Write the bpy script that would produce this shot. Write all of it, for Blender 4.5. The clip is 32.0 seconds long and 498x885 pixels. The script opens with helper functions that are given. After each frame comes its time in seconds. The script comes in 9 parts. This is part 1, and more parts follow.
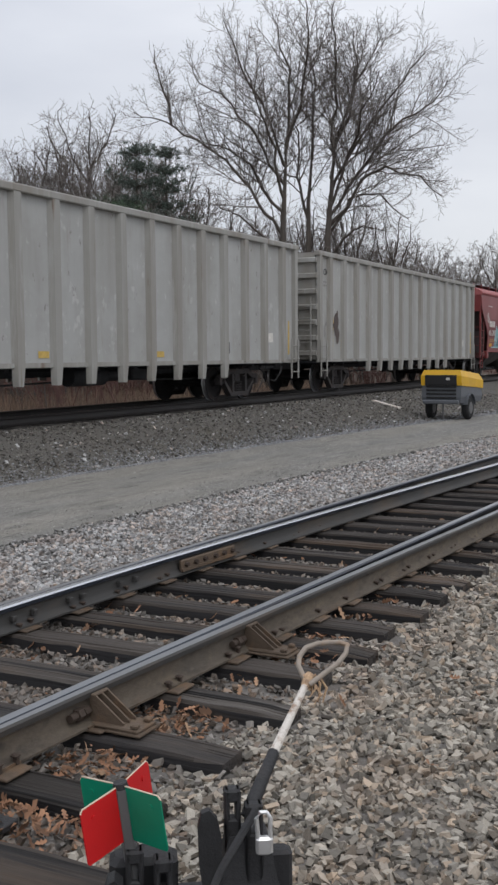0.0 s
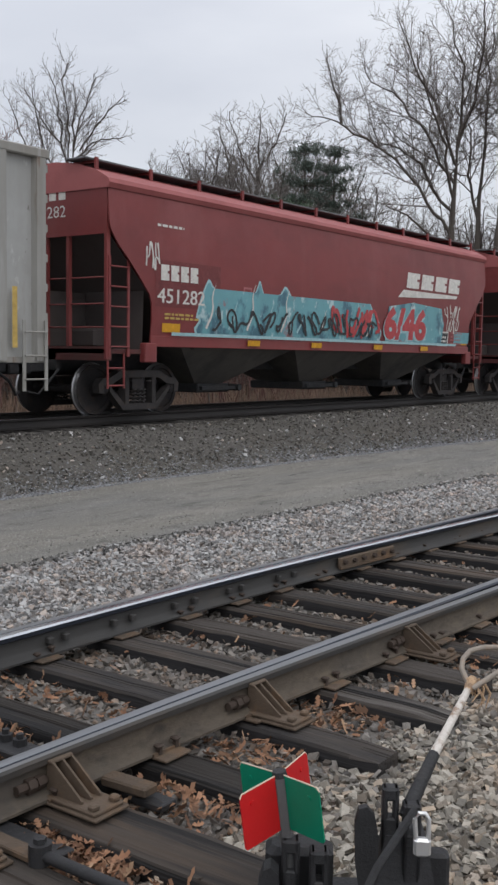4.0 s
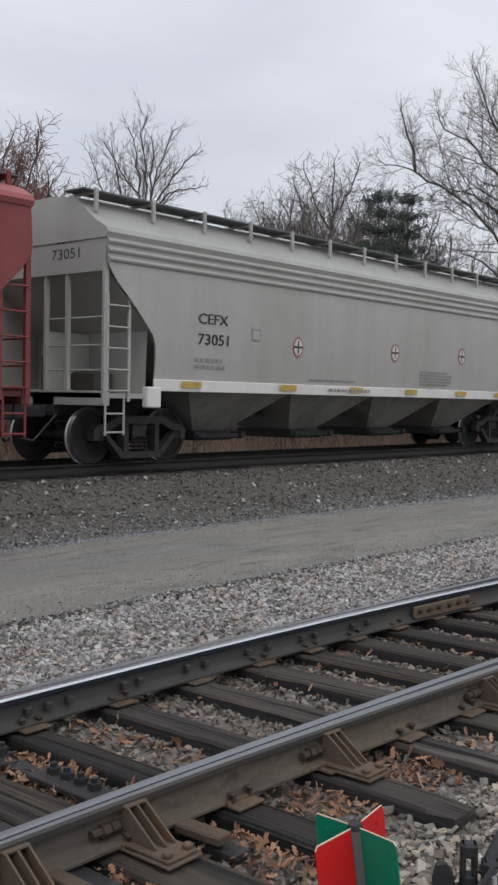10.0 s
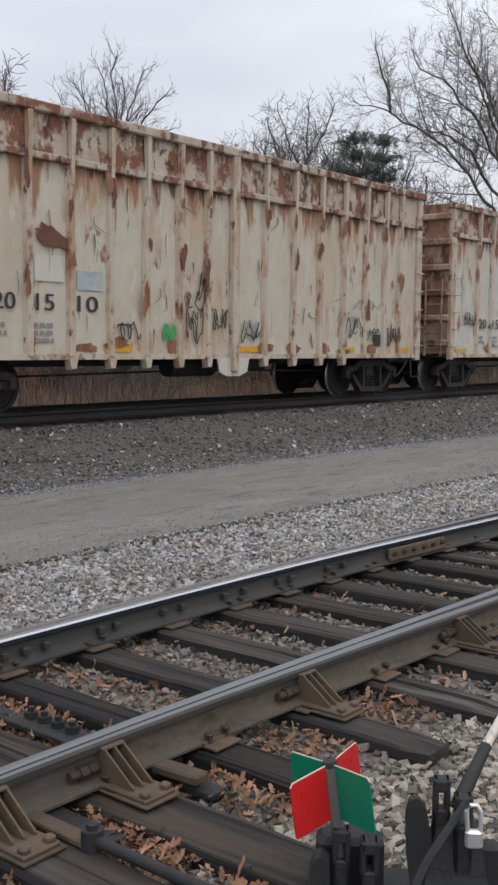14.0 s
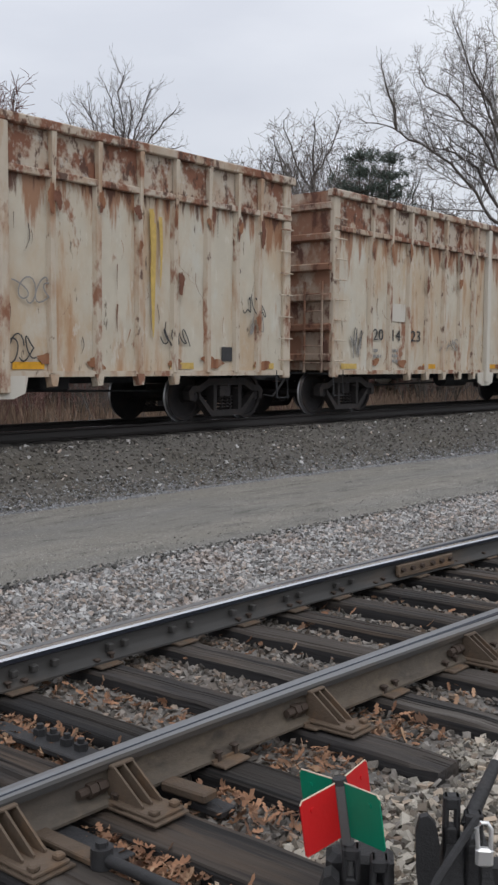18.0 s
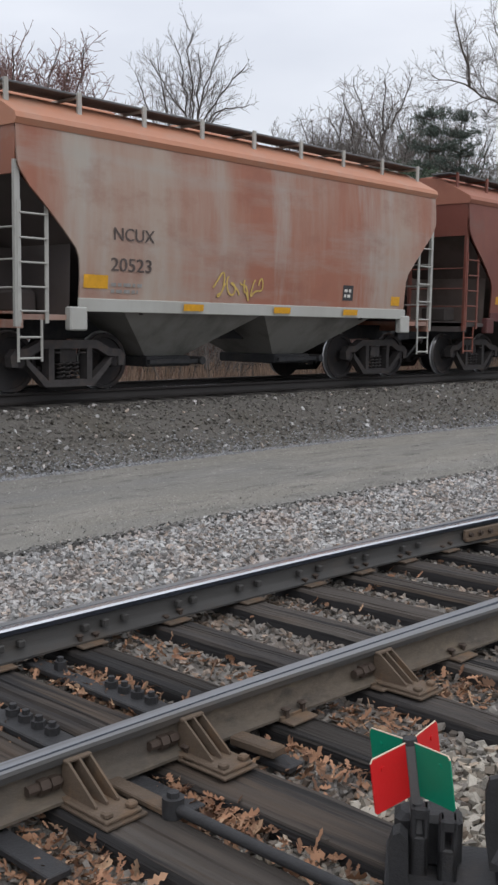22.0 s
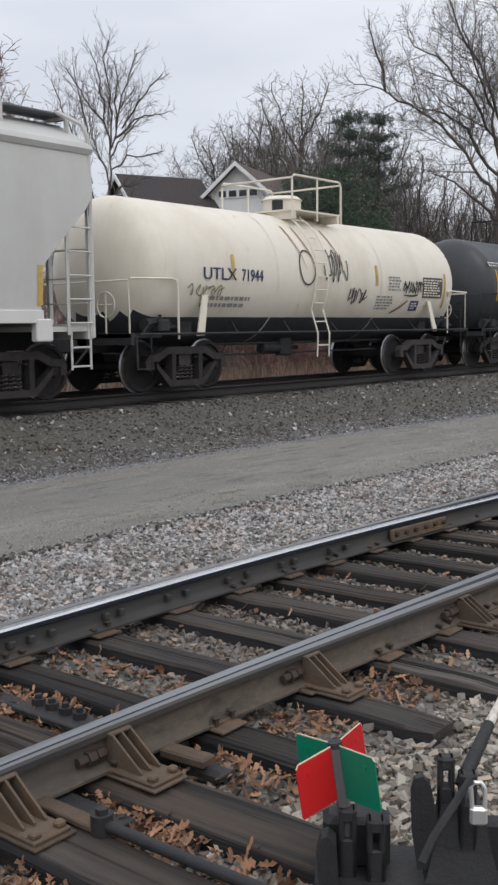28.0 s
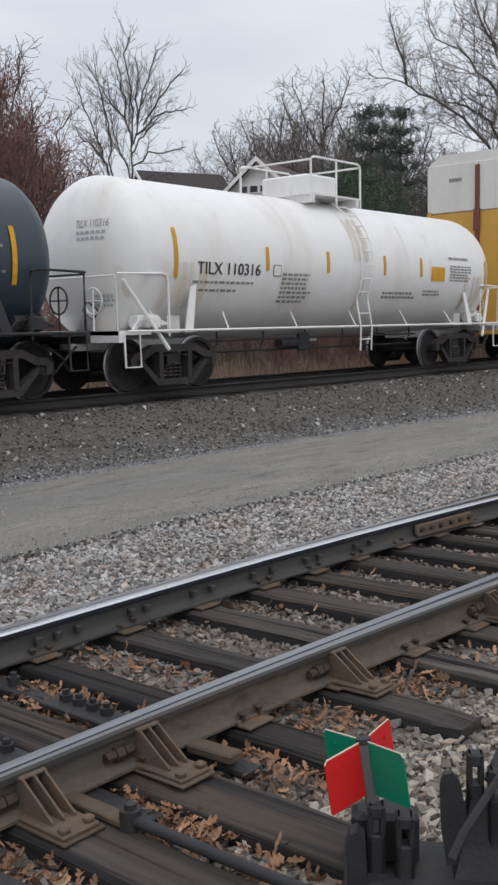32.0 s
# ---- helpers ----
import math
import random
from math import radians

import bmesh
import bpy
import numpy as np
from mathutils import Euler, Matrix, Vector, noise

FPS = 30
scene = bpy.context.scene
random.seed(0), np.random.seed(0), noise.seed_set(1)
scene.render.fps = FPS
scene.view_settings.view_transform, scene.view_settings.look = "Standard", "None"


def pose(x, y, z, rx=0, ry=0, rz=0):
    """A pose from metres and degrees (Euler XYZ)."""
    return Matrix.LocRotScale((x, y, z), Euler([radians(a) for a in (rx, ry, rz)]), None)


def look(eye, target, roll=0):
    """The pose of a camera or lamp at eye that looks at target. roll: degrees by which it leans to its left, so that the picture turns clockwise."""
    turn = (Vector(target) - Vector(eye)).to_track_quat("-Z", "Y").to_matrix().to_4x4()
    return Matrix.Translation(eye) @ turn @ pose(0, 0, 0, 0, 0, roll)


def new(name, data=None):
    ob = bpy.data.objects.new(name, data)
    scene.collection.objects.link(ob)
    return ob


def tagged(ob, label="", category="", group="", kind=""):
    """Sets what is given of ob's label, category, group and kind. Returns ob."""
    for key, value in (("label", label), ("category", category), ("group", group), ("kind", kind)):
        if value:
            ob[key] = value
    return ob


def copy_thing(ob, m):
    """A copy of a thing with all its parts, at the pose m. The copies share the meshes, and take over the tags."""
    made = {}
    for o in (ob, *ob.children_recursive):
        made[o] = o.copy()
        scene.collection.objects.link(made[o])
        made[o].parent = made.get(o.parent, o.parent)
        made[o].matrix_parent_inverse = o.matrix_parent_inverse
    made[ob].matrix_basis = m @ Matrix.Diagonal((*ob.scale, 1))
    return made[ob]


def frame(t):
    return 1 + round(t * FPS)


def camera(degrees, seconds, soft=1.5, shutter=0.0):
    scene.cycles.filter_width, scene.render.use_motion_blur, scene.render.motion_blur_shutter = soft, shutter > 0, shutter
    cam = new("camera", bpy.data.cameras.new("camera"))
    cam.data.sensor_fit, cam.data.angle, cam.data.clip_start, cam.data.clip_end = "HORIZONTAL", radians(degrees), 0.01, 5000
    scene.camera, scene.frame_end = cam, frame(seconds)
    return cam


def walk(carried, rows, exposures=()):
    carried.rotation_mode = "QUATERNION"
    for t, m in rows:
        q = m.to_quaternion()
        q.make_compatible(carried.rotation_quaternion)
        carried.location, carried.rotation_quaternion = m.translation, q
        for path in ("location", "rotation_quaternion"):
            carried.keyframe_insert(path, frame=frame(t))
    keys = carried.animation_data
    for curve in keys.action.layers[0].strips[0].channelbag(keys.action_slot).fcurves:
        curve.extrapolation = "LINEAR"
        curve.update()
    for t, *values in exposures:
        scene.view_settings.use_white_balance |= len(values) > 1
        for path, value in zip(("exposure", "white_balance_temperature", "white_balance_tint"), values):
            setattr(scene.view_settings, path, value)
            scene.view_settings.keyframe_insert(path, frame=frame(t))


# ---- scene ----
cam = camera(27.33, 32.0, soft=2.6)
PATH = [
    (0.0, pose(0.034, -0.032, 1.837, 85.197, 0.446, -62.688)),
    (0.5, pose(0.039, -0.042, 1.839, 85.166, 0.369, -62.496)),
    (1.0, pose(0.027, -0.051, 1.843, 85.083, 0.134, -62.230)),
    (1.5, pose(0.032, -0.043, 1.837, 85.080, -0.069, -61.946)),
    (2.0, pose(0.029, -0.041, 1.840, 84.756, -0.295, -60.951)),
    (2.5, pose(0.011, -0.028, 1.826, 84.355, -0.363, -58.810)),
    (3.0, pose(0.006, -0.013, 1.823, 83.852, -0.432, -56.526)),
    (3.5, pose(0.006, -0.000, 1.819, 84.259, -0.457, -54.606)),
    (5.5, pose(0.015, 0.000, 1.815, 86.846, -1.430, -53.066)),
    (6.0, pose(0.004, -0.002, 1.821, 87.207, -1.478, -53.009)),
    (6.5, pose(0.001, 0.007, 1.818, 87.563, -1.423, -52.733)),
    (7.0, pose(-0.014, 0.008, 1.823, 87.878, -1.333, -52.213)),
    (7.5, pose(-0.021, 0.014, 1.826, 88.185, -1.493, -51.637)),
    (8.0, pose(-0.018, 0.014, 1.825, 88.549, -1.387, -51.002)),
    (8.5, pose(-0.024, 0.021, 1.825, 88.737, -1.422, -50.528)),
    (9.0, pose(-0.027, 0.016, 1.824, 88.762, -1.308, -50.150)),
    (9.5, pose(-0.023, 0.009, 1.825, 88.330, -1.109, -49.885)),
    (10.0, pose(-0.027, -0.002, 1.827, 87.616, -1.035, -49.698)),
    (10.5, pose(-0.016, 0.005, 1.821, 86.816, -1.002, -49.640)),
    (11.0, pose(0.005, 0.013, 1.816, 85.868, -0.669, -49.476)),
    (11.5, pose(0.001, 0.011, 1.822, 85.522, -0.589, -50.116)),
    (12.0, pose(0.025, 0.014, 1.827, 85.415, -0.595, -50.709)),
    (12.5, pose(0.031, 0.017, 1.819, 85.183, -0.460, -51.130)),
    (13.0, pose(-0.000, 0.000, 1.820, 84.900, -0.398, -50.963)),
    (13.5, pose(-0.004, 0.007, 1.820, 84.623, -0.449, -50.978)),
    (14.0, pose(0.005, 0.004, 1.812, 84.627, -0.525, -51.042)),
    (14.5, pose(0.010, 0.008, 1.814, 84.618, -0.653, -51.053)),
    (16.5, pose(-0.004, 0.002, 1.814, 85.346, -0.473, -50.797)),
    (17.0, pose(-0.014, -0.001, 1.819, 85.502, -0.474, -50.839)),
    (17.5, pose(-0.006, 0.005, 1.814, 85.551, -0.430, -50.744)),
    (18.0, pose(-0.011, -0.001, 1.817, 85.528, -0.372, -50.665)),
    (18.5, pose(-0.008, -0.001, 1.816, 85.376, -0.370, -50.538)),
    (19.0, pose(-0.011, 0.004, 1.814, 85.117, -0.549, -50.512)),
    (19.5, pose(-0.003, 0.005, 1.810, 84.755, -0.473, -49.792)),
    (20.0, pose(-0.024, 0.011, 1.817, 84.300, -0.841, -47.946)),
    (20.5, pose(-0.047, 0.017, 1.815, 83.623, -1.216, -46.897)),
    (21.0, pose(-0.055, 0.013, 1.818, 83.290, -1.042, -46.711)),
    (21.5, pose(-0.045, 0.023, 1.811, 83.248, -0.937, -46.771)),
    (22.0, pose(-0.044, 0.026, 1.810, 83.366, -0.905, -47.070)),
    (22.5, pose(-0.039, 0.014, 1.819, 83.429, -0.823, -47.055)),
    (23.0, pose(-0.057, 0.020, 1.822, 83.011, -1.023, -46.309)),
    (23.5, pose(-0.087, -0.000, 1.834, 83.029, -0.525, -45.985)),
    (24.0, pose(-0.056, 0.005, 1.826, 83.145, -0.063, -46.365)),
    (24.5, pose(-0.039, 0.007, 1.820, 83.363, -0.071, -47.542)),
    (25.0, pose(-0.035, 0.006, 1.822, 83.412, -0.313, -48.660)),
    (25.5, pose(-0.030, 0.003, 1.824, 83.404, -0.442, -49.640)),
    (26.0, pose(-0.021, 0.001, 1.822, 83.564, -0.283, -50.145)),
    (26.5, pose(-0.020, -0.005, 1.826, 83.755, 0.013, -50.608)),
    (28.5, pose(-0.004, -0.012, 1.823, 83.614, 0.886, -51.080)),
    (29.0, pose(-0.006, -0.010, 1.823, 83.601, 1.129, -51.068)),
    (29.5, pose(0.007, -0.013, 1.821, 83.530, 1.171, -51.267)),
    (30.0, pose(0.011, -0.010, 1.821, 83.443, 1.160, -51.311)),
    (30.5, pose(0.003, -0.004, 1.823, 83.341, 1.129, -51.171)),
    (31.0, pose(-0.005, -0.013, 1.828, 83.343, 1.228, -50.670)),
    (31.5, pose(-0.011, -0.005, 1.827, 83.377, 1.162, -50.198)),
    (32.0, pose(-0.013, 0.002, 1.824, 83.451, 1.087, -49.901)),
]
walk(cam, PATH, [(0.0, 0.02), (3.0, 0.06), (6.0, -0.05), (10.0, -0.03), (12.0, 0.05), (14.0, 0.13), (18.0, 0.05), (19.0, 0.07), (21.0, 0.15), (23.0, 0.25), (25.0, 0.17), (26.0, 0.13), (28.5, 0.13), (29.0, 0.15), (30.0, 0.27), (31.0, 0.20), (32.0, 0.07)])

# ---- world and sun: bright overcast day ----
world = bpy.data.worlds.new("overcast_sky")
scene.world = world
world.use_nodes = True
wn, wl = world.node_tree.nodes, world.node_tree.links
wn.clear()
w_out = wn.new("ShaderNodeOutputWorld")
w_bg = wn.new("ShaderNodeBackground")
w_sky = wn.new("ShaderNodeTexSky")
w_sky.sky_type, w_sky.sun_disc = "NISHITA", False
w_sky.sun_elevation, w_sky.sun_rotation = radians(38), radians(200)
w_tc = wn.new("ShaderNodeTexCoord")
w_map = wn.new("ShaderNodeMapping")
w_map.inputs["Scale"].default_value = (1.0, 1.0, 3.2)
w_noise = wn.new("ShaderNodeTexNoise")
w_noise.inputs["Scale"].default_value, w_noise.inputs["Detail"].default_value = 2.2, 5
w_ramp = wn.new("ShaderNodeValToRGB")
w_ramp.color_ramp.elements[0].position, w_ramp.color_ramp.elements[0].color = 0.30, (6.3, 6.5, 7.1, 1)
w_ramp.color_ramp.elements[1].position, w_ramp.color_ramp.elements[1].color = 0.68, (8.1, 8.25, 8.7, 1)
w_mix = wn.new("ShaderNodeMix")
w_mix.data_type = "RGBA"
w_mix.inputs["Factor"].default_value = 0.88
wl.new(w_tc.outputs["Generated"], w_map.inputs["Vector"])
wl.new(w_map.outputs["Vector"], w_noise.inputs["Vector"])
wl.new(w_noise.outputs["Fac"], w_ramp.inputs["Fac"])
wl.new(w_sky.outputs["Color"], w_mix.inputs["A"])
wl.new(w_ramp.outputs["Color"], w_mix.inputs["B"])
# an overcast sky is brightest overhead
w_sep = wn.new("ShaderNodeSeparateXYZ")
wl.new(w_tc.outputs["Generated"], w_sep.inputs["Vector"])
w_grad = wn.new("ShaderNodeMapRange")
w_grad.inputs["From Min"].default_value, w_grad.inputs["From Max"].default_value = 0.05, 0.9
w_grad.inputs["To Min"].default_value, w_grad.inputs["To Max"].default_value = 0.775, 1.33
wl.new(w_sep.outputs["Z"], w_grad.inputs["Value"])
w_scale = wn.new("ShaderNodeVectorMath")
w_scale.operation = "SCALE"
wl.new(w_mix.outputs["Result"], w_scale.inputs[0])
wl.new(w_grad.outputs["Result"], w_scale.inputs["Scale"])
wl.new(w_scale.outputs["Vector"], w_bg.inputs["Color"])
w_bg.inputs["Strength"].default_value = 0.122
wl.new(w_bg.outputs["Background"], w_out.inputs["Surface"])
sun_data = bpy.data.lights.new("sun", "SUN")
sun_data.energy, sun_data.angle, sun_data.color = 0.6, radians(25), (1.0, 0.97, 0.92)
sun = new("sun", sun_data)
sun.matrix_world = look((0, 0, 40), (14, 24, 0))


# ---- materials ----
def rgb(c):
    return (c[0], c[1], c[2], 1.0)


def surface(name, base, rough=0.8, metal=0.0, var=0.2, scale=9.0, stains=(), stretch=(1, 1, 1), bump=0.25, bump_scale=70.0, per_piece=0.0, island=0.0, spec=0.35, offset=0.0, tint=None, runs=()):
    """A node material: base colour with fine grain, stains (colour, amount, scale, low, high, stretch) over it, bump, and variation piece by piece."""
    m = bpy.data.materials.new(name)
    m.use_nodes = True
    n, l = m.node_tree.nodes, m.node_tree.links
    b = n["Principled BSDF"]
    b.inputs["Roughness"].default_value, b.inputs["Metallic"].default_value = rough, metal
    b.inputs["Specular IOR Level"].default_value = spec
    tc = n.new("ShaderNodeTexCoord")
    info = n.new("ShaderNodeObjectInfo")
    vec = tc.outputs["Object"]
    if offset:
        mul = n.new("ShaderNodeMath")
        mul.operation = "MULTIPLY"
        mul.inputs[1].default_value = offset
        l.new(info.outputs["Random"], mul.inputs[0])
        add = n.new("ShaderNodeVectorMath")
        add.operation = "ADD"
        l.new(vec, add.inputs[0])
        l.new(mul.outputs[0], add.inputs[1])
        vec = add.outputs[0]

    def noise_of(sc, st, detail=5.0, rough_=0.6):
        mp = n.new("ShaderNodeMapping")
        mp.inputs["Scale"].default_value = st
        l.new(vec, mp.inputs["Vector"])
        t = n.new("ShaderNodeTexNoise")
        t.inputs["Scale"].default_value, t.inputs["Detail"].default_value, t.inputs["Roughness"].default_value = sc, detail, rough_
        l.new(mp.outputs["Vector"], t.inputs["Vector"])
        return t.outputs["Fac"]

    def mix(fac, a, c):
        x = n.new("ShaderNodeMix")
        x.data_type = "RGBA"
        if isinstance(fac, float):
            x.inputs["Factor"].default_value = fac
        else:
            l.new(fac, x.inputs["Factor"])
        for sock, v in (("A", a), ("B", c)):
            if isinstance(v, tuple):
                x.inputs[sock].default_value = v
            else:
                l.new(v, x.inputs[sock])
        return x.outputs["Result"]

    lo, hi = tuple(c * (1 - var) for c in base), tuple(min(1.0, c * (1 + var)) for c in base)
    grain = noise_of(scale, stretch)
    colour = mix(grain, rgb(lo), rgb(hi))
    for col, amount, sc, low, high, st in stains:
        r = n.new("ShaderNodeMapRange")
        r.inputs["From Min"].default_value, r.inputs["From Max"].default_value, r.inputs["To Max"].default_value = low, high, amount
        l.new(noise_of(sc, st, 7.0, 0.65), r.inputs["Value"])
        colour = mix(r.outputs["Result"], colour, rgb(col))
    for col, amount, top, length, sc, thin in runs:
        # rust that runs down from a ledge at height top, farther in some streaks
        sep = n.new("ShaderNodeSeparateXYZ")
        l.new(tc.outputs["Object"], sep.inputs["Vector"])
        ramp = n.new("ShaderNodeMapRange")
        ramp.inputs["From Min"].default_value, ramp.inputs["From Max"].default_value, ramp.inputs["To Max"].default_value = top - length, top, 0.30
        l.new(sep.outputs["Z"], ramp.inputs["Value"])
        add = n.new("ShaderNodeMath")
        add.operation = "ADD"
        l.new(ramp.outputs["Result"], add.inputs[0])
        l.new(noise_of(sc, thin, 6.0, 0.65), add.inputs[1])
        r = n.new("ShaderNodeMapRange")
        r.inputs["From Min"].default_value, r.inputs["From Max"].default_value, r.inputs["To Max"].default_value = 0.70, 0.78, amount
        l.new(add.outputs[0], r.inputs["Value"])
        colour = mix(r.outputs["Result"], colour, rgb(col))
    if tint:
        # some pieces are of another colour
        geo = n.new("ShaderNodeNewGeometry").outputs["Random Per Island"]
        mul = n.new("ShaderNodeMath")
        mul.operation = "MULTIPLY"
        mul.inputs[1].default_value = 17.3
        l.new(geo, mul.inputs[0])
        fr = n.new("ShaderNodeMath")
        fr.operation = "FRACT"
        l.new(mul.outputs[0], fr.inputs[0])
        r = n.new("ShaderNodeMapRange")
        r.inputs["From Min"].default_value, r.inputs["From Max"].default_value, r.inputs["To Max"].default_value = 1 - tint[1], 1.0, tint[2]
        l.new(fr.outputs[0], r.inputs["Value"])
        colour = mix(r.outputs["Result"], colour, rgb(tint[0]))
    for amount, source in ((per_piece, info.outputs["Random"]), (island, None)):
        if amount:
            if source is None:
                source = n.new("ShaderNodeNewGeometry").outputs["Random Per Island"]
            r = n.new("ShaderNodeMapRange")
            r.inputs["To Min"].default_value, r.inputs["To Max"].default_value = 1 - amount, 1 + amount
            l.new(source, r.inputs["Value"])
            hsv = n.new("ShaderNodeHueSaturation")
            l.new(r.outputs["Result"], hsv.inputs["Value"])
            l.new(colour, hsv.inputs["Color"])
            colour = hsv.outputs["Color"]
    l.new(colour, b.inputs["Base Color"])
    if bump:
        bp = n.new("ShaderNodeBump")
        bp.inputs["Strength"].default_value, bp.inputs["Distance"].default_value = bump, 0.02
        l.new(noise_of(bump_scale, stretch, 4.0), bp.inputs["Height"])
        l.new(bp.outputs["Normal"], b.inputs["Normal"])
    return m


UP = (1, 1, 0.12)      # streaks that run down
ALONG = (0.08, 1, 1)   # grain along x
CROSS = (1, 0.08, 1)   # grain along y
RUST = (0.16, 0.055, 0.022)
M = {}
M["gravel_ground"] = surface("gravel_ground", (0.15, 0.14, 0.128), 0.95, var=0.45, scale=28, stains=(((0.13, 0.085, 0.055), 0.5, 1.3, 0.5, 0.75, (1, 1, 1)), ((0.30, 0.29, 0.28), 0.6, 34, 0.55, 0.65, (1, 1, 1))), bump=0.9, bump_scale=32)
M["stone_light"] = surface("ballast_stone", (0.315, 0.312, 0.308), 0.9, var=0.25, scale=25, stains=(((0.28, 0.20, 0.16), 0.5, 1.6, 0.52, 0.70, (1, 1, 1)), ((0.17, 0.16, 0.15), 0.5, 0.9, 0.5, 0.7, (1, 1, 1))), bump=0.4, island=0.62, tint=((0.35, 0.265, 0.205), 0.4, 0.65))
M["stone_shoulder"] = surface("tan_grey_shoulder_stone", (0.285, 0.262, 0.225), 0.9, var=0.25, scale=25, stains=(((0.25, 0.18, 0.13), 0.5, 1.6, 0.50, 0.68, (1, 1, 1)), ((0.15, 0.14, 0.125), 0.5, 0.9, 0.5, 0.7, (1, 1, 1))), bump=0.4, island=0.6, tint=((0.34, 0.25, 0.175), 0.4, 0.65))
M["stone_track"] = surface("track_stone", (0.165, 0.152, 0.138), 0.92, var=0.25, scale=25, stains=(((0.12, 0.08, 0.055), 0.5, 2.0, 0.5, 0.7, (1, 1, 1)),), bump=0.3, island=0.65, tint=((0.21, 0.145, 0.10), 0.45, 0.7))
M["stone_dark"] = surface("embankment_stone", (0.135, 0.126, 0.114), 0.95, var=0.3, scale=20, stains=(((0.085, 0.068, 0.052), 0.5, 1.0, 0.5, 0.7, (1, 1, 1)),), bump=0.3, island=0.6)
M["stone_fine"] = surface("fine_blue_grey_gravel", (0.235, 0.24, 0.25), 0.95, var=0.25, scale=20, bump=0.2, island=0.4)
M["stone_grit"] = surface("road_grit", (0.27, 0.26, 0.243), 0.95, var=0.3, scale=20, bump=0.2, island=0.75)
M["edge_crumb"] = surface("broken_edge_crumb", (0.09, 0.087, 0.083), 0.95, var=0.3, scale=20, bump=0.2, island=0.6)
M["embankment"] = surface("embankment_gravel", (0.098, 0.091, 0.081), 0.97, var=0.5, scale=22, stains=(((0.07, 0.06, 0.04), 0.5, 0.6, 0.5, 0.7, (1, 1, 1)), ((0.20, 0.195, 0.19), 0.6, 30, 0.56, 0.66, (1, 1, 1))), bump=0.9, bump_scale=26)
M["road"] = surface("gravel_road", (0.198, 0.187, 0.163), 0.95, var=0.6, scale=55, stains=(((0.15, 0.15, 0.148), 0.8, 0.35, 0.44, 0.66, (0.35, 1.8, 1)), ((0.265, 0.252, 0.225), 0.6, 1.1, 0.5, 0.7, (0.5, 1.5, 1)), ((0.105, 0.1, 0.092), 0.75, 2.6, 0.53, 0.64, (0.45, 1.8, 1)), ((0.065, 0.063, 0.06), 0.85, 1.7, 0.655, 0.67, (0.5, 2.5, 1)), ((0.42, 0.41, 0.39), 0.75, 60, 0.57, 0.63, (1, 1, 1)), ((0.06, 0.058, 0.055), 0.7, 42, 0.60, 0.66, (1, 1, 1))), bump=0.5, bump_scale=90)
M["bank"] = surface("dry_bank", (0.135, 0.103, 0.084), 0.98, var=0.35, scale=6, stains=(((0.08, 0.06, 0.048), 0.6, 1.5, 0.45, 0.7, (1, 1, 1)),), bump=0.6, bump_scale=12)
M["dry_grass"] = surface("dry_grass", (0.27, 0.195, 0.145), 0.95, var=0.3, scale=2, bump=0, island=0.5)
M["leaf_litter"] = surface("fallen_leaf", (0.225, 0.122, 0.072), 0.85, var=0.3, scale=12, stains=(((0.13, 0.058, 0.034), 0.7, 9, 0.5, 0.65, (1, 1, 1)),), bump=0.1, island=0.6, tint=((0.34, 0.235, 0.15), 0.3, 0.7))
M["tie"] = surface("weathered_tie_wood", (0.044, 0.037, 0.032), 0.88, var=0.65, scale=26, stretch=(1, 0.06, 1), stains=(((0.098, 0.066, 0.044), 0.8, 2.0, 0.50, 0.66, (1, 0.4, 1)), ((0.13, 0.12, 0.11), 0.7, 6, 0.58, 0.70, (1, 0.10, 1)), ((0.012, 0.011, 0.011), 0.95, 11, 0.55, 0.60, (1, 0.05, 1)), ((0.020, 0.019, 0.020), 0.85, 2.2, 0.52, 0.62, (1, 0.6, 1))), bump=1.0, bump_scale=30, per_piece=0.35, offset=31)
# side faces of the ties, darker than the tops
M["tie_side"] = surface("dark_tie_side", (0.022, 0.021, 0.022), 0.8, var=0.5, scale=20, stretch=(1, 0.08, 1), stains=(((0.06, 0.047, 0.038), 0.7, 4, 0.54, 0.68, (1, 0.3, 1)),), bump=0.8, bump_scale=26, per_piece=0.3, offset=31)
M["rail_side"] = surface("rusty_rail_steel", (0.098, 0.080, 0.062), 0.8, 0.0, var=0.4, scale=30, stretch=(0.5, 1, 1), stains=(((0.04, 0.034, 0.03), 0.75, 7, 0.52, 0.66, (0.6, 1, 1.4)), ((0.15, 0.12, 0.085), 0.6, 11, 0.55, 0.68, (0.5, 1, 1)), ((0.165, 0.105, 0.06), 0.5, 3, 0.52, 0.74, (0.4, 1, 1)), ((0.065, 0.06, 0.055), 0.7, 1.3, 0.48, 0.7, (0.5, 1, 1))), bump=0.2, bump_scale=90)
M["rail_head"] = surface("polished_rail_steel", (0.62, 0.63, 0.66), 0.22, 0.9, var=0.12, scale=20, stretch=(0.03, 1, 1), stains=(((0.30, 0.29, 0.30), 0.6, 8, 0.55, 0.75, (0.05, 1, 1)),), bump=0.03)
M["rail_blue"] = surface("worn_blue_grey_rail_steel", (0.25, 0.26, 0.275), 0.36, 0.7, var=0.15, scale=20, stretch=(0.03, 1, 1), stains=(((0.10, 0.09, 0.085), 0.7, 7, 0.52, 0.72, (0.04, 3, 1)),), bump=0.05)
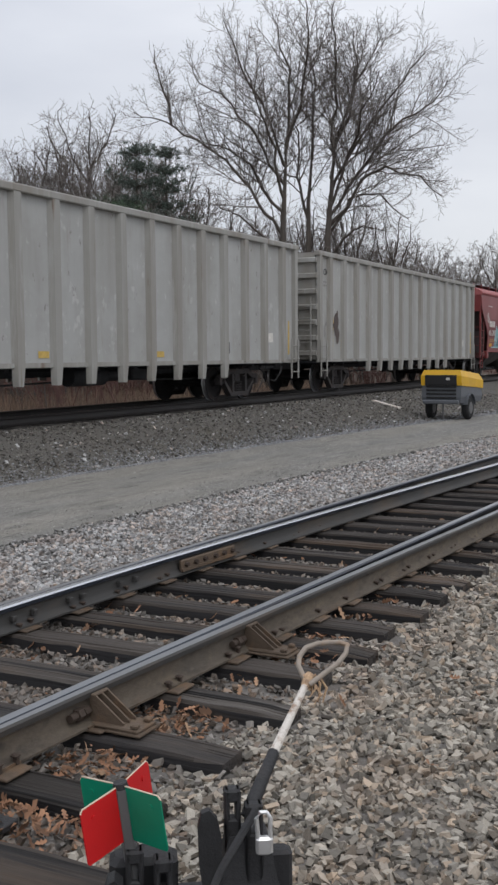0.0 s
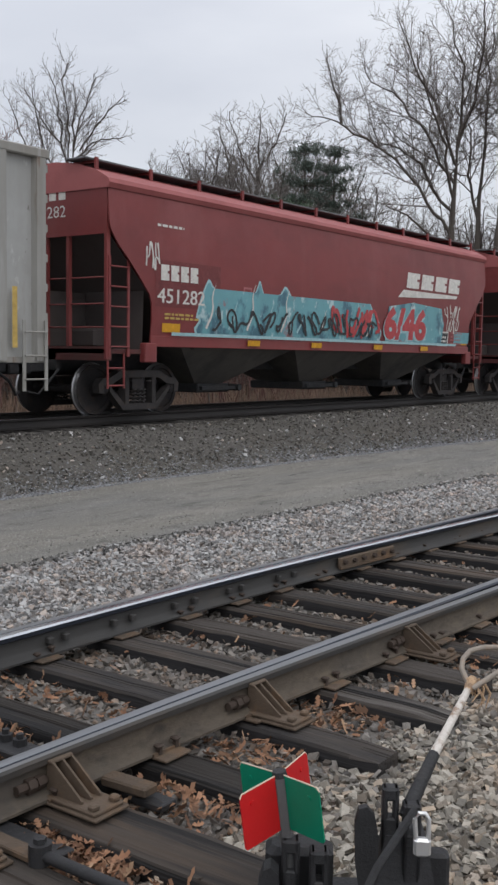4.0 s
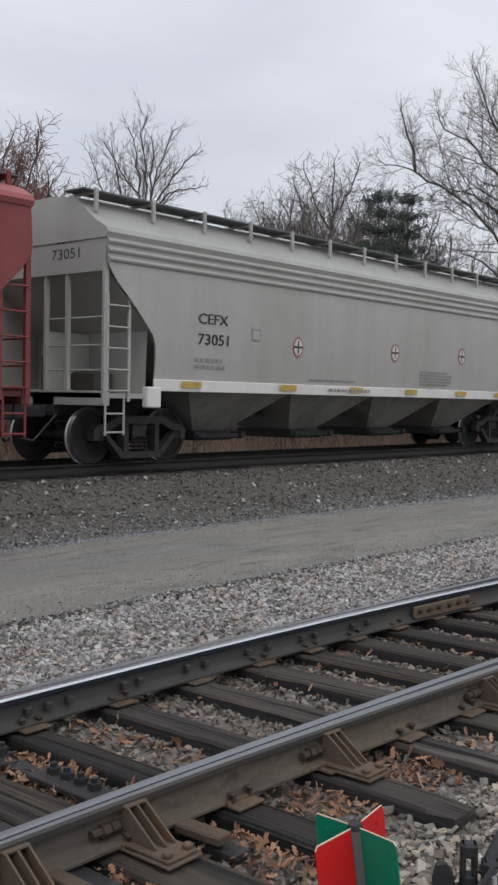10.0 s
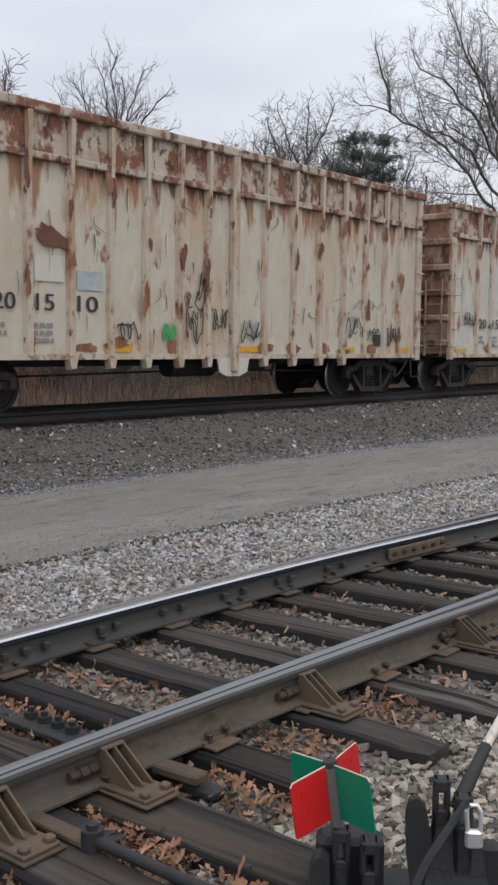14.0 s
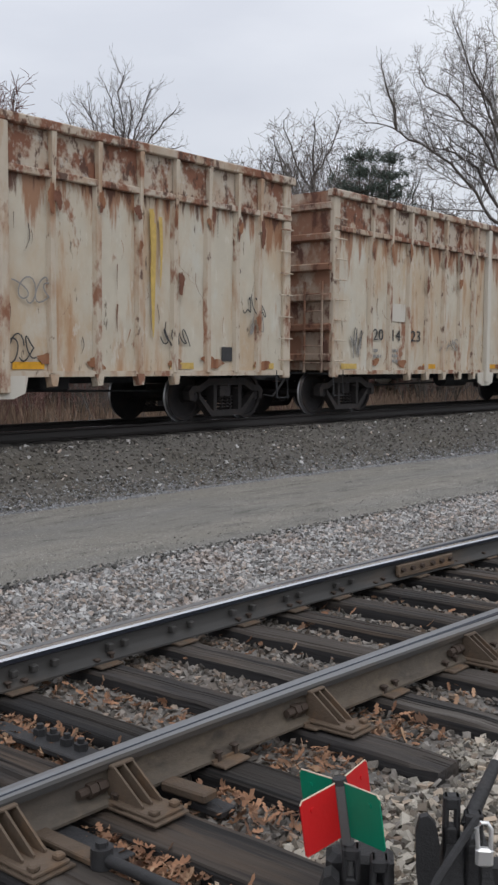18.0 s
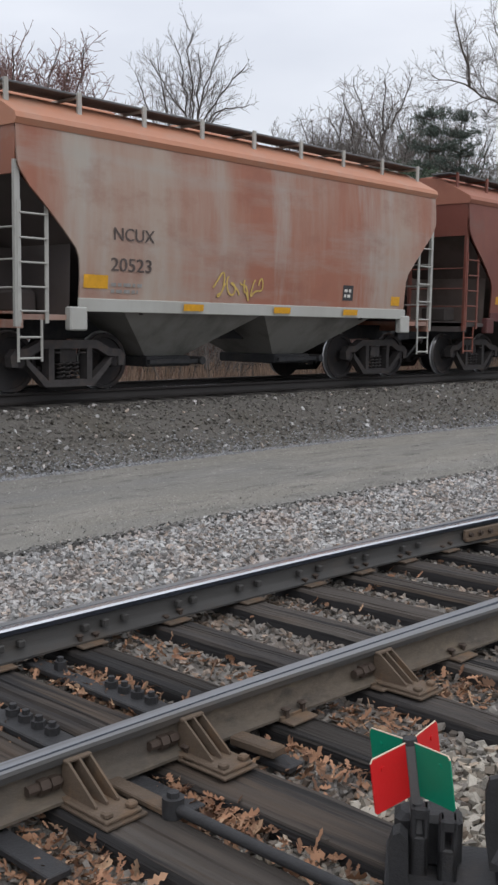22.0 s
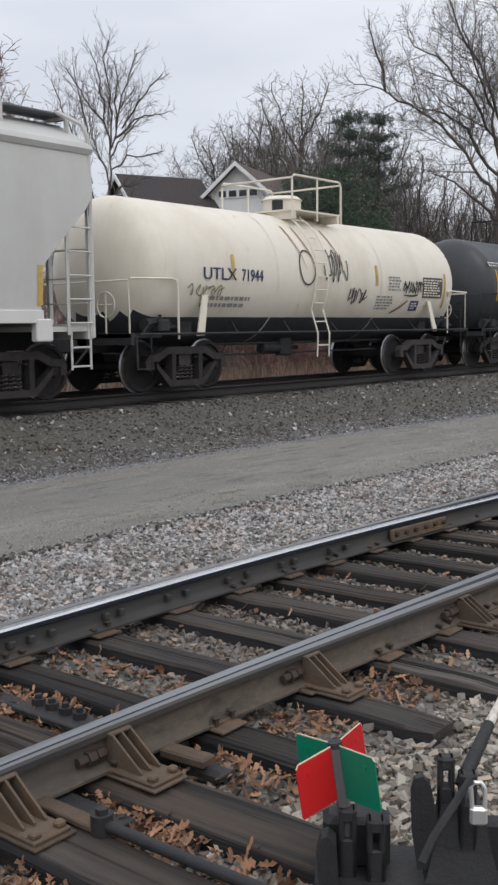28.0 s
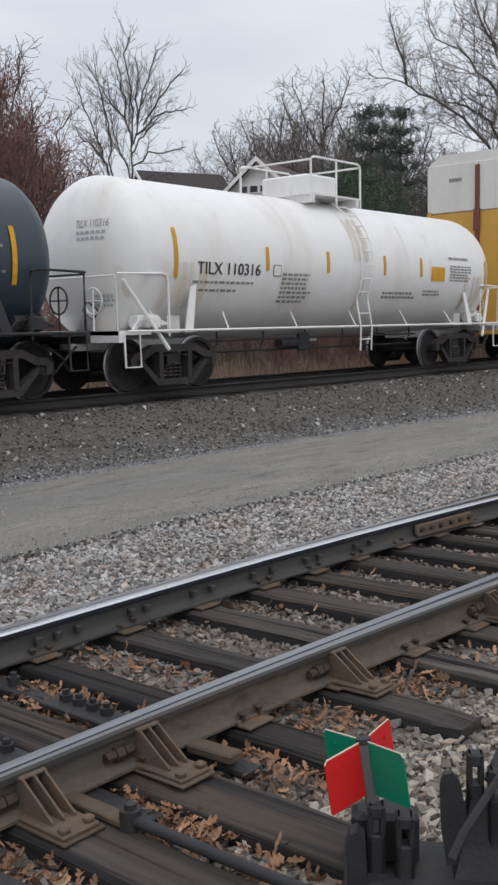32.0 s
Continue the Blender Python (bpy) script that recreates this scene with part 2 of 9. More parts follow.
M["rail_dull"] = surface("dull_rail_steel", (0.22, 0.225, 0.23), 0.42, 0.6, var=0.2, scale=20, stretch=(0.03, 1, 1), stains=(((0.12, 0.095, 0.075), 0.6, 6, 0.47, 0.7, (0.05, 1, 1)),), bump=0.06)
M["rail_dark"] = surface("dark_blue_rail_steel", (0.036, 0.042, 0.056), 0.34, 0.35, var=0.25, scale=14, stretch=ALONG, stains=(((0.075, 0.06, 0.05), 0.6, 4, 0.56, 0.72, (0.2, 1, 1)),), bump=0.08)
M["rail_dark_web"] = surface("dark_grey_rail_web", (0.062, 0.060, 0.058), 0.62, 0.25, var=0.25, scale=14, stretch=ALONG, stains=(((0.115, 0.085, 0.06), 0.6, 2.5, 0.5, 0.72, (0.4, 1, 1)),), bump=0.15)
M["main_rail"] = surface("dark_main_rail_steel", (0.024, 0.021, 0.020), 0.6, 0.2, var=0.3, scale=14, stretch=ALONG, bump=0.1)
M["main_tie"] = surface("dark_main_tie_wood", (0.026, 0.023, 0.021), 0.9, var=0.4, scale=16, stretch=CROSS, bump=0.5, per_piece=0.3)
M["main_ballast"] = surface("dark_main_ballast", (0.05, 0.046, 0.042), 0.95, var=0.4, scale=22, bump=0.6, island=0.5)
M["plate"] = surface("tie_plate_iron", (0.115, 0.085, 0.062), 0.8, 0.2, var=0.3, scale=18, stains=(((0.20, 0.115, 0.06), 0.6, 5, 0.5, 0.7, (1, 1, 1)),), bump=0.3, per_piece=0.2)
M["spike"] = surface("spike_iron", (0.07, 0.052, 0.042), 0.75, 0.3, var=0.3, bump=0.1)
M["grating"] = surface("weathered_roof_grating", (0.135, 0.140, 0.146), 0.7, 0.2, var=0.35, scale=30, stretch=(1, 0.2, 1), stains=(((0.06, 0.055, 0.05), 0.6, 3, 0.5, 0.7, (1, 1, 1)),), bump=0.4, bump_scale=60)
M["black_iron"] = surface("black_painted_iron", (0.030, 0.030, 0.032), 0.6, 0.1, var=0.35, scale=14, stains=(((0.06, 0.048, 0.04), 0.5, 8, 0.55, 0.75, (1, 1, 1)),), bump=0.25)
# base lifted a little to put haze over the underside into the colour
M["undercar"] = surface("grimy_undercar_steel", (0.046, 0.047, 0.050), 0.75, 0.1, var=0.4, scale=6, stains=(((0.07, 0.06, 0.054), 0.6, 3, 0.5, 0.75, (1, 1, 1)),), bump=0.15, spec=0.12)
M["truck"] = surface("grimy_truck_steel", (0.056, 0.052, 0.052), 0.8, 0.1, var=0.35, scale=8, stains=(((0.085, 0.062, 0.050), 0.6, 4, 0.52, 0.7, (1, 1, 1)),), bump=0.2, per_piece=0.25, spec=0.12)
M["wheel"] = surface("wheel_steel", (0.034, 0.032, 0.033), 0.88, 0.0, var=0.3, scale=6, stains=(((0.075, 0.048, 0.034), 0.5, 3, 0.52, 0.7, (1, 1, 1)),), bump=0.1, spec=0.12)
M["tread"] = surface("wheel_tread_steel", (0.34, 0.34, 0.35), 0.35, 0.8, var=0.1, bump=0.02)
M["bark"] = surface("grey_bark", (0.095, 0.082, 0.072), 0.95, var=0.35, scale=4, stretch=UP, bump=0.5, bump_scale=12)
# lighter and greyer than the bark: distance haze is put into this colour
M["twig"] = surface("hazed_twig", (0.16, 0.142, 0.132), 0.95, var=0.25, scale=0.6, bump=0)
M["twig_red"] = surface("red_brown_twig", (0.19, 0.110, 0.098), 0.95, var=0.3, scale=0.6, bump=0)
M["needle"] = surface("conifer_needle", (0.088, 0.112, 0.095), 0.9, var=0.4, scale=1.2, bump=0, island=0.5)
M["needle_soft"] = surface("cedar_needle", (0.066, 0.098, 0.062), 0.9, var=0.4, scale=1.2, bump=0, island=0.45)
M["lead_red"] = surface("target_red_enamel", (0.56, 0.012, 0.014), 0.5, var=0.08, scale=5, stains=(((0.35, 0.02, 0.02), 0.4, 9, 0.5, 0.8, (1, 1, 1)),), bump=0.05)
M["lead_green"] = surface("target_green_enamel", (0.0, 0.22, 0.125), 0.5, var=0.1, scale=5, stains=(((0.0, 0.13, 0.08), 0.4, 9, 0.5, 0.8, (1, 1, 1)),), bump=0.05)
M["target_edge"] = surface("worn_cream_edge", (0.62, 0.52, 0.40), 0.7, var=0.2, bump=0.05)
M["galvanised"] = surface("galvanised_steel", (0.15, 0.15, 0.152), 0.5, 0.4, var=0.2, stains=(((0.10, 0.075, 0.06), 0.5, 9, 0.55, 0.7, (1, 1, 1)),), bump=0.1)
M["lock"] = surface("padlock_steel", (0.72, 0.72, 0.72), 0.35, 0.7, var=0.06, bump=0.03)
M["worn_white"] = surface("chipped_white_paint", (0.62, 0.58, 0.53), 0.7, var=0.15, scale=20, stains=(((0.25, 0.15, 0.09), 0.8, 18, 0.5, 0.62, (1, 1, 1)),), bump=0.3)
M["worn_orange"] = surface("peeling_orange_wrap", (0.50, 0.34, 0.21), 0.8, var=0.3, scale=30, stains=(((0.2, 0.13, 0.09), 0.7, 20, 0.5, 0.65, (1, 1, 1)),), bump=0.6)
M["bare_handle"] = surface("worn_grey_handle", (0.30, 0.26, 0.22), 0.6, 0.2, var=0.25, scale=25, stains=(((0.36, 0.24, 0.15), 0.6, 14, 0.5, 0.65, (1, 1, 1)),), bump=0.2)


# ---- mesh helpers ----
class Mesh:
    """Collects vertices and faces of one mesh."""

    def __init__(self):
        self.v, self.f = [], []

    def add(self, verts, faces):
        k = len(self.v)
        self.v.extend(verts)
        self.f.extend([tuple(i + k for i in f) for f in faces])
        return self

    def box(self, x0, x1, y0, y1, z0, z1, c=0.0):
        if c <= 0:
            v = [(x, y, z) for x in (x0, x1) for y in (y0, y1) for z in (z0, z1)]
            return self.add(v, [(0, 1, 3, 2), (4, 6, 7, 5), (0, 4, 5, 1), (2, 3, 7, 6), (0, 2, 6, 4), (1, 5, 7, 3)])
        # chamfered: octagonal rings
        rings = []
        for z, i in ((z0, c), (z0 + c, 0), (z1 - c, 0), (z1, c)):
            a0, a1, b0, b1 = x0 + i, x1 - i, y0 + i, y1 - i
            rings.append([(a0 + c, b0, z), (a1 - c, b0, z), (a1, b0 + c, z), (a1, b1 - c, z), (a1 - c, b1, z), (a0 + c, b1, z), (a0, b1 - c, z), (a0, b0 + c, z)])
        return self.loft(rings, True, True)

    def loft(self, rings, cap0=False, cap1=False, closed=True):
        k, n = len(self.v), len(rings[0])
        for r in rings:
            self.v.extend([tuple(p) for p in r])
        for i in range(len(rings) - 1):
            for j in range(n if closed else n - 1):
                a, b = k + i * n + j, k + i * n + (j + 1) % n
                self.f.append((a, b, b + n, a + n))
        if cap0:
            self.f.append(tuple(k + j for j in reversed(range(n))))
        if cap1:
            self.f.append(tuple(k + (len(rings) - 1) * n + j for j in range(n)))
        return self

    def tube(self, pts, r, n=8, cap=True):
        """A round bar through points; r is one radius or one for each point."""
        pts = [Vector(p) for p in pts]
        rs = r if isinstance(r, (list, tuple)) else [r] * len(pts)
        rings = []
        for i, p in enumerate(pts):
            d = (pts[min(i + 1, len(pts) - 1)] - pts[max(i - 1, 0)]).normalized()
            a = d.cross(Vector((0, 0, 1)) if abs(d.z) < 0.9 else Vector((1, 0, 0))).normalized()
            b = d.cross(a)
            rings.append([p + rs[i] * (math.cos(2 * math.pi * j / n) * a + math.sin(2 * math.pi * j / n) * b) for j in range(n)])
        return self.loft(rings, cap, cap)

    def prism(self, poly, y0, y1):
        """A polygon in (x, z), run from y0 to y1."""
        n = len(poly)
        v = [(x, y0, z) for x, z in poly] + [(x, y1, z) for x, z in poly]
        f = [(i, (i + 1) % n, n + (i + 1) % n, n + i) for i in range(n)]
        return self.add(v, f + [tuple(reversed(range(n))), tuple(range(n, 2 * n))])

    def extrude_x(self, poly, x0, x1):
        """A polygon in (y, z), run from x0 to x1."""
        return self.loft([[(x0, y, z) for y, z in poly], [(x1, y, z) for y, z in poly]], True, True)

    def move(self, m):
        self.v = [tuple(m @ Vector(p)) for p in self.v]
        return self

    def data(self, name, material, smooth=0.0):
        me = bpy.data.meshes.new(name)
        me.from_pydata(self.v, [], self.f)
        for m in material if isinstance(material, (list, tuple)) else (material,):
            me.materials.append(m)
        bm = bmesh.new()
        bm.from_mesh(me)
        bmesh.ops.recalc_face_normals(bm, faces=bm.faces)
        bm.to_mesh(me)
        bm.free()
        if smooth:
            me.polygons.foreach_set("use_smooth", [True] * len(me.polygons))
            me.set_sharp_from_angle(angle=radians(smooth))
        return me


def part(name, mesh, material, parent, label="", smooth=0.0, at=None):
    """One mesh object under a thing or a part."""
    data = mesh if isinstance(mesh, bpy.types.Mesh) else mesh.data(name, material, smooth)
    ob = new(name, data)
    ob.parent = parent
    if at is not None:
        ob.matrix_basis = at
    if label:
        tagged(ob, label)
    return ob


def thing(name, label, category, at=None, group="", kind=""):
    ob = new(name)
    ob.empty_display_size = 0.3
    if at is not None:
        ob.matrix_basis = at
    return tagged(ob, label, category, group, kind)


def solid(name, mesh, material, label="", category="", group="", kind="", smooth=0.0, at=None):
    ob = new(name, mesh.data(name, material, smooth))
    if at is not None:
        ob.matrix_basis = at
    return tagged(ob, label, category, group, kind)


def bulk(name, verts, faces, material, label, category, smooth=False):
    """One mesh from arrays of vertices (n, 3) and of triangles (m, 3)."""
    me = bpy.data.meshes.new(name)
    me.vertices.add(len(verts))
    me.vertices.foreach_set("co", np.asarray(verts, np.float32).ravel())
    me.loops.add(faces.size)
    me.loops.foreach_set("vertex_index", np.asarray(faces, np.int32).ravel())
    me.polygons.add(len(faces))
    me.polygons.foreach_set("loop_start", np.arange(0, faces.size, 3, dtype=np.int32))
    me.polygons.foreach_set("use_smooth", [smooth] * len(faces))
    me.update(calc_edges=True)
    me.materials.append(material)
    return tagged(new(name, me), label, category, kind="stuff")


OCT_V = np.array([(1, 0, 0), (-1, 0, 0), (0, 1, 0), (0, -1, 0), (0, 0, 1), (0, 0, -1)], float)
OCT_F = np.array([(0, 2, 4), (2, 1, 4), (1, 3, 4), (3, 0, 4), (2, 0, 5), (1, 2, 5), (3, 1, 5), (0, 3, 5)])


CHIP_V = np.array([(x, y, z) for z in (-1, 1) for x, y in ((-1, -1), (1, -1), (1, 1), (-1, 1))], float) * 0.72
CHIP_F = np.array([(0, 2, 1), (0, 3, 2), (4, 5, 6), (4, 6, 7), (0, 1, 5), (0, 5, 4), (1, 2, 6), (1, 6, 5), (2, 3, 7), (2, 7, 6), (3, 0, 4), (3, 4, 7)])


def stones(name, x, y, z, size, material, label, rng, rough=False):
    """Broken stones at places x, y, z: flat-faced chips with uneven corners, turned at random."""
    n = len(x)
    form, faces = (OCT_V, OCT_F) if rough else (CHIP_V, CHIP_F)
    k = len(form)
    v = np.repeat(form[None], n, 0) * rng.uniform(0.72, 1.25, (n, k, 1))
    if not rough:
        v = v + rng.uniform(-0.30, 0.30, (n, k, 3))
    v *= np.stack([rng.uniform(0.8, 1.45, n), rng.uniform(0.6, 1.05, n), rng.uniform(0.30, 0.65, n)], -1)[:, None]
    q = rng.normal(size=(n, 4)) * (1, 0.33, 0.33, 1.0)
    q /= np.linalg.norm(q, axis=1, keepdims=True)
    w, a, b, c = q.T
    rot = np.stack([1 - 2 * (b * b + c * c), 2 * (a * b - c * w), 2 * (a * c + b * w), 2 * (a * b + c * w), 1 - 2 * (a * a + c * c), 2 * (b * c - a * w),
                    2 * (a * c - b * w), 2 * (b * c + a * w), 1 - 2 * (a * a + b * b)], -1).reshape(n, 3, 3)
    v = np.einsum("nij,nkj->nki", rot, v) * np.asarray(size)[:, None, None] + np.stack([x, y, z], -1)[:, None]
    f = (faces[None] + k * np.arange(n)[:, None, None]).reshape(-1, 3)
    return bulk(name, v.reshape(-1, 3), f, material, label, "gravel")


# ---- plan of the ground (metres; z = 0 is the top of the siding's ties) ----
RAIL_TOP = 0.19
MAIN_Y, MAIN_TOP = 13.80, 0.715
ROAD_NEAR = lambda x: 6.86 - 0.0034 * max(0.0, x - 6.0) ** 2 if x < 26 else 5.50 - 0.136 * (x - 26)
ROAD_FAR = lambda x: 10.28 - 0.0042 * max(0.0, x - 9.0) ** 2 if x < 26 else 9.07 - 0.143 * (x - 26)
BEND = lambda x: 0.0 if x < 5.0 else -0.0042 * (x - 5.0) ** 2      # siding's bend, inner line
BEND_OUT = lambda x: 0.0 if x < 6.2 else -0.0026 * (x - 6.2) ** 2  # straight route, outer line


def smooth_step(a, b, x):
    t = np.clip((x - a) / (b - a), 0, 1)
    return t * t * (3 - 2 * t)


def ground_height(x, y):
    """Height of the ground sheet: ballast beds, road, embankment and far bank."""
    x, y = np.asarray(x, float), np.asarray(y, float)
    rn = np.where(x < 26, 6.86 - 0.0034 * np.clip(x - 6.0, 0, None) ** 2, 5.50 - 0.136 * (x - 26))
    rf = np.where(x < 26, 10.28 - 0.0042 * np.clip(x - 9.0, 0, None) ** 2, 9.07 - 0.143 * (x - 26))
    z = -0.085 + 0.0 * x
    z = np.where(y < rn - 0.15, -0.092 - 0.02 * smooth_step(2.2, 1.2, y), z)
    up = smooth_step(rf - 0.1, 12.15, y)
    slope = np.clip((y - rf) / np.maximum(12.15 - rf, 0.5), 0, 1)
    z = np.where(y > rf, -0.085 + 0.60 * (0.35 * up + 0.65 * slope ** 1.25), z)
    z = np.where(y > 15.45, 0.515 - 0.5 * smooth_step(15.45, 17.2, y) + 1.1 * smooth_step(17.5, 27, y), z)
    return z


def sheet_axis(*spans):
    out = []
    for a, b, step in spans:
        out.extend(np.arange(a, b, step))
    return np.array(out + [spans[-1][1]])


gx = sheet_axis((-900, -60, 120), (-60, -6, 6), (-6, 34, 0.5), (34, 90, 4), (90, 900, 90))
gy = sheet_axis((-900, -60, 120), (-60, -4, 7), (-4, 18, 0.2), (18, 34, 1.0), (34, 100, 6), (100, 900, 100))
GX, GY = np.meshgrid(gx, gy, indexing="ij")
rng = np.random.default_rng(7)
GZ = ground_height(GX, GY) + np.where((GX > -6) & (GX < 34) & (GY > -4) & (GY < 18), rng.normal(0, 0.006, GX.shape), 0)
ground_me = bpy.data.meshes.new("ground")
gi = np.arange(GX.size).reshape(GX.shape)
gq = np.stack([gi[:-1, :-1], gi[1:, :-1], gi[1:, 1:], gi[:-1, 1:]], -1).reshape(-1, 4)
ground_me.from_pydata(np.stack([GX, GY, GZ], -1).reshape(-1, 3).tolist(), [], gq.tolist())
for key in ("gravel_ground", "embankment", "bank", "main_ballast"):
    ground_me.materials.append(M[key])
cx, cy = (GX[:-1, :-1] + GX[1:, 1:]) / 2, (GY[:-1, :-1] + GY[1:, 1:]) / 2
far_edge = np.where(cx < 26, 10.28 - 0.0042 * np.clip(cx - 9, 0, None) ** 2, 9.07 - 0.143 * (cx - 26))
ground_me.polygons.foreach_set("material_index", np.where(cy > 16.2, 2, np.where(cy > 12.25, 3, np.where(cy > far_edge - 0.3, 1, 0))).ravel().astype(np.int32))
ground_me.polygons.foreach_set("use_smooth", [True] * len(ground_me.polygons))
tagged(new("ground", ground_me), "grey crushed-stone ground with ballast beds and a dry brown bank", "ground", kind="structure")

# road: a gravelled lane with a ragged edge, 5 cm proud
road = Mesh()
xs = np.concatenate([np.arange(-60, 0, 6.0), np.arange(0, 34, 0.25), np.arange(34, 120, 6.0)])
rr = random.Random(3)
rows = []
for x in xs:
    a, b = ROAD_NEAR(x) + rr.uniform(-0.05, 0.05), ROAD_FAR(x) + rr.uniform(-0.10, 0.10)
    rows.append([(x, a - 0.08, -0.10), (x, a, -0.062 + rr.uniform(-0.006, 0.006)), (x, a + 0.35, -0.05), (x, a * 0.67 + b * 0.33, -0.035), (x, a * 0.33 + b * 0.67, -0.035), (x, b - 0.3, -0.045), (x, b, -0.055), (x, b + 0.12, -0.10)])
road.loft(rows, closed=False)
solid("road", road, M["road"], "worn grey-brown gravelled service road between the tracks", "road", kind="structure", smooth=60)


# ---- rails ----
def rail_outline(zb, zt):
    """Section of a rail as (offset, z, on head)."""
    h = zt - zb
    half = [(0.070, 0.0), (0.070, 0.012), (0.022, 0.030), (0.0085, 0.050), (0.0085, h - 0.052), (0.034, h - 0.038), (0.036, h - 0.012), (0.026, h - 0.001), (0.0, h)]
    return [(-o, zb + z) for o, z in half] + [(o, zb + z) for o, z in reversed(half[:-1])]


def rail(name, label, line, x0, x1, zb, zt, head, web="rail_side", cheek=None, step=0.6, cap=0.004):
    """A rail whose centre runs along y = line(x)."""
    out = rail_outline(zb, zt)
    n = max(2, int((x1 - x0) / step))
    rings = []
    for i in range(n + 1):
        x = x0 + (x1 - x0) * i / n
        rings.append([(x, line(x) + o, z) for o, z in out])
    m = Mesh().loft(rings, True, True)
    ob = tagged(new(name, m.data(name, [M[web], head, M[cheek or web]], 40)), label, "rail", kind="structure")
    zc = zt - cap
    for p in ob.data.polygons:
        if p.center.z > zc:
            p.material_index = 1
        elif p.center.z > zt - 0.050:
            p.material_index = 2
    return ob


NEAR_Y, FAR_Y = 3.060, 4.620   # middles of the siding's paired rails


def soft_bend(x, x0, slope, w=0.8):
    """A line that turns off gently by slope beyond x0."""
    return slope * w * math.log1p(math.exp(min((x - x0) / w, 60.0)))


near_outer = lambda x: 3.075 - soft_bend(x, 3.0, 0.066, 0.5)
near_inner = lambda x: 3.100 - soft_bend(x, 3.0, 0.047, 0.5)
far_outer = lambda x: 4.618 - soft_bend(x, 5.4, 0.047)
far_inner = lambda x: 4.546 - soft_bend(x, 5.9, 0.078) - 0.0012 * max(0.0, x - 8) ** 2
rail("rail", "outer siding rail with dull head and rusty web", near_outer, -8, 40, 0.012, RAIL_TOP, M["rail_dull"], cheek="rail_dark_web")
# dark cheek colour stands in for shade in the groove between the heads
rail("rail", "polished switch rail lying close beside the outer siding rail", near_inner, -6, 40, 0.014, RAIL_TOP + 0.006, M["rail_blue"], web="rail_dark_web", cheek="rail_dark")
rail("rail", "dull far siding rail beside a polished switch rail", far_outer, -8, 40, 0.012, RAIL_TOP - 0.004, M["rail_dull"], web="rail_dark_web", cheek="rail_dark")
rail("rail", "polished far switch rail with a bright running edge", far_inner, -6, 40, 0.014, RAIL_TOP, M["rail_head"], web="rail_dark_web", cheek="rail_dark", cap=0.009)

# main line rails
for off in (-0.7535, 0.7535):
    rail("rail", "main line rail with a shiny head", lambda x, o=off: MAIN_Y + o, -60, 240, MAIN_TOP - 0.18, MAIN_TOP, M["rail_head"], web="main_rail", step=40)

# ---- siding ties, plates and spikes ----
TIE_X = [2.23 - 0.61 * k for k in range(12, 0, -1)] + [2.28, 2.85, 3.46, 4.11, 4.77, 5.40, 5.97, 6.50, 7.06, 7.62, 8.19, 8.78, 9.35] + [9.92 + 0.57 * k for k in range(32)]
HEADBLOCKS = (2.28, 2.85)
trnd = random.Random(11)
tie_mesh = []
for k in range(8):
    r = random.Random(50 + k)
    m = Mesh()
    n = 18
    # cracks run along the top at these offsets
    cracks = sorted(r.uniform(-0.085, 0.085) for _ in range(3))
    deep = [(r.uniform(0, 0.6), r.uniform(0.35, 0.9), r.uniform(0.006, 0.016)) for _ in cracks]
    bow = r.uniform(-0.010, 0.010)
    rings = []
    for i in range(n + 1):
        y = i / n
        jx, jz = bow * math.sin(3.1 * y) + r.uniform(-0.002, 0.002), r.uniform(-0.003, 0.002)
        e = 0.016 * max(0.0, 1 - 14 * min(y, 1 - y))
        w = 0.114 + r.uniform(-0.003, 0.003) - e * 0.6
        top = [(w + jx, -0.020 + jz - r.uniform(0, 0.008)), (w - 0.012 + jx, -0.003 + jz - e - r.uniform(0, 0.004))]
        for c, (c0, cl, cd) in reversed(list(zip(cracks, deep))):
            q = cd * max(0.0, 1 - abs((y - c0 - cl / 2) / (cl / 2)) ** 3) + (0.010 * max(0.0, 1 - 9 * min(y, 1 - y)))
            z = -0.001 + jz - e - r.uniform(0, 0.003)
            top += [(c + 0.006 + jx, z), (c + jx, z - q), (c - 0.006 + jx, z - r.uniform(0, 0.003))]
        top += [(-w + 0.012 + jx, -0.002 + jz - e - r.uniform(0, 0.004)), (-w + jx, -0.018 + jz - r.uniform(0, 0.008))]
        rings.append([(-w + jx, y, -0.17), (w + jx, y, -0.17)] + [(px, y, pz) for px, pz in top])
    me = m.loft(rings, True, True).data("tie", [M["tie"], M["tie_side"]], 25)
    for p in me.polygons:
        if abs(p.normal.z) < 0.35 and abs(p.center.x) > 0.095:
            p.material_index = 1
    tie_mesh.append(me)
siding_bed = thing("tie_row", "row of dark weathered wooden railway ties under the siding", "ties", kind="structure")
plate_me = Mesh().box(-0.09, 0.09, -0.165, 0.165, 0.0, 0.014, 0.004)
plate_me.box(-0.09, 0.09, -0.095, -0.078, 0.012, 0.026).box(-0.09, 0.09, 0.078, 0.095, 0.012, 0.026)
plate_me = plate_me.data("tie_plate", M["plate"])
spike_m = Mesh().box(-0.010, 0.010, -0.010, 0.010, 0.0, 0.035)
spike_m.box(-0.020, 0.020, -0.024, 0.016, 0.032, 0.048, 0.006)
spike_me = spike_m.data("spike", M["spike"])
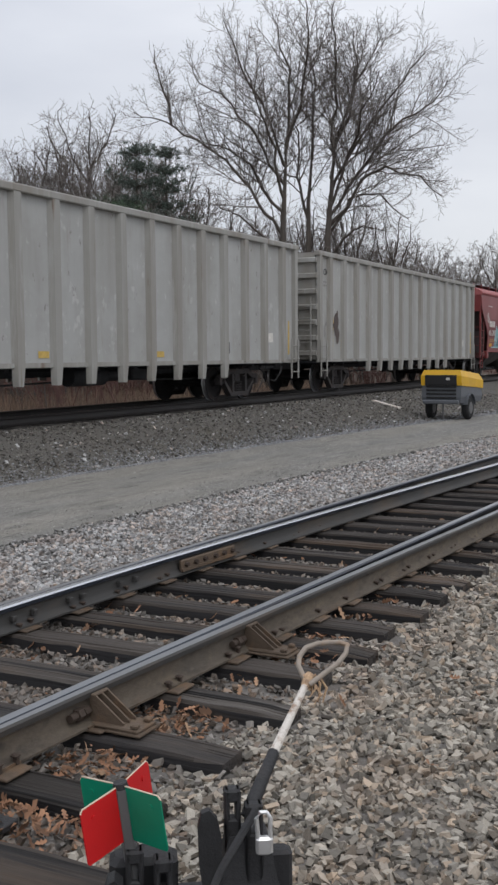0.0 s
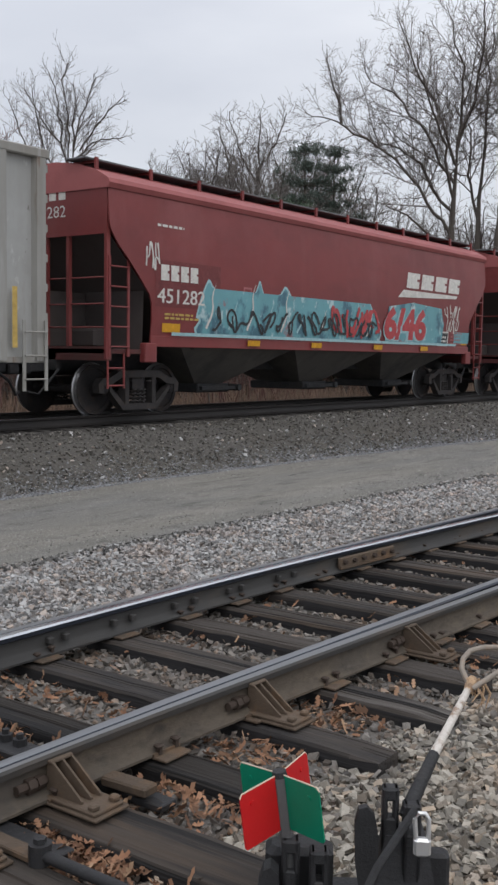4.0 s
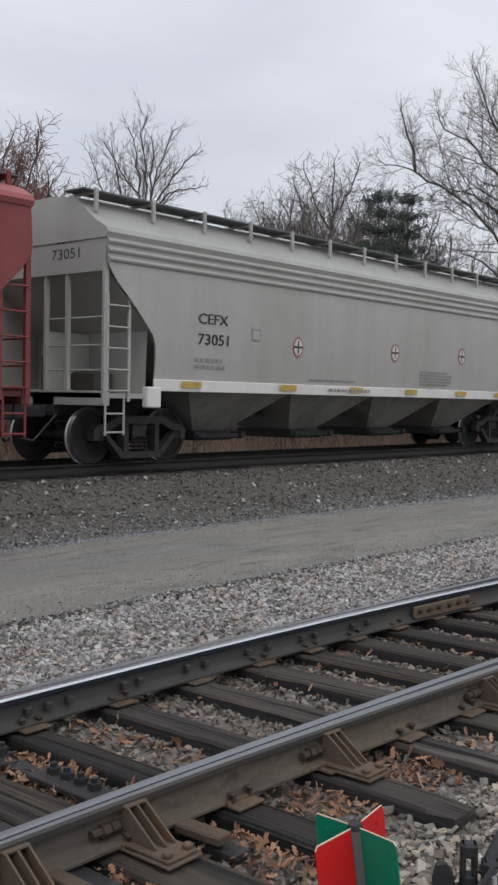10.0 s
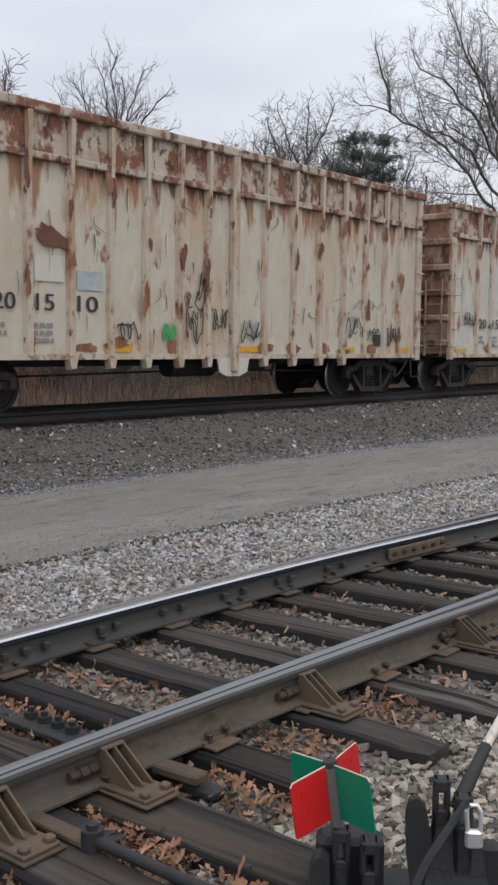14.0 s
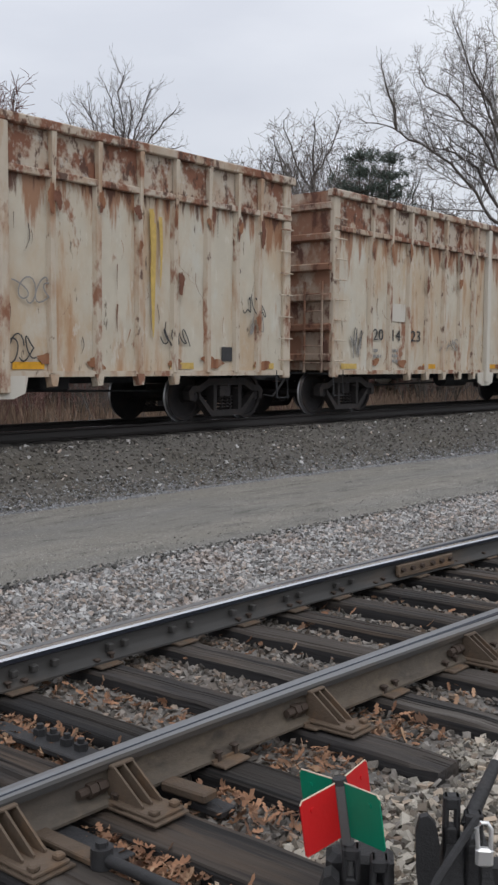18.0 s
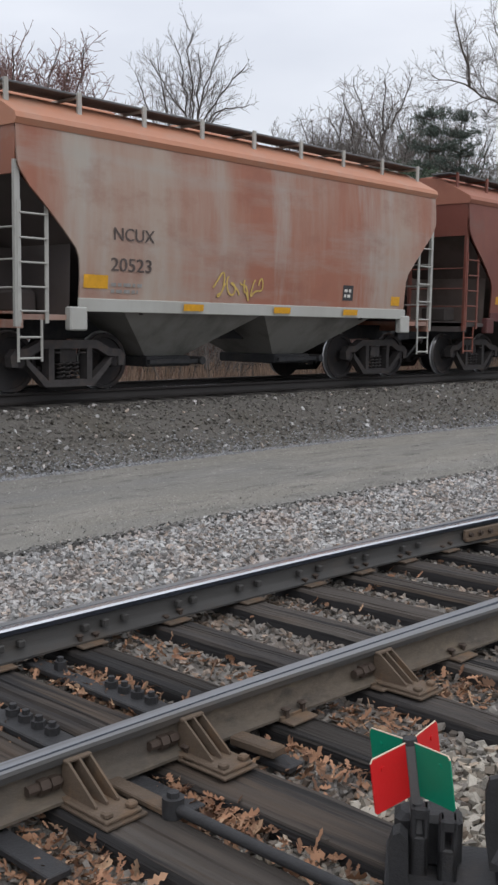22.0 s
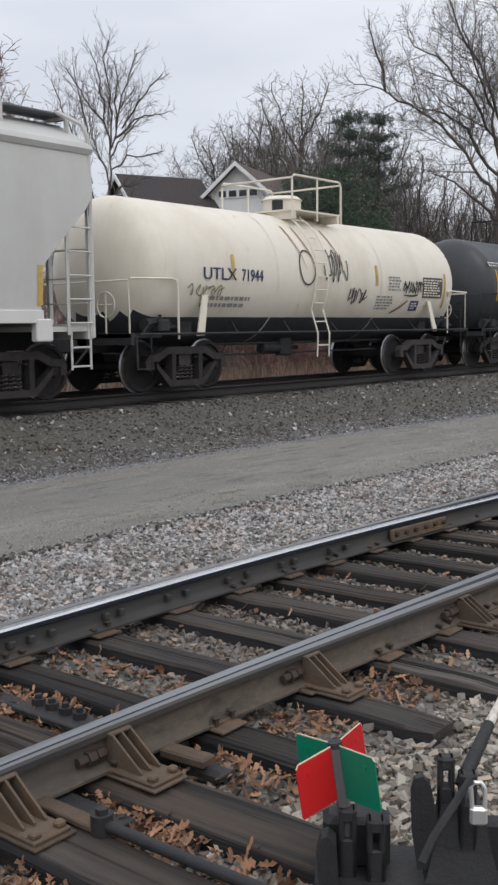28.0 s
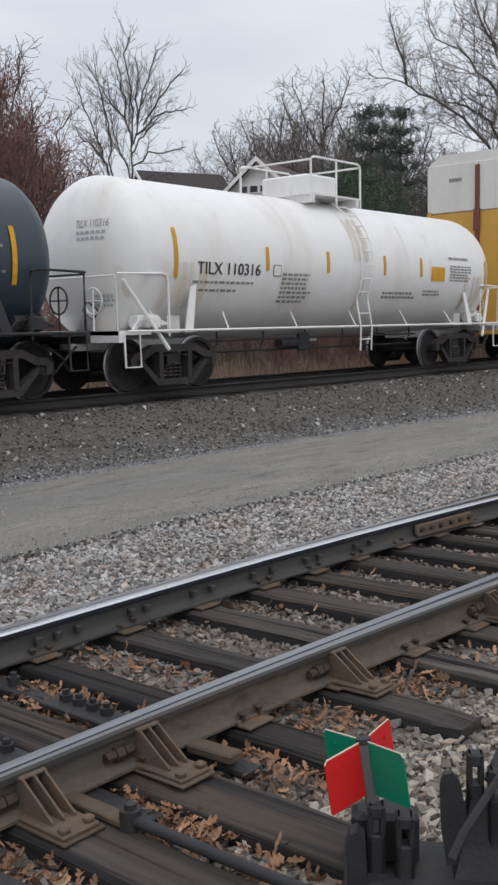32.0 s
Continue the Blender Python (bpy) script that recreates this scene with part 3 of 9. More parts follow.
for i, x in enumerate(TIE_X):
    near_end = 2.22 + trnd.uniform(-0.05, 0.05) + min(0.0, BEND(x) * 0.6)
    far_end = 4.86 + trnd.uniform(-0.04, 0.04) + BEND(x) * 0.6
    if x in HEADBLOCKS:
        near_end = 0.75
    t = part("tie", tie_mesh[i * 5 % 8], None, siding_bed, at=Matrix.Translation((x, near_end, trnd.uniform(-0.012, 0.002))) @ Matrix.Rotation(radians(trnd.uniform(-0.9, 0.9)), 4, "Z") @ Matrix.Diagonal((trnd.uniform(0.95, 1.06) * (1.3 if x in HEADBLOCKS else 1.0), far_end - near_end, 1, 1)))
    if 0.5 < x < 24:
        for yc in ((near_outer(x) + near_inner(x)) / 2, (far_outer(x) + far_inner(x)) / 2):
            p = part("tie_plate", plate_me, None, siding_bed, at=Matrix.Translation((x + trnd.uniform(-0.01, 0.01), yc, 0.0)))
            if x < 15:
                for sx, sy, turn in ((-0.055, -0.09, 0), (0.055, 0.09, 180), (0.06, -0.09, 0)):
                    if trnd.random() < 0.85:
                        part("spike", spike_me, None, siding_bed, at=Matrix.Translation((x + sx, yc + sy, trnd.uniform(0.0, 0.02))) @ Matrix.Rotation(radians(turn + 180), 4, "Z"))

# main line ties
main_bed = thing("tie_row", "row of dark ties under the main line", "ties", kind="structure")
main_tie_mesh = tie_mesh[0].copy()
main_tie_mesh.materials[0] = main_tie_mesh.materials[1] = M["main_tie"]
for k in range(120):
    x = 2.0 + 0.5 * k
    part("tie", main_tie_mesh, None, main_bed, at=Matrix.Translation((x, MAIN_Y - 1.30, MAIN_TOP - 0.185)) @ Matrix.Diagonal((1, 2.6, 1, 1)))


# ---- train: paints ----
DIRT = (0.06, 0.05, 0.042)


def paint(name, base, rough=0.55, stains=(), var=0.08, scale=3.0, **kw):
    return surface(name, base, rough, 0.0, var=var, scale=scale, stains=stains, bump=0.06, bump_scale=25, spec=0.4, offset=19, **kw)


P = {}
P["grey_gondola"] = paint("pale_grey_car_paint", (0.36, 0.362, 0.352), 0.6, (((0.27, 0.262, 0.24), 0.7, 1.2, 0.44, 0.7, UP), ((0.20, 0.155, 0.11), 0.5, 3.2, 0.6, 0.75, UP), ((0.43, 0.435, 0.43), 0.6, 0.6, 0.5, 0.7, (1, 1, 1)), ((0.50, 0.50, 0.49), 0.6, 5.0, 0.60, 0.66, (1, 1, 0.6)), ((0.12, 0.10, 0.085), 0.7, 7.0, 0.65, 0.70, (1, 1, 0.5))))
P["grey_rib"] = paint("dusty_grey_rib_paint", (0.30, 0.295, 0.275), 0.65, (((0.21, 0.185, 0.155), 0.7, 1.6, 0.44, 0.7, UP), ((0.40, 0.40, 0.39), 0.5, 4.0, 0.55, 0.65, UP), ((0.15, 0.085, 0.05), 0.7, 2.8, 0.62, 0.70, UP)))
P["red"] = paint("mineral_red_paint", (0.20, 0.036, 0.035), 0.5, (((0.11, 0.026, 0.027), 0.6, 0.7, 0.42, 0.72, (0.5, 1, 1)), ((0.22, 0.065, 0.058), 0.55, 1.6, 0.5, 0.75, UP), ((0.30, 0.10, 0.10), 0.4, 0.4, 0.5, 0.75, (1, 1, 1))))
P["red_roof"] = paint("faded_red_roof_paint", (0.33, 0.095, 0.093), 0.6, (((0.2, 0.05, 0.05), 0.5, 1.3, 0.5, 0.75, (1, 1, 1)),))
# dark base: the shade inside the hopper ends is put into the colour
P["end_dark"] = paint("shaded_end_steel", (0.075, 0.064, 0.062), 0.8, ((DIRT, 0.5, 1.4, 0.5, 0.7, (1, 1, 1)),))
P["red_dark"] = paint("grimy_red_underframe", (0.10, 0.028, 0.027), 0.7, ((DIRT, 0.6, 1.8, 0.45, 0.7, (1, 1, 1)),))
P["hopper_grey"] = paint("light_grey_hopper_paint", (0.375, 0.375, 0.352), 0.5, (((0.29, 0.28, 0.25), 0.6, 0.9, 0.45, 0.7, UP), ((0.44, 0.437, 0.415), 0.5, 0.5, 0.5, 0.75, (1, 1, 1))))
P["hopper_white"] = paint("off_white_hopper_paint", (0.53, 0.525, 0.50), 0.5, (((0.42, 0.41, 0.375), 0.6, 0.9, 0.45, 0.72, UP), ((0.60, 0.595, 0.57), 0.5, 0.5, 0.5, 0.75, (1, 1, 1))))
P["hopper_patch"] = paint("off_white_patched_hopper_paint", (0.53, 0.53, 0.50), 0.5, (((0.44, 0.42, 0.38), 0.5, 1.2, 0.5, 0.75, UP), ((0.58, 0.58, 0.56), 0.5, 0.5, 0.5, 0.75, (1, 1, 1))))
P["cream"] = paint("cream_hopper_paint", (0.60, 0.50, 0.37), 0.5, (((0.50, 0.41, 0.30), 0.6, 0.9, 0.45, 0.72, UP), ((0.65, 0.56, 0.44), 0.5, 0.5, 0.5, 0.75, (1, 1, 1))))
P["orange_faded"] = paint("faded_orange_grey_paint", (0.30, 0.125, 0.082), 0.65, (((0.36, 0.30, 0.25), 0.85, 0.42, 0.46, 0.66, (1, 1, 0.14)), ((0.37, 0.355, 0.32), 0.8, 0.9, 0.54, 0.72, (1, 1, 0.12)), ((0.33, 0.31, 0.28), 0.7, 0.4, 0.52, 0.7, (0.35, 1, 2.0)), ((0.22, 0.09, 0.062), 0.5, 1.6, 0.52, 0.72, (0.6, 1, 1))))
P["orange_roof"] = paint("faded_orange_roof_paint", (0.42, 0.19, 0.115), 0.6, (((0.35, 0.27, 0.22), 0.5, 1.3, 0.5, 0.75, (1, 1, 1)),))
P["ox_red"] = paint("dark_oxide_red_paint", (0.165, 0.052, 0.037), 0.6, (((0.10, 0.038, 0.030), 0.6, 1.0, 0.45, 0.72, UP), ((0.23, 0.09, 0.06), 0.5, 0.5, 0.5, 0.75, (1, 1, 1)), ((0.13, 0.075, 0.06), 0.5, 2.4, 0.55, 0.7, (0.7, 1, 0.7))))
P["ox_roof"] = paint("dusty_red_roof_paint", (0.29, 0.12, 0.08), 0.7, (((0.2, 0.07, 0.05), 0.5, 1.3, 0.5, 0.75, (1, 1, 1)),))
P["rusty"] = paint("rust_streaked_white_paint", (0.525, 0.52, 0.465), 0.75, (((0.47, 0.375, 0.265), 0.75, 0.7, 0.46, 0.68, (1, 1, 0.5)), ((0.42, 0.44, 0.42), 0.5, 1.6, 0.53, 0.66, (1, 1, 0.5)), ((0.40, 0.23, 0.11), 0.7, 2.4, 0.57, 0.70, (1, 1, 0.16)), ((0.27, 0.11, 0.055), 0.9, 1.5, 0.62, 0.67, (1, 1, 0.5)), ((0.12, 0.085, 0.065), 0.85, 7.5, 0.63, 0.67, (1, 1, 0.22)), ((0.62, 0.60, 0.54), 0.6, 5.0, 0.60, 0.66, (1, 1, 0.35))), var=0.12, runs=(((0.30, 0.135, 0.065), 0.85, 3.95, 1.1, 3.2, (1, 1, 0.14)), ((0.10, 0.042, 0.028), 0.9, 3.95, 0.55, 5.0, (1, 1, 0.2))))
P["rusty_tan"] = paint("rust_stained_tan_paint", (0.52, 0.475, 0.39), 0.78, (((0.46, 0.33, 0.21), 0.8, 0.7, 0.45, 0.66, (1, 1, 0.5)), ((0.55, 0.55, 0.50), 0.7, 1.1, 0.54, 0.68, (1, 1, 0.6)), ((0.38, 0.20, 0.095), 0.75, 2.2, 0.54, 0.67, (1, 1, 0.18)), ((0.24, 0.095, 0.048), 0.9, 1.6, 0.60, 0.65, (1, 1, 0.5)), ((0.11, 0.08, 0.06), 0.85, 7.5, 0.63, 0.67, (1, 1, 0.22)), ((0.60, 0.57, 0.50), 0.6, 5.0, 0.60, 0.66, (1, 1, 0.35))), var=0.14, runs=(((0.28, 0.125, 0.06), 0.85, 3.95, 1.3, 3.0, (1, 1, 0.14)), ((0.10, 0.042, 0.028), 0.9, 3.95, 0.6, 5.0, (1, 1, 0.2))))
P["rusty_top"] = paint("rust_stained_top_paint", (0.47, 0.405, 0.33), 0.8, (((0.36, 0.24, 0.155), 0.8, 1.2, 0.46, 0.66, (1, 1, 0.8)), ((0.20, 0.080, 0.045), 0.95, 2.6, 0.47, 0.55, (1, 1, 0.8)), ((0.085, 0.040, 0.028), 0.9, 4.5, 0.53, 0.59, (1, 1, 0.6)), ((0.56, 0.53, 0.47), 0.6, 6.0, 0.58, 0.66, (1, 1, 0.8))), var=0.2)
P["rusty_end"] = paint("heavily_rusted_end_paint", (0.38, 0.30, 0.235), 0.85, (((0.24, 0.115, 0.07), 0.9, 1.1, 0.44, 0.54, (1, 1, 0.7)), ((0.10, 0.042, 0.030), 0.9, 1.9, 0.52, 0.60, (1, 1, 0.6)), ((0.50, 0.45, 0.38), 0.6, 2.6, 0.57, 0.66, (1, 1, 1))), var=0.2)
P["rusty_rib"] = paint("rust_streaked_rib_paint", (0.50, 0.435, 0.35), 0.78, (((0.36, 0.21, 0.12), 0.8, 2.4, 0.48, 0.64, (1, 1, 0.3)), ((0.22, 0.085, 0.045), 0.9, 2.2, 0.55, 0.63, (1, 1, 0.5)), ((0.09, 0.04, 0.028), 0.9, 5.0, 0.60, 0.66, (1, 1, 0.5))), var=0.15)
P["rusty_pale"] = paint("chalky_white_paint", (0.55, 0.52, 0.46), 0.8, (((0.3, 0.16, 0.08), 0.7, 3.0, 0.55, 0.68, UP),))
P["blue_grey"] = paint("scuffed_blue_grey_paint", (0.255, 0.29, 0.305), 0.7, (((0.21, 0.22, 0.218), 0.8, 1.6, 0.44, 0.66, (1, 1, 0.16)), ((0.40, 0.43, 0.43), 0.75, 1.1, 0.53, 0.66, (1, 1, 0.35)), ((0.30, 0.265, 0.205), 0.7, 2.2, 0.5, 0.68, UP), ((0.15, 0.07, 0.045), 0.9, 3.2, 0.60, 0.66, (1, 1, 0.22)), ((0.08, 0.07, 0.062), 0.85, 6.0, 0.61, 0.66, (1, 1, 0.3))), var=0.14)
P["blue_end"] = paint("rust_stained_blue_grey_end", (0.27, 0.28, 0.28), 0.8, (((0.16, 0.08, 0.05), 0.9, 1.3, 0.48, 0.6, (1, 1, 0.6)), ((0.40, 0.40, 0.38), 0.6, 1.8, 0.55, 0.68, (1, 1, 1))), var=0.2)
P["blue_grey_rib"] = paint("scuffed_blue_grey_rib", (0.285, 0.30, 0.30), 0.72, (((0.24, 0.235, 0.22), 0.7, 2.0, 0.45, 0.68, UP), ((0.20, 0.09, 0.055), 0.8, 2.0, 0.62, 0.70, (1, 1, 0.3))))
P["tank_white"] = paint("clean_white_tank_paint", (0.76, 0.755, 0.74), 0.38, (((0.60, 0.52, 0.43), 0.6, 0.8, 0.54, 0.76, UP), ((0.40, 0.30, 0.22), 0.5, 2.2, 0.62, 0.76, UP), ((0.70, 0.69, 0.67), 0.4, 1.5, 0.5, 0.8, UP)))
P["tank_cream"] = paint("cream_white_tank_paint", (0.72, 0.67, 0.57), 0.45, (((0.55, 0.47, 0.37), 0.6, 0.8, 0.5, 0.75, UP), ((0.30, 0.22, 0.15), 0.5, 3.0, 0.64, 0.75, UP)))
P["tank_black"] = paint("dull_black_tank_paint", (0.040, 0.043, 0.049), 0.40, (((0.055, 0.057, 0.062), 0.6, 0.7, 0.45, 0.72, UP), ((0.085, 0.083, 0.08), 0.35, 2.6, 0.55, 0.75, UP)))
P["tank_black2"] = paint("blue_black_tank_paint", (0.031, 0.046, 0.062), 0.36, (((0.058, 0.068, 0.079), 0.5, 0.7, 0.5, 0.75, UP),))
P["rack_yellow"] = paint("rack_yellow_paint", (0.56, 0.32, 0.06), 0.55, (((0.45, 0.25, 0.06), 0.5, 1.0, 0.5, 0.75, UP),))
P["rack_white"] = paint("rack_white_paint", (0.66, 0.65, 0.62), 0.55, (((0.5, 0.47, 0.42), 0.5, 1.0, 0.5, 0.75, UP),))
for key, col, ro in (("mark_white", (0.62, 0.60, 0.56), 0.6), ("mark_black", (0.035, 0.035, 0.038), 0.6), ("mark_yellow", (0.60, 0.30, 0.012), 0.5), ("mark_dirty_yellow", (0.52, 0.36, 0.10), 0.6), ("mark_grey", (0.25, 0.24, 0.23), 0.6), ("mark_blush", (0.42, 0.31, 0.31), 0.65), ("mark_fade", (0.40, 0.245, 0.25), 0.65), ("mark_faded", (0.085, 0.065, 0.06), 0.7), ("mark_rust", (0.15, 0.06, 0.035), 0.7), ("mark_teal", (0.13, 0.33, 0.37), 0.5), ("mark_cyan", (0.33, 0.52, 0.55), 0.5), ("mark_red", (0.42, 0.055, 0.06), 0.5), ("mark_rose", (0.36, 0.13, 0.135), 0.6), ("mark_purple", (0.105, 0.075, 0.22), 0.5), ("mark_lilac", (0.40, 0.25, 0.45), 0.5), ("mark_magenta", (0.27, 0.035, 0.15), 0.5), ("mark_olive", (0.25, 0.24, 0.155), 0.6), ("mark_sand", (0.47, 0.37, 0.24), 0.6), ("mark_sage", (0.22, 0.25, 0.19), 0.6), ("mark_tan", (0.36, 0.22, 0.13), 0.6), ("mark_blue", (0.02, 0.035, 0.09), 0.5), ("mark_green", (0.03, 0.33, 0.09), 0.5), ("mark_bluegrey", (0.38, 0.42, 0.43), 0.6), ("mark_patch", (0.155, 0.033, 0.033), 0.6)):
    P[key] = paint(key.replace("mark", "stencil"), col, ro, ((tuple(0.6 * c for c in col), 0.55, 4.0, 0.5, 0.7, (1, 1, 1)), (tuple(min(0.9, 1.35 * c + 0.015) for c in col), 0.5, 7.0, 0.52, 0.7, (1, 1, 1))), var=0.18, scale=14)

P["rust_run"] = paint("rust_streak", (0.27, 0.125, 0.065), 0.8, (((0.16, 0.06, 0.03), 0.8, 5.0, 0.48, 0.6, UP), ((0.46, 0.36, 0.26), 0.7, 3.0, 0.55, 0.65, UP)), var=0.2)
P["patch_blue"] = paint("pale_blue_patch_paint", (0.415, 0.462, 0.52), 0.55, (((0.42, 0.46, 0.51), 0.6, 1.0, 0.5, 0.7, UP),))
P["bay_dark"] = paint("dark_discharge_bay", (0.095, 0.088, 0.08), 0.75, (((0.04, 0.039, 0.039), 0.8, 0.9, 0.45, 0.65, (1, 1, 0.6)), ((0.13, 0.12, 0.11), 0.6, 1.4, 0.55, 0.7, UP)))
P["bay_tan"] = paint("grimy_tan_discharge_bay", (0.23, 0.185, 0.14), 0.75, (((0.06, 0.055, 0.05), 0.85, 0.8, 0.45, 0.62, (1, 1, 0.7)), ((0.30, 0.25, 0.19), 0.5, 1.4, 0.55, 0.7, UP)))
P["end_grey"] = paint("grimy_grey_end", (0.255, 0.248, 0.232), 0.7, (((0.10, 0.095, 0.088), 0.7, 1.1, 0.46, 0.68, UP),))
P["blue_top"] = paint("dirty_blue_grey_chord", (0.29, 0.295, 0.285), 0.75, (((0.36, 0.315, 0.25), 0.7, 0.9, 0.46, 0.64, (1, 1, 1)), ((0.17, 0.10, 0.07), 0.85, 2.4, 0.54, 0.61, (1, 1, 0.7)), ((0.07, 0.055, 0.048), 0.85, 4.5, 0.58, 0.63, (1, 1, 0.5)), ((0.42, 0.41, 0.38), 0.6, 3.4, 0.58, 0.68, (1, 1, 1))))


def flame_paint(name):
    """Sprayed flames: a sage field that turns orange upwards, with bright flowing filaments."""
    m = surface(name, (0.23, 0.24, 0.185), 0.6, var=0.12, scale=4, bump=0.05)
    n, l = m.node_tree.nodes, m.node_tree.links
    b = n["Principled BSDF"]
    colour = b.inputs["Base Color"].links[0].from_socket
    tc = n.new("ShaderNodeTexCoord")
    sep = n.new("ShaderNodeSeparateXYZ")
    l.new(tc.outputs["Object"], sep.inputs["Vector"])

    def waves(scale, stretch, twist, lo, hi, seed):
        mp = n.new("ShaderNodeMapping")
        mp.inputs["Scale"].default_value, mp.inputs["Location"].default_value = stretch, (seed, 0, seed * 0.7)
        l.new(tc.outputs["Object"], mp.inputs["Vector"])
        t = n.new("ShaderNodeTexNoise")
        t.inputs["Scale"].default_value, t.inputs["Detail"].default_value, t.inputs["Distortion"].default_value = scale, 1.5, twist
        l.new(mp.outputs["Vector"], t.inputs["Vector"])
        off = n.new("ShaderNodeMath")
        off.operation = "SUBTRACT"
        off.inputs[1].default_value = 0.5
        l.new(t.outputs["Fac"], off.inputs[0])
        ab = n.new("ShaderNodeMath")
        ab.operation = "ABSOLUTE"
        l.new(off.outputs[0], ab.inputs[0])
        r = n.new("ShaderNodeMapRange")
        r.interpolation_type = "SMOOTHSTEP"
        r.inputs["From Min"].default_value, r.inputs["From Max"].default_value = hi, lo
        l.new(ab.outputs[0], r.inputs["Value"])
        return r.outputs["Result"]

    def over(a, fac, c):
        x = n.new("ShaderNodeMix")
        x.data_type = "RGBA"
        l.new(fac, x.inputs["Factor"])
        l.new(a, x.inputs["A"])
        x.inputs["B"].default_value = rgb(c)
        return x.outputs["Result"]

    up = n.new("ShaderNodeMapRange")
    up.inputs["From Min"].default_value, up.inputs["From Max"].default_value, up.inputs["To Max"].default_value = 1.9, 2.95, 0.92
    l.new(sep.outputs["Z"], up.inputs["Value"])
    down = n.new("ShaderNodeMapRange")
    down.inputs["From Min"].default_value, down.inputs["From Max"].default_value, down.inputs["To Max"].default_value = 1.75, 1.33, 0.75
    l.new(sep.outputs["Z"], down.inputs["Value"])
    colour = over(colour, up.outputs["Result"], (0.27, 0.085, 0.05))
    colour = over(colour, down.outputs["Result"], (0.48, 0.44, 0.34))
    colour = over(colour, waves(0.6, (1.2, 1, 0.5), 1.0, 0.0, 0.09, 3.0), (0.32, 0.17, 0.10))
    colour = over(colour, waves(0.75, (1.1, 1, 0.45), 1.3, 0.0, 0.030, 9.0), (0.11, 0.06, 0.05))
    colour = over(colour, waves(0.7, (1.2, 1, 0.42), 1.4, 0.0, 0.030, 17.0), (0.56, 0.46, 0.32))
    colour = over(colour, waves(0.9, (1.0, 1, 0.5), 1.2, 0.0, 0.018, 29.0), (0.62, 0.57, 0.44))
    l.new(colour, b.inputs["Base Color"])
    return m


P["mural_flame"] = flame_paint("sprayed_flame_mural")
P["mural_edge"] = paint("sprayed_orange_edge", (0.25, 0.075, 0.045), 0.6, (((0.15, 0.045, 0.034), 0.8, 1.6, 0.48, 0.62, (1, 1, 0.6)),), var=0.15)
P["mural_teal"] = paint("sprayed_teal_mural", (0.14, 0.34, 0.38), 0.5, (((0.05, 0.12, 0.17), 0.85, 1.9, 0.52, 0.60, (1, 1, 0.7)), ((0.50, 0.62, 0.63), 0.85, 2.3, 0.57, 0.62, (1, 1, 0.7)), ((0.36, 0.06, 0.06), 0.7, 1.2, 0.62, 0.68, (1, 1, 1))), var=0.2)
WHEEL_R = 0.457
WHEELSETS, TRAIN = [], []


# ---- train: trucks ----
def ring_y(r, y, n=28):
    return [(r * math.cos(2 * math.pi * k / n), y, r * math.sin(2 * math.pi * k / n)) for k in range(n)]


def wheelset_data():
    m = Mesh()
    for s in (-1, 1):
        # from the outer face to the inner flange
        prof = [(0.05, 0.80), (0.10, 0.80), (0.12, 0.765), (0.30, 0.745), (0.375, 0.765), (0.385, 0.800), (0.445, 0.802), (0.452, 0.790), (0.457, 0.72), (0.485, 0.705), (0.487, 0.685), (0.38, 0.67), (0.12, 0.69), (0.075, 0.60)]
        m.loft([ring_y(r, s * y) for r, y in prof], True, True)
    m.loft([ring_y(0.075, -0.62, 12), ring_y(0.075, 0.62, 12)])
    for s in (-1, 1):
        m.loft([ring_y(0.095, s * 0.80, 14), ring_y(0.095, s * 1.03, 14), ring_y(0.07, s * 1.05, 14)], False, True)
        for k in range(3):
            a = 2 * math.pi * k / 3
            m.box(0.045 * math.cos(a) - 0.014, 0.045 * math.cos(a) + 0.014, s * 1.05 - 0.012, s * 1.05 + 0.014, 0.045 * math.sin(a) - 0.014, 0.045 * math.sin(a) + 0.014)
    d = m.data("wheelset", [M["wheel"], M["tread"]], 35)
    for p in d.polygons:
        c = p.center
        if 0.70 < abs(c.y) < 0.79 and math.hypot(c.x, c.z) > 0.44:
            p.material_index = 1
    return d


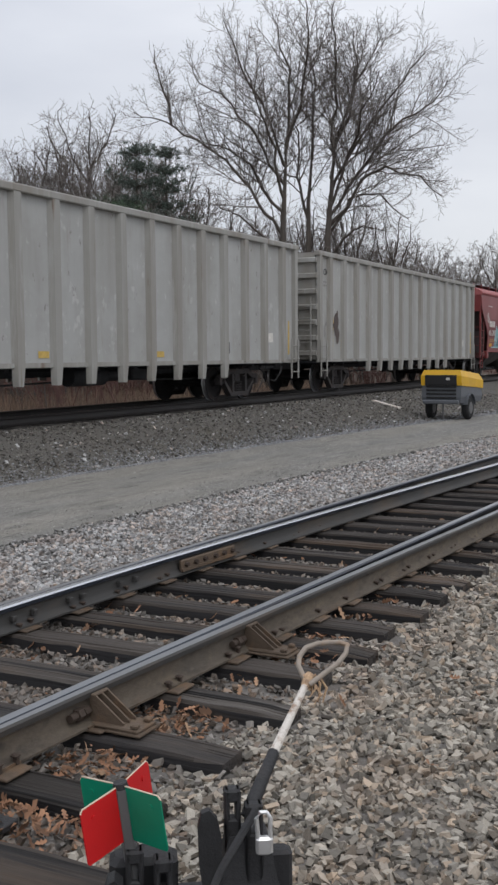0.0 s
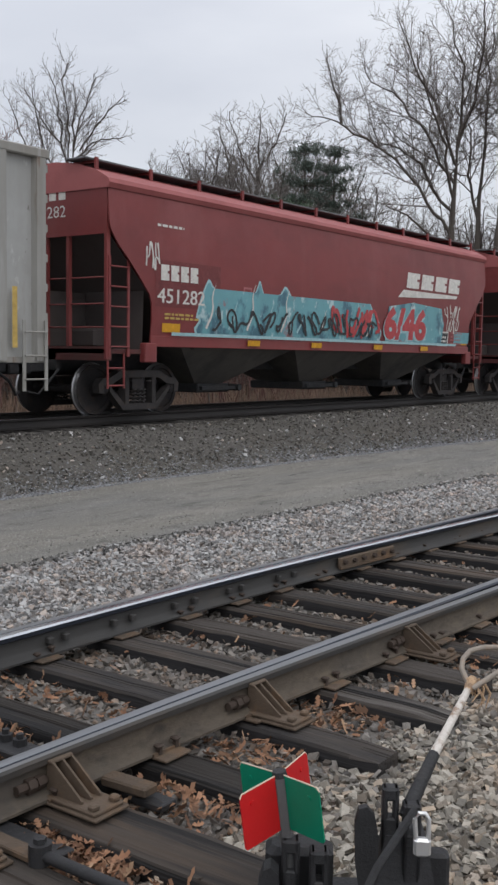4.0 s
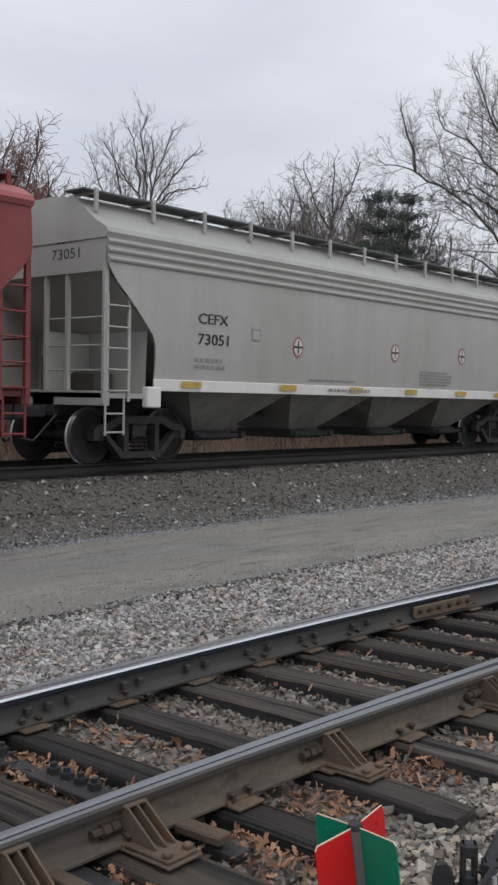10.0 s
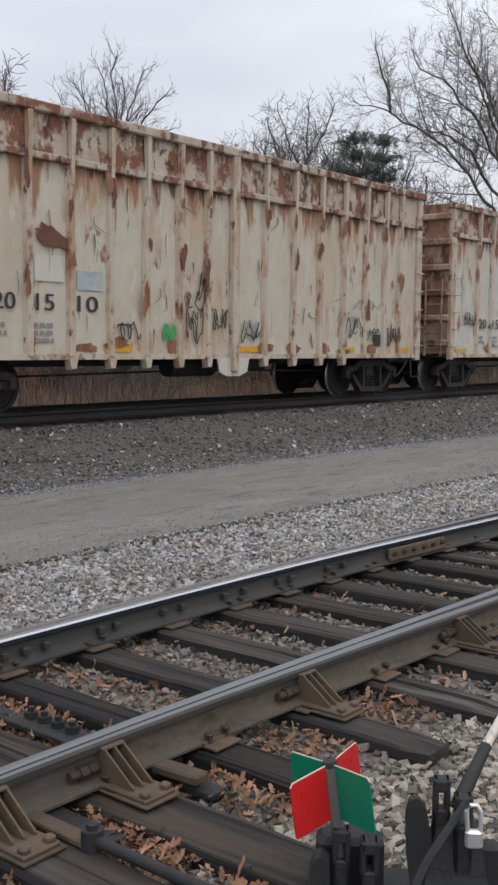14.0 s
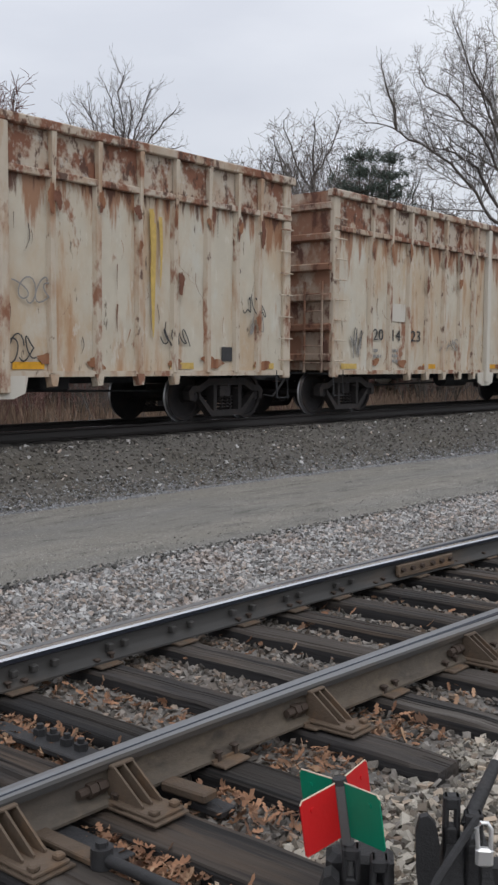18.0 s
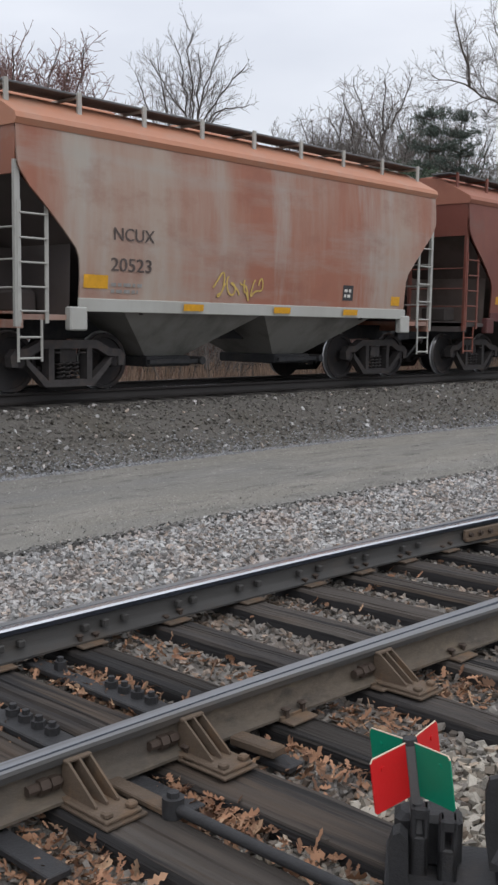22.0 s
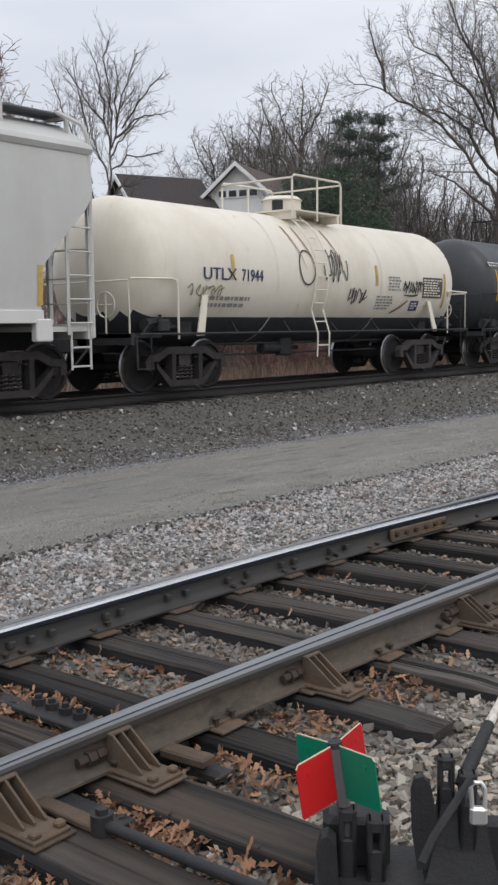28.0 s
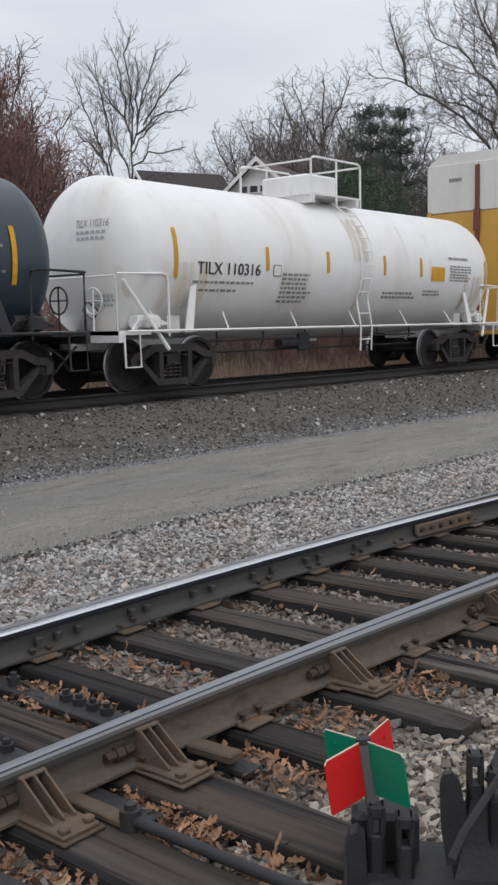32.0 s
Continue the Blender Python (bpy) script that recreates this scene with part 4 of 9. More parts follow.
def side_frame_data():
    m = Mesh()
    hb = 0.889
    top = [(-hb - 0.17, 0.40), (-hb - 0.19, 0.56), (-hb - 0.10, 0.66), (-hb + 0.10, 0.67), (-0.52, 0.80), (0.52, 0.80), (hb - 0.10, 0.67), (hb + 0.10, 0.66), (hb + 0.19, 0.56), (hb + 0.17, 0.40)]
    inner_top = [(-hb - 0.06, 0.40), (-hb - 0.06, 0.54), (-hb + 0.06, 0.55), (-hb + 0.14, 0.55), (-0.50, 0.67), (0.50, 0.67), (hb - 0.14, 0.55), (hb - 0.06, 0.55), (hb + 0.06, 0.54), (hb + 0.06, 0.40)]
    for y in (-0.08,):
        # top member as a strip of quads
        n = len(top)
        v = [(x, y, z) for x, z in top] + [(x, y, z) for x, z in inner_top] + [(x, y + 0.16, z) for x, z in top] + [(x, y + 0.16, z) for x, z in inner_top]
        f = []
        for i in range(n - 1):
            f += [(i, i + 1, n + i + 1, n + i), (2 * n + i, 3 * n + i, 3 * n + i + 1, 2 * n + i + 1), (i, 2 * n + i, 2 * n + i + 1, i + 1), (n + i, n + i + 1, 3 * n + i + 1, 3 * n + i)]
        f += [(0, n, 3 * n, 2 * n), (n - 1, 3 * n - 1, 4 * n - 1, 2 * n - 1)]
        m.add(v, f)
        # bottom tension member and columns
        low = [(-hb + 0.08, 0.54), (-0.42, 0.20), (0.42, 0.20), (hb - 0.08, 0.54), (hb - 0.10, 0.42), (0.46, 0.09), (-0.46, 0.09), (-hb + 0.10, 0.42)]
        k = [(low[0], low[1], low[6], low[7]), (low[1], low[2], low[5], low[6]), (low[2], low[3], low[4], low[5])]
        for quad in k:
            m.prism(list(quad), y, y + 0.16)
        for s in (-1, 1):
            m.box(s * 0.36 - 0.05, s * 0.36 + 0.05, y - 0.01, y + 0.17, 0.19, 0.68)
            m.tube([(s * 0.23, y + 0.02, 0.60), (s * 0.23, y + 0.02, 0.62)], 0.06, 10)
    return m.data("side_frame", M["truck"], 30)


def spring_data():
    m = Mesh()
    for x in (-0.13, 0.0, 0.13):
        pts = [(x + 0.058 * math.cos(a), 0.058 * math.sin(a), 0.20 + 0.26 * a / (2 * math.pi * 4)) for a in np.linspace(0, 2 * math.pi * 4, 33)]
        m.tube(pts, 0.017, 5)
    return m.data("spring", M["truck"], 60)


WHEEL_ME, FRAME_ME, SPRING_ME = wheelset_data(), side_frame_data(), spring_data()
BOLSTER_ME = Mesh().loft([[(x * q, y, z) for x, z in ((-0.17, 0.46), (0.17, 0.46), (0.17, 0.66), (-0.17, 0.66))] for y, q in ((-1.02, 0.9), (-0.5, 1.0), (-0.22, 1.3), (0.22, 1.3), (0.5, 1.0), (1.02, 0.9))], True, True).data("bolster", M["truck"], 30)
BEAM_ME = Mesh().box(-0.04, 0.04, -0.85, 0.85, 0.34, 0.40, 0.01).data("brake_beam", M["truck"])


def truck(car, x):
    t = part("truck", BOLSTER_ME, None, car, "grimy cast-steel truck with coil springs", at=Matrix.Translation((x, 0, 0)))
    for s in (-1, 1):
        w = part("wheelset", WHEEL_ME, None, t, "rusty steel wheels with bright treads", at=pose(s * 0.889, 0, WHEEL_R))
        WHEELSETS.append((w, s * 0.889))
    for y in (-1.0, 1.0):
        part("spring", SPRING_ME, None, t, at=Matrix.Translation((0, y, 0)))
        part("side_frame", FRAME_ME, None, t, at=Matrix.Translation((0, y, 0)))
    for q in (-0.42, 0.42):
        part("brake_beam", BEAM_ME, None, t, at=Matrix.Translation((q, 0, 0)))
    return t


def coupler(car, x, s, mat):
    m = Mesh().box(min(x, x + s * 0.75), max(x, x + s * 0.75), -0.09, 0.09, 0.76, 0.95, 0.02)
    m.box(min(x + s * 0.45, x + s * 0.78), max(x + s * 0.45, x + s * 0.78), -0.17, 0.14, 0.72, 1.0, 0.03)
    part("coupler", m, mat, car)
    hose = Mesh().tube([(x, -0.35, 0.80), (x + s * 0.25, -0.40, 0.62), (x + s * 0.45, -0.33, 0.38), (x + s * 0.62, -0.22, 0.42)], 0.025, 6)
    part("air_hose", hose, M["black_iron"], car, smooth=60)


def ladder(car, x0, x1, y, z0, z1, mat, n=6, r=0.016, label=""):
    """A ladder on a side: two stiles and its rungs, one part."""
    m = Mesh()
    for x in (x0, x1):
        m.box(x - 0.03, x + 0.03, y - 0.012, y + 0.012, z0, z1)
    for k in range(n):
        z = z0 + (z1 - z0) * (k + 0.5) / n
        m.tube([(x0, y - 0.03, z), (x1, y - 0.03, z)], r, 6)
    return part("ladder", m, mat, car, label)


# ---- train: lettering and painted marks (all lie a few millimetres off the side) ----
TEXTS = {}


def text_outline(s, fat=0.0):
    """Letters as a flat mesh: its vertices (x, z) at unit height, and its faces."""
    if (s, fat) not in TEXTS:
        cu = bpy.data.curves.new("lettering", "FONT")
        cu.body, cu.size, cu.resolution_u, cu.offset = s, 1.0, 3, fat
        ob = bpy.data.objects.new("lettering", cu)
        me = bpy.data.meshes.new_from_object(ob)
        v = np.array([p.co[:2] for p in me.vertices])
        v = (v - v.min(0)) / (v.max(0)[1] - v.min(0)[1])
        TEXTS[s, fat] = (v, [tuple(p.vertices) for p in me.polygons])
        bpy.data.objects.remove(ob)
    return TEXTS[s, fat]


class Side:
    """The near side of a car: skin(z) is its distance from the track's centre line."""

    def __init__(self, car, skin):
        self.car, self.skin = car, skin

    def flat(self, name, verts, faces, mat, label="", off=0.008):
        m = Mesh()
        m.add([(q[0], -(self.skin(q[1]) + off + (q[2] if len(q) > 2 else 0.0)), q[1]) for q in verts], faces)
        ob = part(name, m, mat, self.car, label)
        if name in ("small_print", "graffiti_tag", "emblem", "lettering") or name.startswith("graffiti"):
            tagged(ob, kind="stuff")
        return ob

    def rect(self, x0, x1, z0, z1, mat, name="panel_mark", label="", off=0.008, lean=0.0):
        n = max(1, int((z1 - z0) / 0.06))
        v, f = [], []
        for i in range(n + 1):
            z = z0 + (z1 - z0) * i / n
            v += [(x0 + lean * (z - z0), z), (x1 + lean * (z - z0), z)]
        for i in range(n):
            f.append((2 * i, 2 * i + 1, 2 * i + 3, 2 * i + 2))
        return self.flat(name, v, f, mat, label, off)

    def text(self, s, x0, x1, z0, z1, mat, off=0.012, bold=0.05):
        """Lettering between given edges; two coats a little apart make the strokes bold."""
        v, f = text_outline(s)
        w, n, b = v[:, 0].max(), len(v), bold * (z1 - z0)
        pts = [(x0 + p[0] / w * (x1 - x0 - b) + k * b, z0 + p[1] * (z1 - z0), 0.0012 * k) for k in range(2) for p in v]
        return self.flat("lettering", pts, list(f) + [tuple(q + n for q in t) for t in f], mat, off=off)

    def bars(self, x0, x1, z0, z1, n, mat, off=0.01, name="small_print", seed=1):
        """n lines of print too small to read."""
        r = random.Random(seed * 7 + n)
        v, f = [], []
        h = (z1 - z0) / n
        for i in range(n):
            x, z = x0, z1 - (i + 1) * h
            end = x1 - r.uniform(0, 0.25) * (x1 - x0)
            while x < end - 0.02:
                w = min(r.uniform(0.06, 0.16), end - x)
                k = len(v)
                v += [(x, z + h * 0.2), (x + w, z + h * 0.2), (x + w, z + h * 0.75), (x, z + h * 0.75)]
                f.append((k, k + 1, k + 2, k + 3))
                x += w + 0.035
        return self.flat(name, v, f, mat, off=off)

    def blocks(self, n, x0, x1, z0, z1, mat, lean=0.0, name="emblem", gap=0.20, off=0.012):
        """A company mark as a row of plain blocks."""
        v, f = [], []
        w = (x1 - x0) / n
        h = z1 - z0
        for i in range(n):
            a, b = x0 + i * w, x0 + (i + 1 - gap) * w
            c = a + (b - a) * 0.34
            for xa, xb, za, zb in ((a, c, 0, 1), (c, b, 0.62, 1), (c, b, 0, 0.46), (c, b - 0.3 * (b - c), 0.46, 0.62)):
                k = len(v)
                v += [(xa + lean * h * za, z0 + h * za), (xb + lean * h * za, z0 + h * za), (xb + lean * h * zb, z0 + h * zb), (xa + lean * h * zb, z0 + h * zb)]
                f.append((k, k + 1, k + 2, k + 3))
        return self.flat(name, v, f, mat, off=off)

    def stroke(self, pts, w, mat, name="paint_stroke", off=0.014, label="", taper=False):
        """A brush stroke through (x, z) points, smoothed."""
        p = np.array(pts, float)
        for _ in range(2):
            q = [p[0]]
            for a, b in zip(p[:-1], p[1:]):
                q += [0.75 * a + 0.25 * b, 0.25 * a + 0.75 * b]
            p = np.array(q + [p[-1]])
        d = np.gradient(p, axis=0)
        d /= np.linalg.norm(d, axis=1, keepdims=True) + 1e-9
        nrm = np.stack([-d[:, 1], d[:, 0]], 1)
        ww = w * (0.55 + 0.45 * np.sin(np.linspace(0.35, 2.8, len(p))))[:, None] / 2
        if taper:
            ww = ww * np.linspace(1.3, 0.12, len(p))[:, None]
        v = [(a[0], a[1], 0.0008 * j / len(p)) for j, pair in enumerate(zip(p + nrm * ww, p - nrm * ww)) for a in pair]
        f = [(2 * i, 2 * i + 1, 2 * i + 3, 2 * i + 2) for i in range(len(p) - 1)]
        return self.flat(name, v, f, mat, label, off)

    def blot(self, cx, cz, sx, sz, mat, seed, lean=0.0, off=0.02, name="rust_patch"):
        """An irregular patch with a ragged edge."""
        r = random.Random(seed)
        k = 44
        ph = [r.uniform(0, 6.3) for _ in range(4)]
        v = [(cx, cz)]
        for i in range(k):
            a = 2 * math.pi * i / k
            q = 1 + 0.22 * math.sin(2 * a + ph[0]) + 0.18 * math.sin(3 * a + ph[1]) + 0.09 * math.sin(7 * a + ph[2]) + 0.06 * math.sin(11 * a + ph[3])
            v.append((cx + sx * q * math.cos(a) + lean * sz * q * math.sin(a), cz + sz * q * math.sin(a)))
        return self.flat(name, v, [(0, 1 + i, 1 + (i + 1) % k) for i in range(k)], mat, off=off)

    def tag(self, x0, x1, z0, z1, mat, n, w, seed, off=0.014):
        """A scribbled tag: n looping pen strokes, joined into one part."""
        r = random.Random(seed)
        v, f = [], []
        for i in range(n):
            cx = x0 + (x1 - x0) * (i + 0.5) / n
            sx, sz = (x1 - x0) / n * 0.42, (z1 - z0) / 2
            zc = (z0 + z1) / 2
            turns, ph, ph2 = r.uniform(0.8, 1.9), r.uniform(0, 6.3), r.uniform(0, 6.3)
            tall, wide = r.uniform(0.6, 0.95), r.uniform(0.55, 1.0)
            p = []
            for j in range(26):
                t = j / 25
                p.append((cx + sx * (1.5 * t - 0.75) + sx * wide * math.cos(6.28 * turns * t + ph), zc + sz * tall * math.sin(6.28 * turns * 0.9 * t + ph2) + 0.25 * sz * math.sin(15 * t + ph)))
            p = np.array(p)
            d = np.gradient(p, axis=0)
            d /= np.linalg.norm(d, axis=1, keepdims=True) + 1e-9
            nr = np.stack([-d[:, 1], d[:, 0]], 1) * w / 2
            b0 = len(v)
            v += [(a[0], a[1], 0.0012 * i + 0.001 * j / len(p)) for j, pair in enumerate(zip(p + nr, p - nr)) for a in pair]
            f += [(b0 + 2 * j, b0 + 2 * j + 1, b0 + 2 * j + 3, b0 + 2 * j + 2) for j in range(len(p) - 1)]
        return self.flat("graffiti_tag", v, f, mat, off=off)

    def flame(self, tongues, z0, mat, off, grow=0.0, n=110):
        """A sprayed field whose upper edge licks up in tongues, given as (x, top, width)."""
        x0, x1 = tongues[0][0] - 0.5 - grow, tongues[-1][0] + 0.35 + grow
        v, f = [], []
        rows = 7
        for i in range(n + 1):
            x = x0 + (x1 - x0) * i / n
            top = z0 + 0.9 * min(1.0, 2.4 * (x - x0), 2.4 * (x1 - x)) ** 0.7 if x0 < x < x1 else z0
            for tx, tz, tw in tongues:
                q = abs(x - tx - 0.10 * math.sin(3 * tx)) / (tw + grow)
                top = max(top, z0 + (tz + grow - z0) * max(0.0, 1 - q) ** 0.62)
            v += [(x + 0.12 * math.sin(7 * k / rows + 3 * x) * k / rows, z0 + (top - z0) * k / rows) for k in range(rows + 1)]
        m = rows + 1
        for i in range(n):
            f += [(i * m + k, (i + 1) * m + k, (i + 1) * m + k + 1, i * m + k + 1) for k in range(rows)]
        return self.flat("graffiti_field", v, f, mat, off=off)

    def mural(self, x0, x1, z0, z1, n, fills, line, shine, seed, under=None, jag=0.25):
        """A sprayed piece: an underlayer, n swollen letter shapes with outlines and highlights."""
        r = random.Random(seed)

        def blob(cx, cz, sx, sz, power, k=22, wob=0.18):
            ph = [r.uniform(0, 6.3) for _ in range(3)]
            out = []
            for i in range(k):
                a = 2 * math.pi * i / k
                c, s = math.cos(a), math.sin(a)
                q = 1 + wob * math.sin(3 * a + ph[0]) * 0.6 + wob * math.sin(5 * a + ph[1]) * 0.5
                x = cx + sx * q * abs(c) ** power * (1 if c > 0 else -1)
                z = cz + sz * q * abs(s) ** power * (1 if s > 0 else -1)
                out.append((x, min(max(z, z0), z1 + jag)))
            return out

        def fan(name, polys, mat, off):
            v, f = [], []
            for i, p in enumerate(polys):
                k, lift = len(v), 0.00018 * i
                c = (sum(a for a, _ in p) / len(p), sum(b for _, b in p) / len(p))
                v += [(*c, lift)] + [((a + c[0]) / 2, (b + c[1]) / 2, lift) for a, b in p] + [(*q, lift) for q in p]
                m = len(p)
                for h in range(m):
                    j = (h + 1) % m
                    f += [(k, k + 1 + h, k + 1 + j), (k + 1 + h, k + 1 + m + h, k + 1 + m + j, k + 1 + j)]
            self.flat(name, v, f, mat, off=off)

        w = (x1 - x0) / n
        zc, hz = (z0 + z1) / 2, (z1 - z0) / 2
        centres = [(x0 + (i + 0.5) * w, zc + r.uniform(-0.1, 0.12) * hz) for i in range(n)]
        sizes = [(w * r.uniform(0.5, 0.62), hz * r.uniform(0.78, 1.0)) for _ in range(n)]
        if under:
            fan("graffiti_ground", [blob(c[0], c[1] + 0.03, s[0] * 1.35, s[1] * 1.22, 0.8, wob=0.35) for c, s in zip(centres, sizes)], P[under], 0.010)
        shapes = [blob(c[0], c[1], s[0], s[1], 0.75) for c, s in zip(centres, sizes)]
        fan("graffiti_outline", [[(cx + (x - cx) * 1.09, cz + (z - cz) * 1.09) for x, z in b] for b, (cx, cz) in zip(shapes, centres)], P[line], 0.013)
        for j, key in enumerate(fills):
            fan("graffiti_fill", [b for i, b in enumerate(shapes) if i % len(fills) == j], P[key], 0.016 + 0.0013 * j)
        for i, ((cx, cz), (sx, sz)) in enumerate(zip(centres, sizes)):
            pts = [(cx + sx * r.uniform(-0.8, 0.8), cz + sz * q) for q in (-0.8, -0.3, 0.2, 0.55, 0.85)]
            self.stroke(pts, 0.05, P[line], "graffiti_line", 0.020 + 0.0016 * (i % 2))
            self.stroke([(a + r.uniform(-0.15, 0.15), b + 0.05) for a, b in pts[::-1]], 0.035, P[shine], "graffiti_shine", 0.0235 + 0.0016 * (i % 2))


# ---- train: covered hoppers ----
CUT = [(1.25, 1.08), (1.75, 1.08), (2.0, 1.06), (2.15, 1.0), (2.45, 0.72), (2.75, 0.42), (2.95, 0.20), (3.2, 0.02), (3.35, 0.0)]


def hopper_skin(z):
    return 1.52 + 0.085 * max(0.0, 1 - ((z - 2.55) / 1.5) ** 2)


def hopper(label, half, bays, tc, body, roof, under, sill_mat, eave=3.98, ridge=4.42, sill=(1.25, 1.43), ribs=False, group="covered hoppers of the train", posts=None, ends=None, bay=None, walk_z=0.14):
    car = thing("covered_hopper_car", label, "hopper car", group=group)
    posts = posts or body
    zs = [sill[0]] + [z for z, _ in CUT[1:]] + [3.6, eave - 0.12, eave]
    cuts = dict(CUT)
    cut = lambda z: cuts.get(z, CUT[0][1] if z < 2 else 0.0)
    for s, nm in ((-1, "side"), (1, "side")):
        m = Mesh()
        nx = 12
        rings = []
        for z in zs:
            h = half - cut(z)
            rings.append([(-h + 2 * h * i / nx, s * hopper_skin(z), z) for i in range(nx + 1)])
        rings_in = [[(x, s * (abs(y) - 0.03), z) for x, y, z in r] for r in rings]
        n = nx + 1
        m.loft(rings, closed=False)
        m.loft(rings_in, closed=False)
        k = len(zs) * n
        for i in range(len(zs) - 1):
            for j in (0, nx):
                a = i * n + j
                m.f.append((a, a + n, a + n + k, a + k))
        part(nm, m, body, car, smooth=35)
    # roof: eave lip, slope, rounded ridge
    sec = [(-1.56, eave - 0.10), (-1.60, eave - 0.02), (-1.56, eave + 0.06), (-1.30, eave + 0.20), (-0.8, ridge - 0.06), (-0.3, ridge), (0.3, ridge), (0.8, ridge - 0.06), (1.30, eave + 0.20), (1.56, eave + 0.06), (1.60, eave - 0.02), (1.56, eave - 0.10)]
    part("roof", Mesh().extrude_x(sec, -half - 0.02, half + 0.02), roof, car, smooth=30)
    if ribs:
        m = Mesh()
        for z in (eave - 0.16, eave - 0.30, eave - 0.44):
            m.extrude_x([(-hopper_skin(z) - 0.035, z - 0.03), (-hopper_skin(z) - 0.05, z), (-hopper_skin(z) - 0.035, z + 0.03), (-hopper_skin(z) + 0.01, z + 0.05), (-hopper_skin(z) + 0.01, z - 0.05)], -half, half)
        part("side_ribs", m, body, car)
    for s in (-1, 1):
        e = s * half
        # header plate and sloping bulkhead
        m = Mesh()
        head = [(-1.5, 3.12), (1.5, 3.12), (1.55, eave), (1.25, eave + 0.2), (0.6, ridge - 0.03), (-0.6, ridge - 0.03), (-1.25, eave + 0.2), (-1.55, eave)]
        m.extrude_x(head, e - s * 0.05, e)
        part("end_header", m, body, car)
        m = Mesh()
        x0, x1, x2 = e - s * 0.06, e - s * 1.25, e - s * 2.4
        m.loft([[(x0, y, 3.14) for y in (-1.5, 1.5)], [(x1, y, 2.0) for y in (-1.5, 1.5)], [(x2, y, 1.2) for y in (-1.48, 1.48)]], closed=False)
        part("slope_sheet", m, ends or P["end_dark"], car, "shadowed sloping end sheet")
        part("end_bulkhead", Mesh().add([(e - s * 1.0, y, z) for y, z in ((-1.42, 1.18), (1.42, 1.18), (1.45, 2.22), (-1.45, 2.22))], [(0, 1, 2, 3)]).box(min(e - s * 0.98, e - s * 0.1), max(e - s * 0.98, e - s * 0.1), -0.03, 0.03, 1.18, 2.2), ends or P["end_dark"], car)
        # added backing plate, only there to block the view through the far cut
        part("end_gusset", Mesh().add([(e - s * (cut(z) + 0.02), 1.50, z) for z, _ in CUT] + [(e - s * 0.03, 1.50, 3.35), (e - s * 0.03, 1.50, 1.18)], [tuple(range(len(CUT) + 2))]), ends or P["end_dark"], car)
        # end platform, corner posts, grab irons
        m = Mesh().box(min(e, e - s * 1.15), max(e, e - s * 1.15), -1.5, 1.5, 1.10, 1.18)
        m.box(min(e, e - s * 0.12), max(e, e - s * 0.12), -1.52, 1.52, 0.98, 1.22)
        part("end_platform", m, under, car)
        for y in (-1.50, 1.50):
            m = Mesh().box(e - s * 0.03 - 0.045, e - s * 0.03 + 0.045, y - 0.03, y + 0.03, 1.0, 3.3)
            part("corner_post", m, posts, car)
        m = Mesh()
        for y in (-0.55, 0.0):
            m.box(e - s * 0.06 - 0.035, e - s * 0.06 + 0.035, y - 0.035, y + 0.035, 1.1, 3.2)
        part("end_post", m, posts, car)
        ladder(car, e - s * 0.05, e - s * 0.52, -1.53, 1.05, 2.75 if s < 0 else 2.9, posts, 5)
        m = Mesh()
        for z in (0.55, 0.85):
            m.tube([(e - s * 0.05, -1.5, z), (e - s * 0.45, -1.5, z)], 0.018, 6)
        m.tube([(e - s * 0.05, -1.5, 1.1), (e - s * 0.05, -1.5, 0.5)], 0.02, 6).tube([(e - s * 0.45, -1.5, 1.1), (e - s * 0.45, -1.5, 0.5)], 0.02, 6)
        part("sill_step", m, posts, car)
        m = Mesh()
        for z in (1.55, 1.95, 2.4):
            m.tube([(e - s * 0.08, -1.5, z), (e - s * 0.08, 0.0, z)], 0.016, 6)
        part("grab_iron", m, posts, car)
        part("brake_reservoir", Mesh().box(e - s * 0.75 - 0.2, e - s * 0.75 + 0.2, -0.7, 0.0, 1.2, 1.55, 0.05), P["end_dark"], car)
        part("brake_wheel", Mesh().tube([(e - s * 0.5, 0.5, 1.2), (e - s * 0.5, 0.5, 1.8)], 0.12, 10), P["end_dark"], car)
        coupler(car, e, s, M["undercar"])
    hs = half - 1.05
    for y in (-1.585, 1.545):
        part("side_sill", Mesh().box(-hs, hs, y, y + 0.04, sill[0] - 0.02, sill[1], 0.01), sill_mat, car)
    for s in (-1, 1):
        part("jacking_pad", Mesh().box(s * hs - 0.16, s * hs + 0.16, -1.60, -1.45, 0.95, 1.3, 0.02), sill_mat, car)
    part("centre_sill", Mesh().box(-half, half, -0.28, 0.28, 0.80, 1.15), M["undercar"], car)
    span = 2 * (half - 2.0)
    wb = span / bays
    for b in range(bays):
        xc = -span / 2 + wb * (b + 0.5)
        top = [(xc - wb * 0.5, -1.46, 1.27), (xc + wb * 0.5, -1.46, 1.27), (xc + wb * 0.5, 1.46, 1.27), (xc - wb * 0.5, 1.46, 1.27)]
        low = [(xc - 0.45, -0.62, 0.52), (xc + 0.45, -0.62, 0.52), (xc + 0.45, 0.62, 0.52), (xc - 0.45, 0.62, 0.52)]
        part("hopper_bay", Mesh().loft([low, top], True), bay or P["bay_dark"], car, "sloped discharge bay")
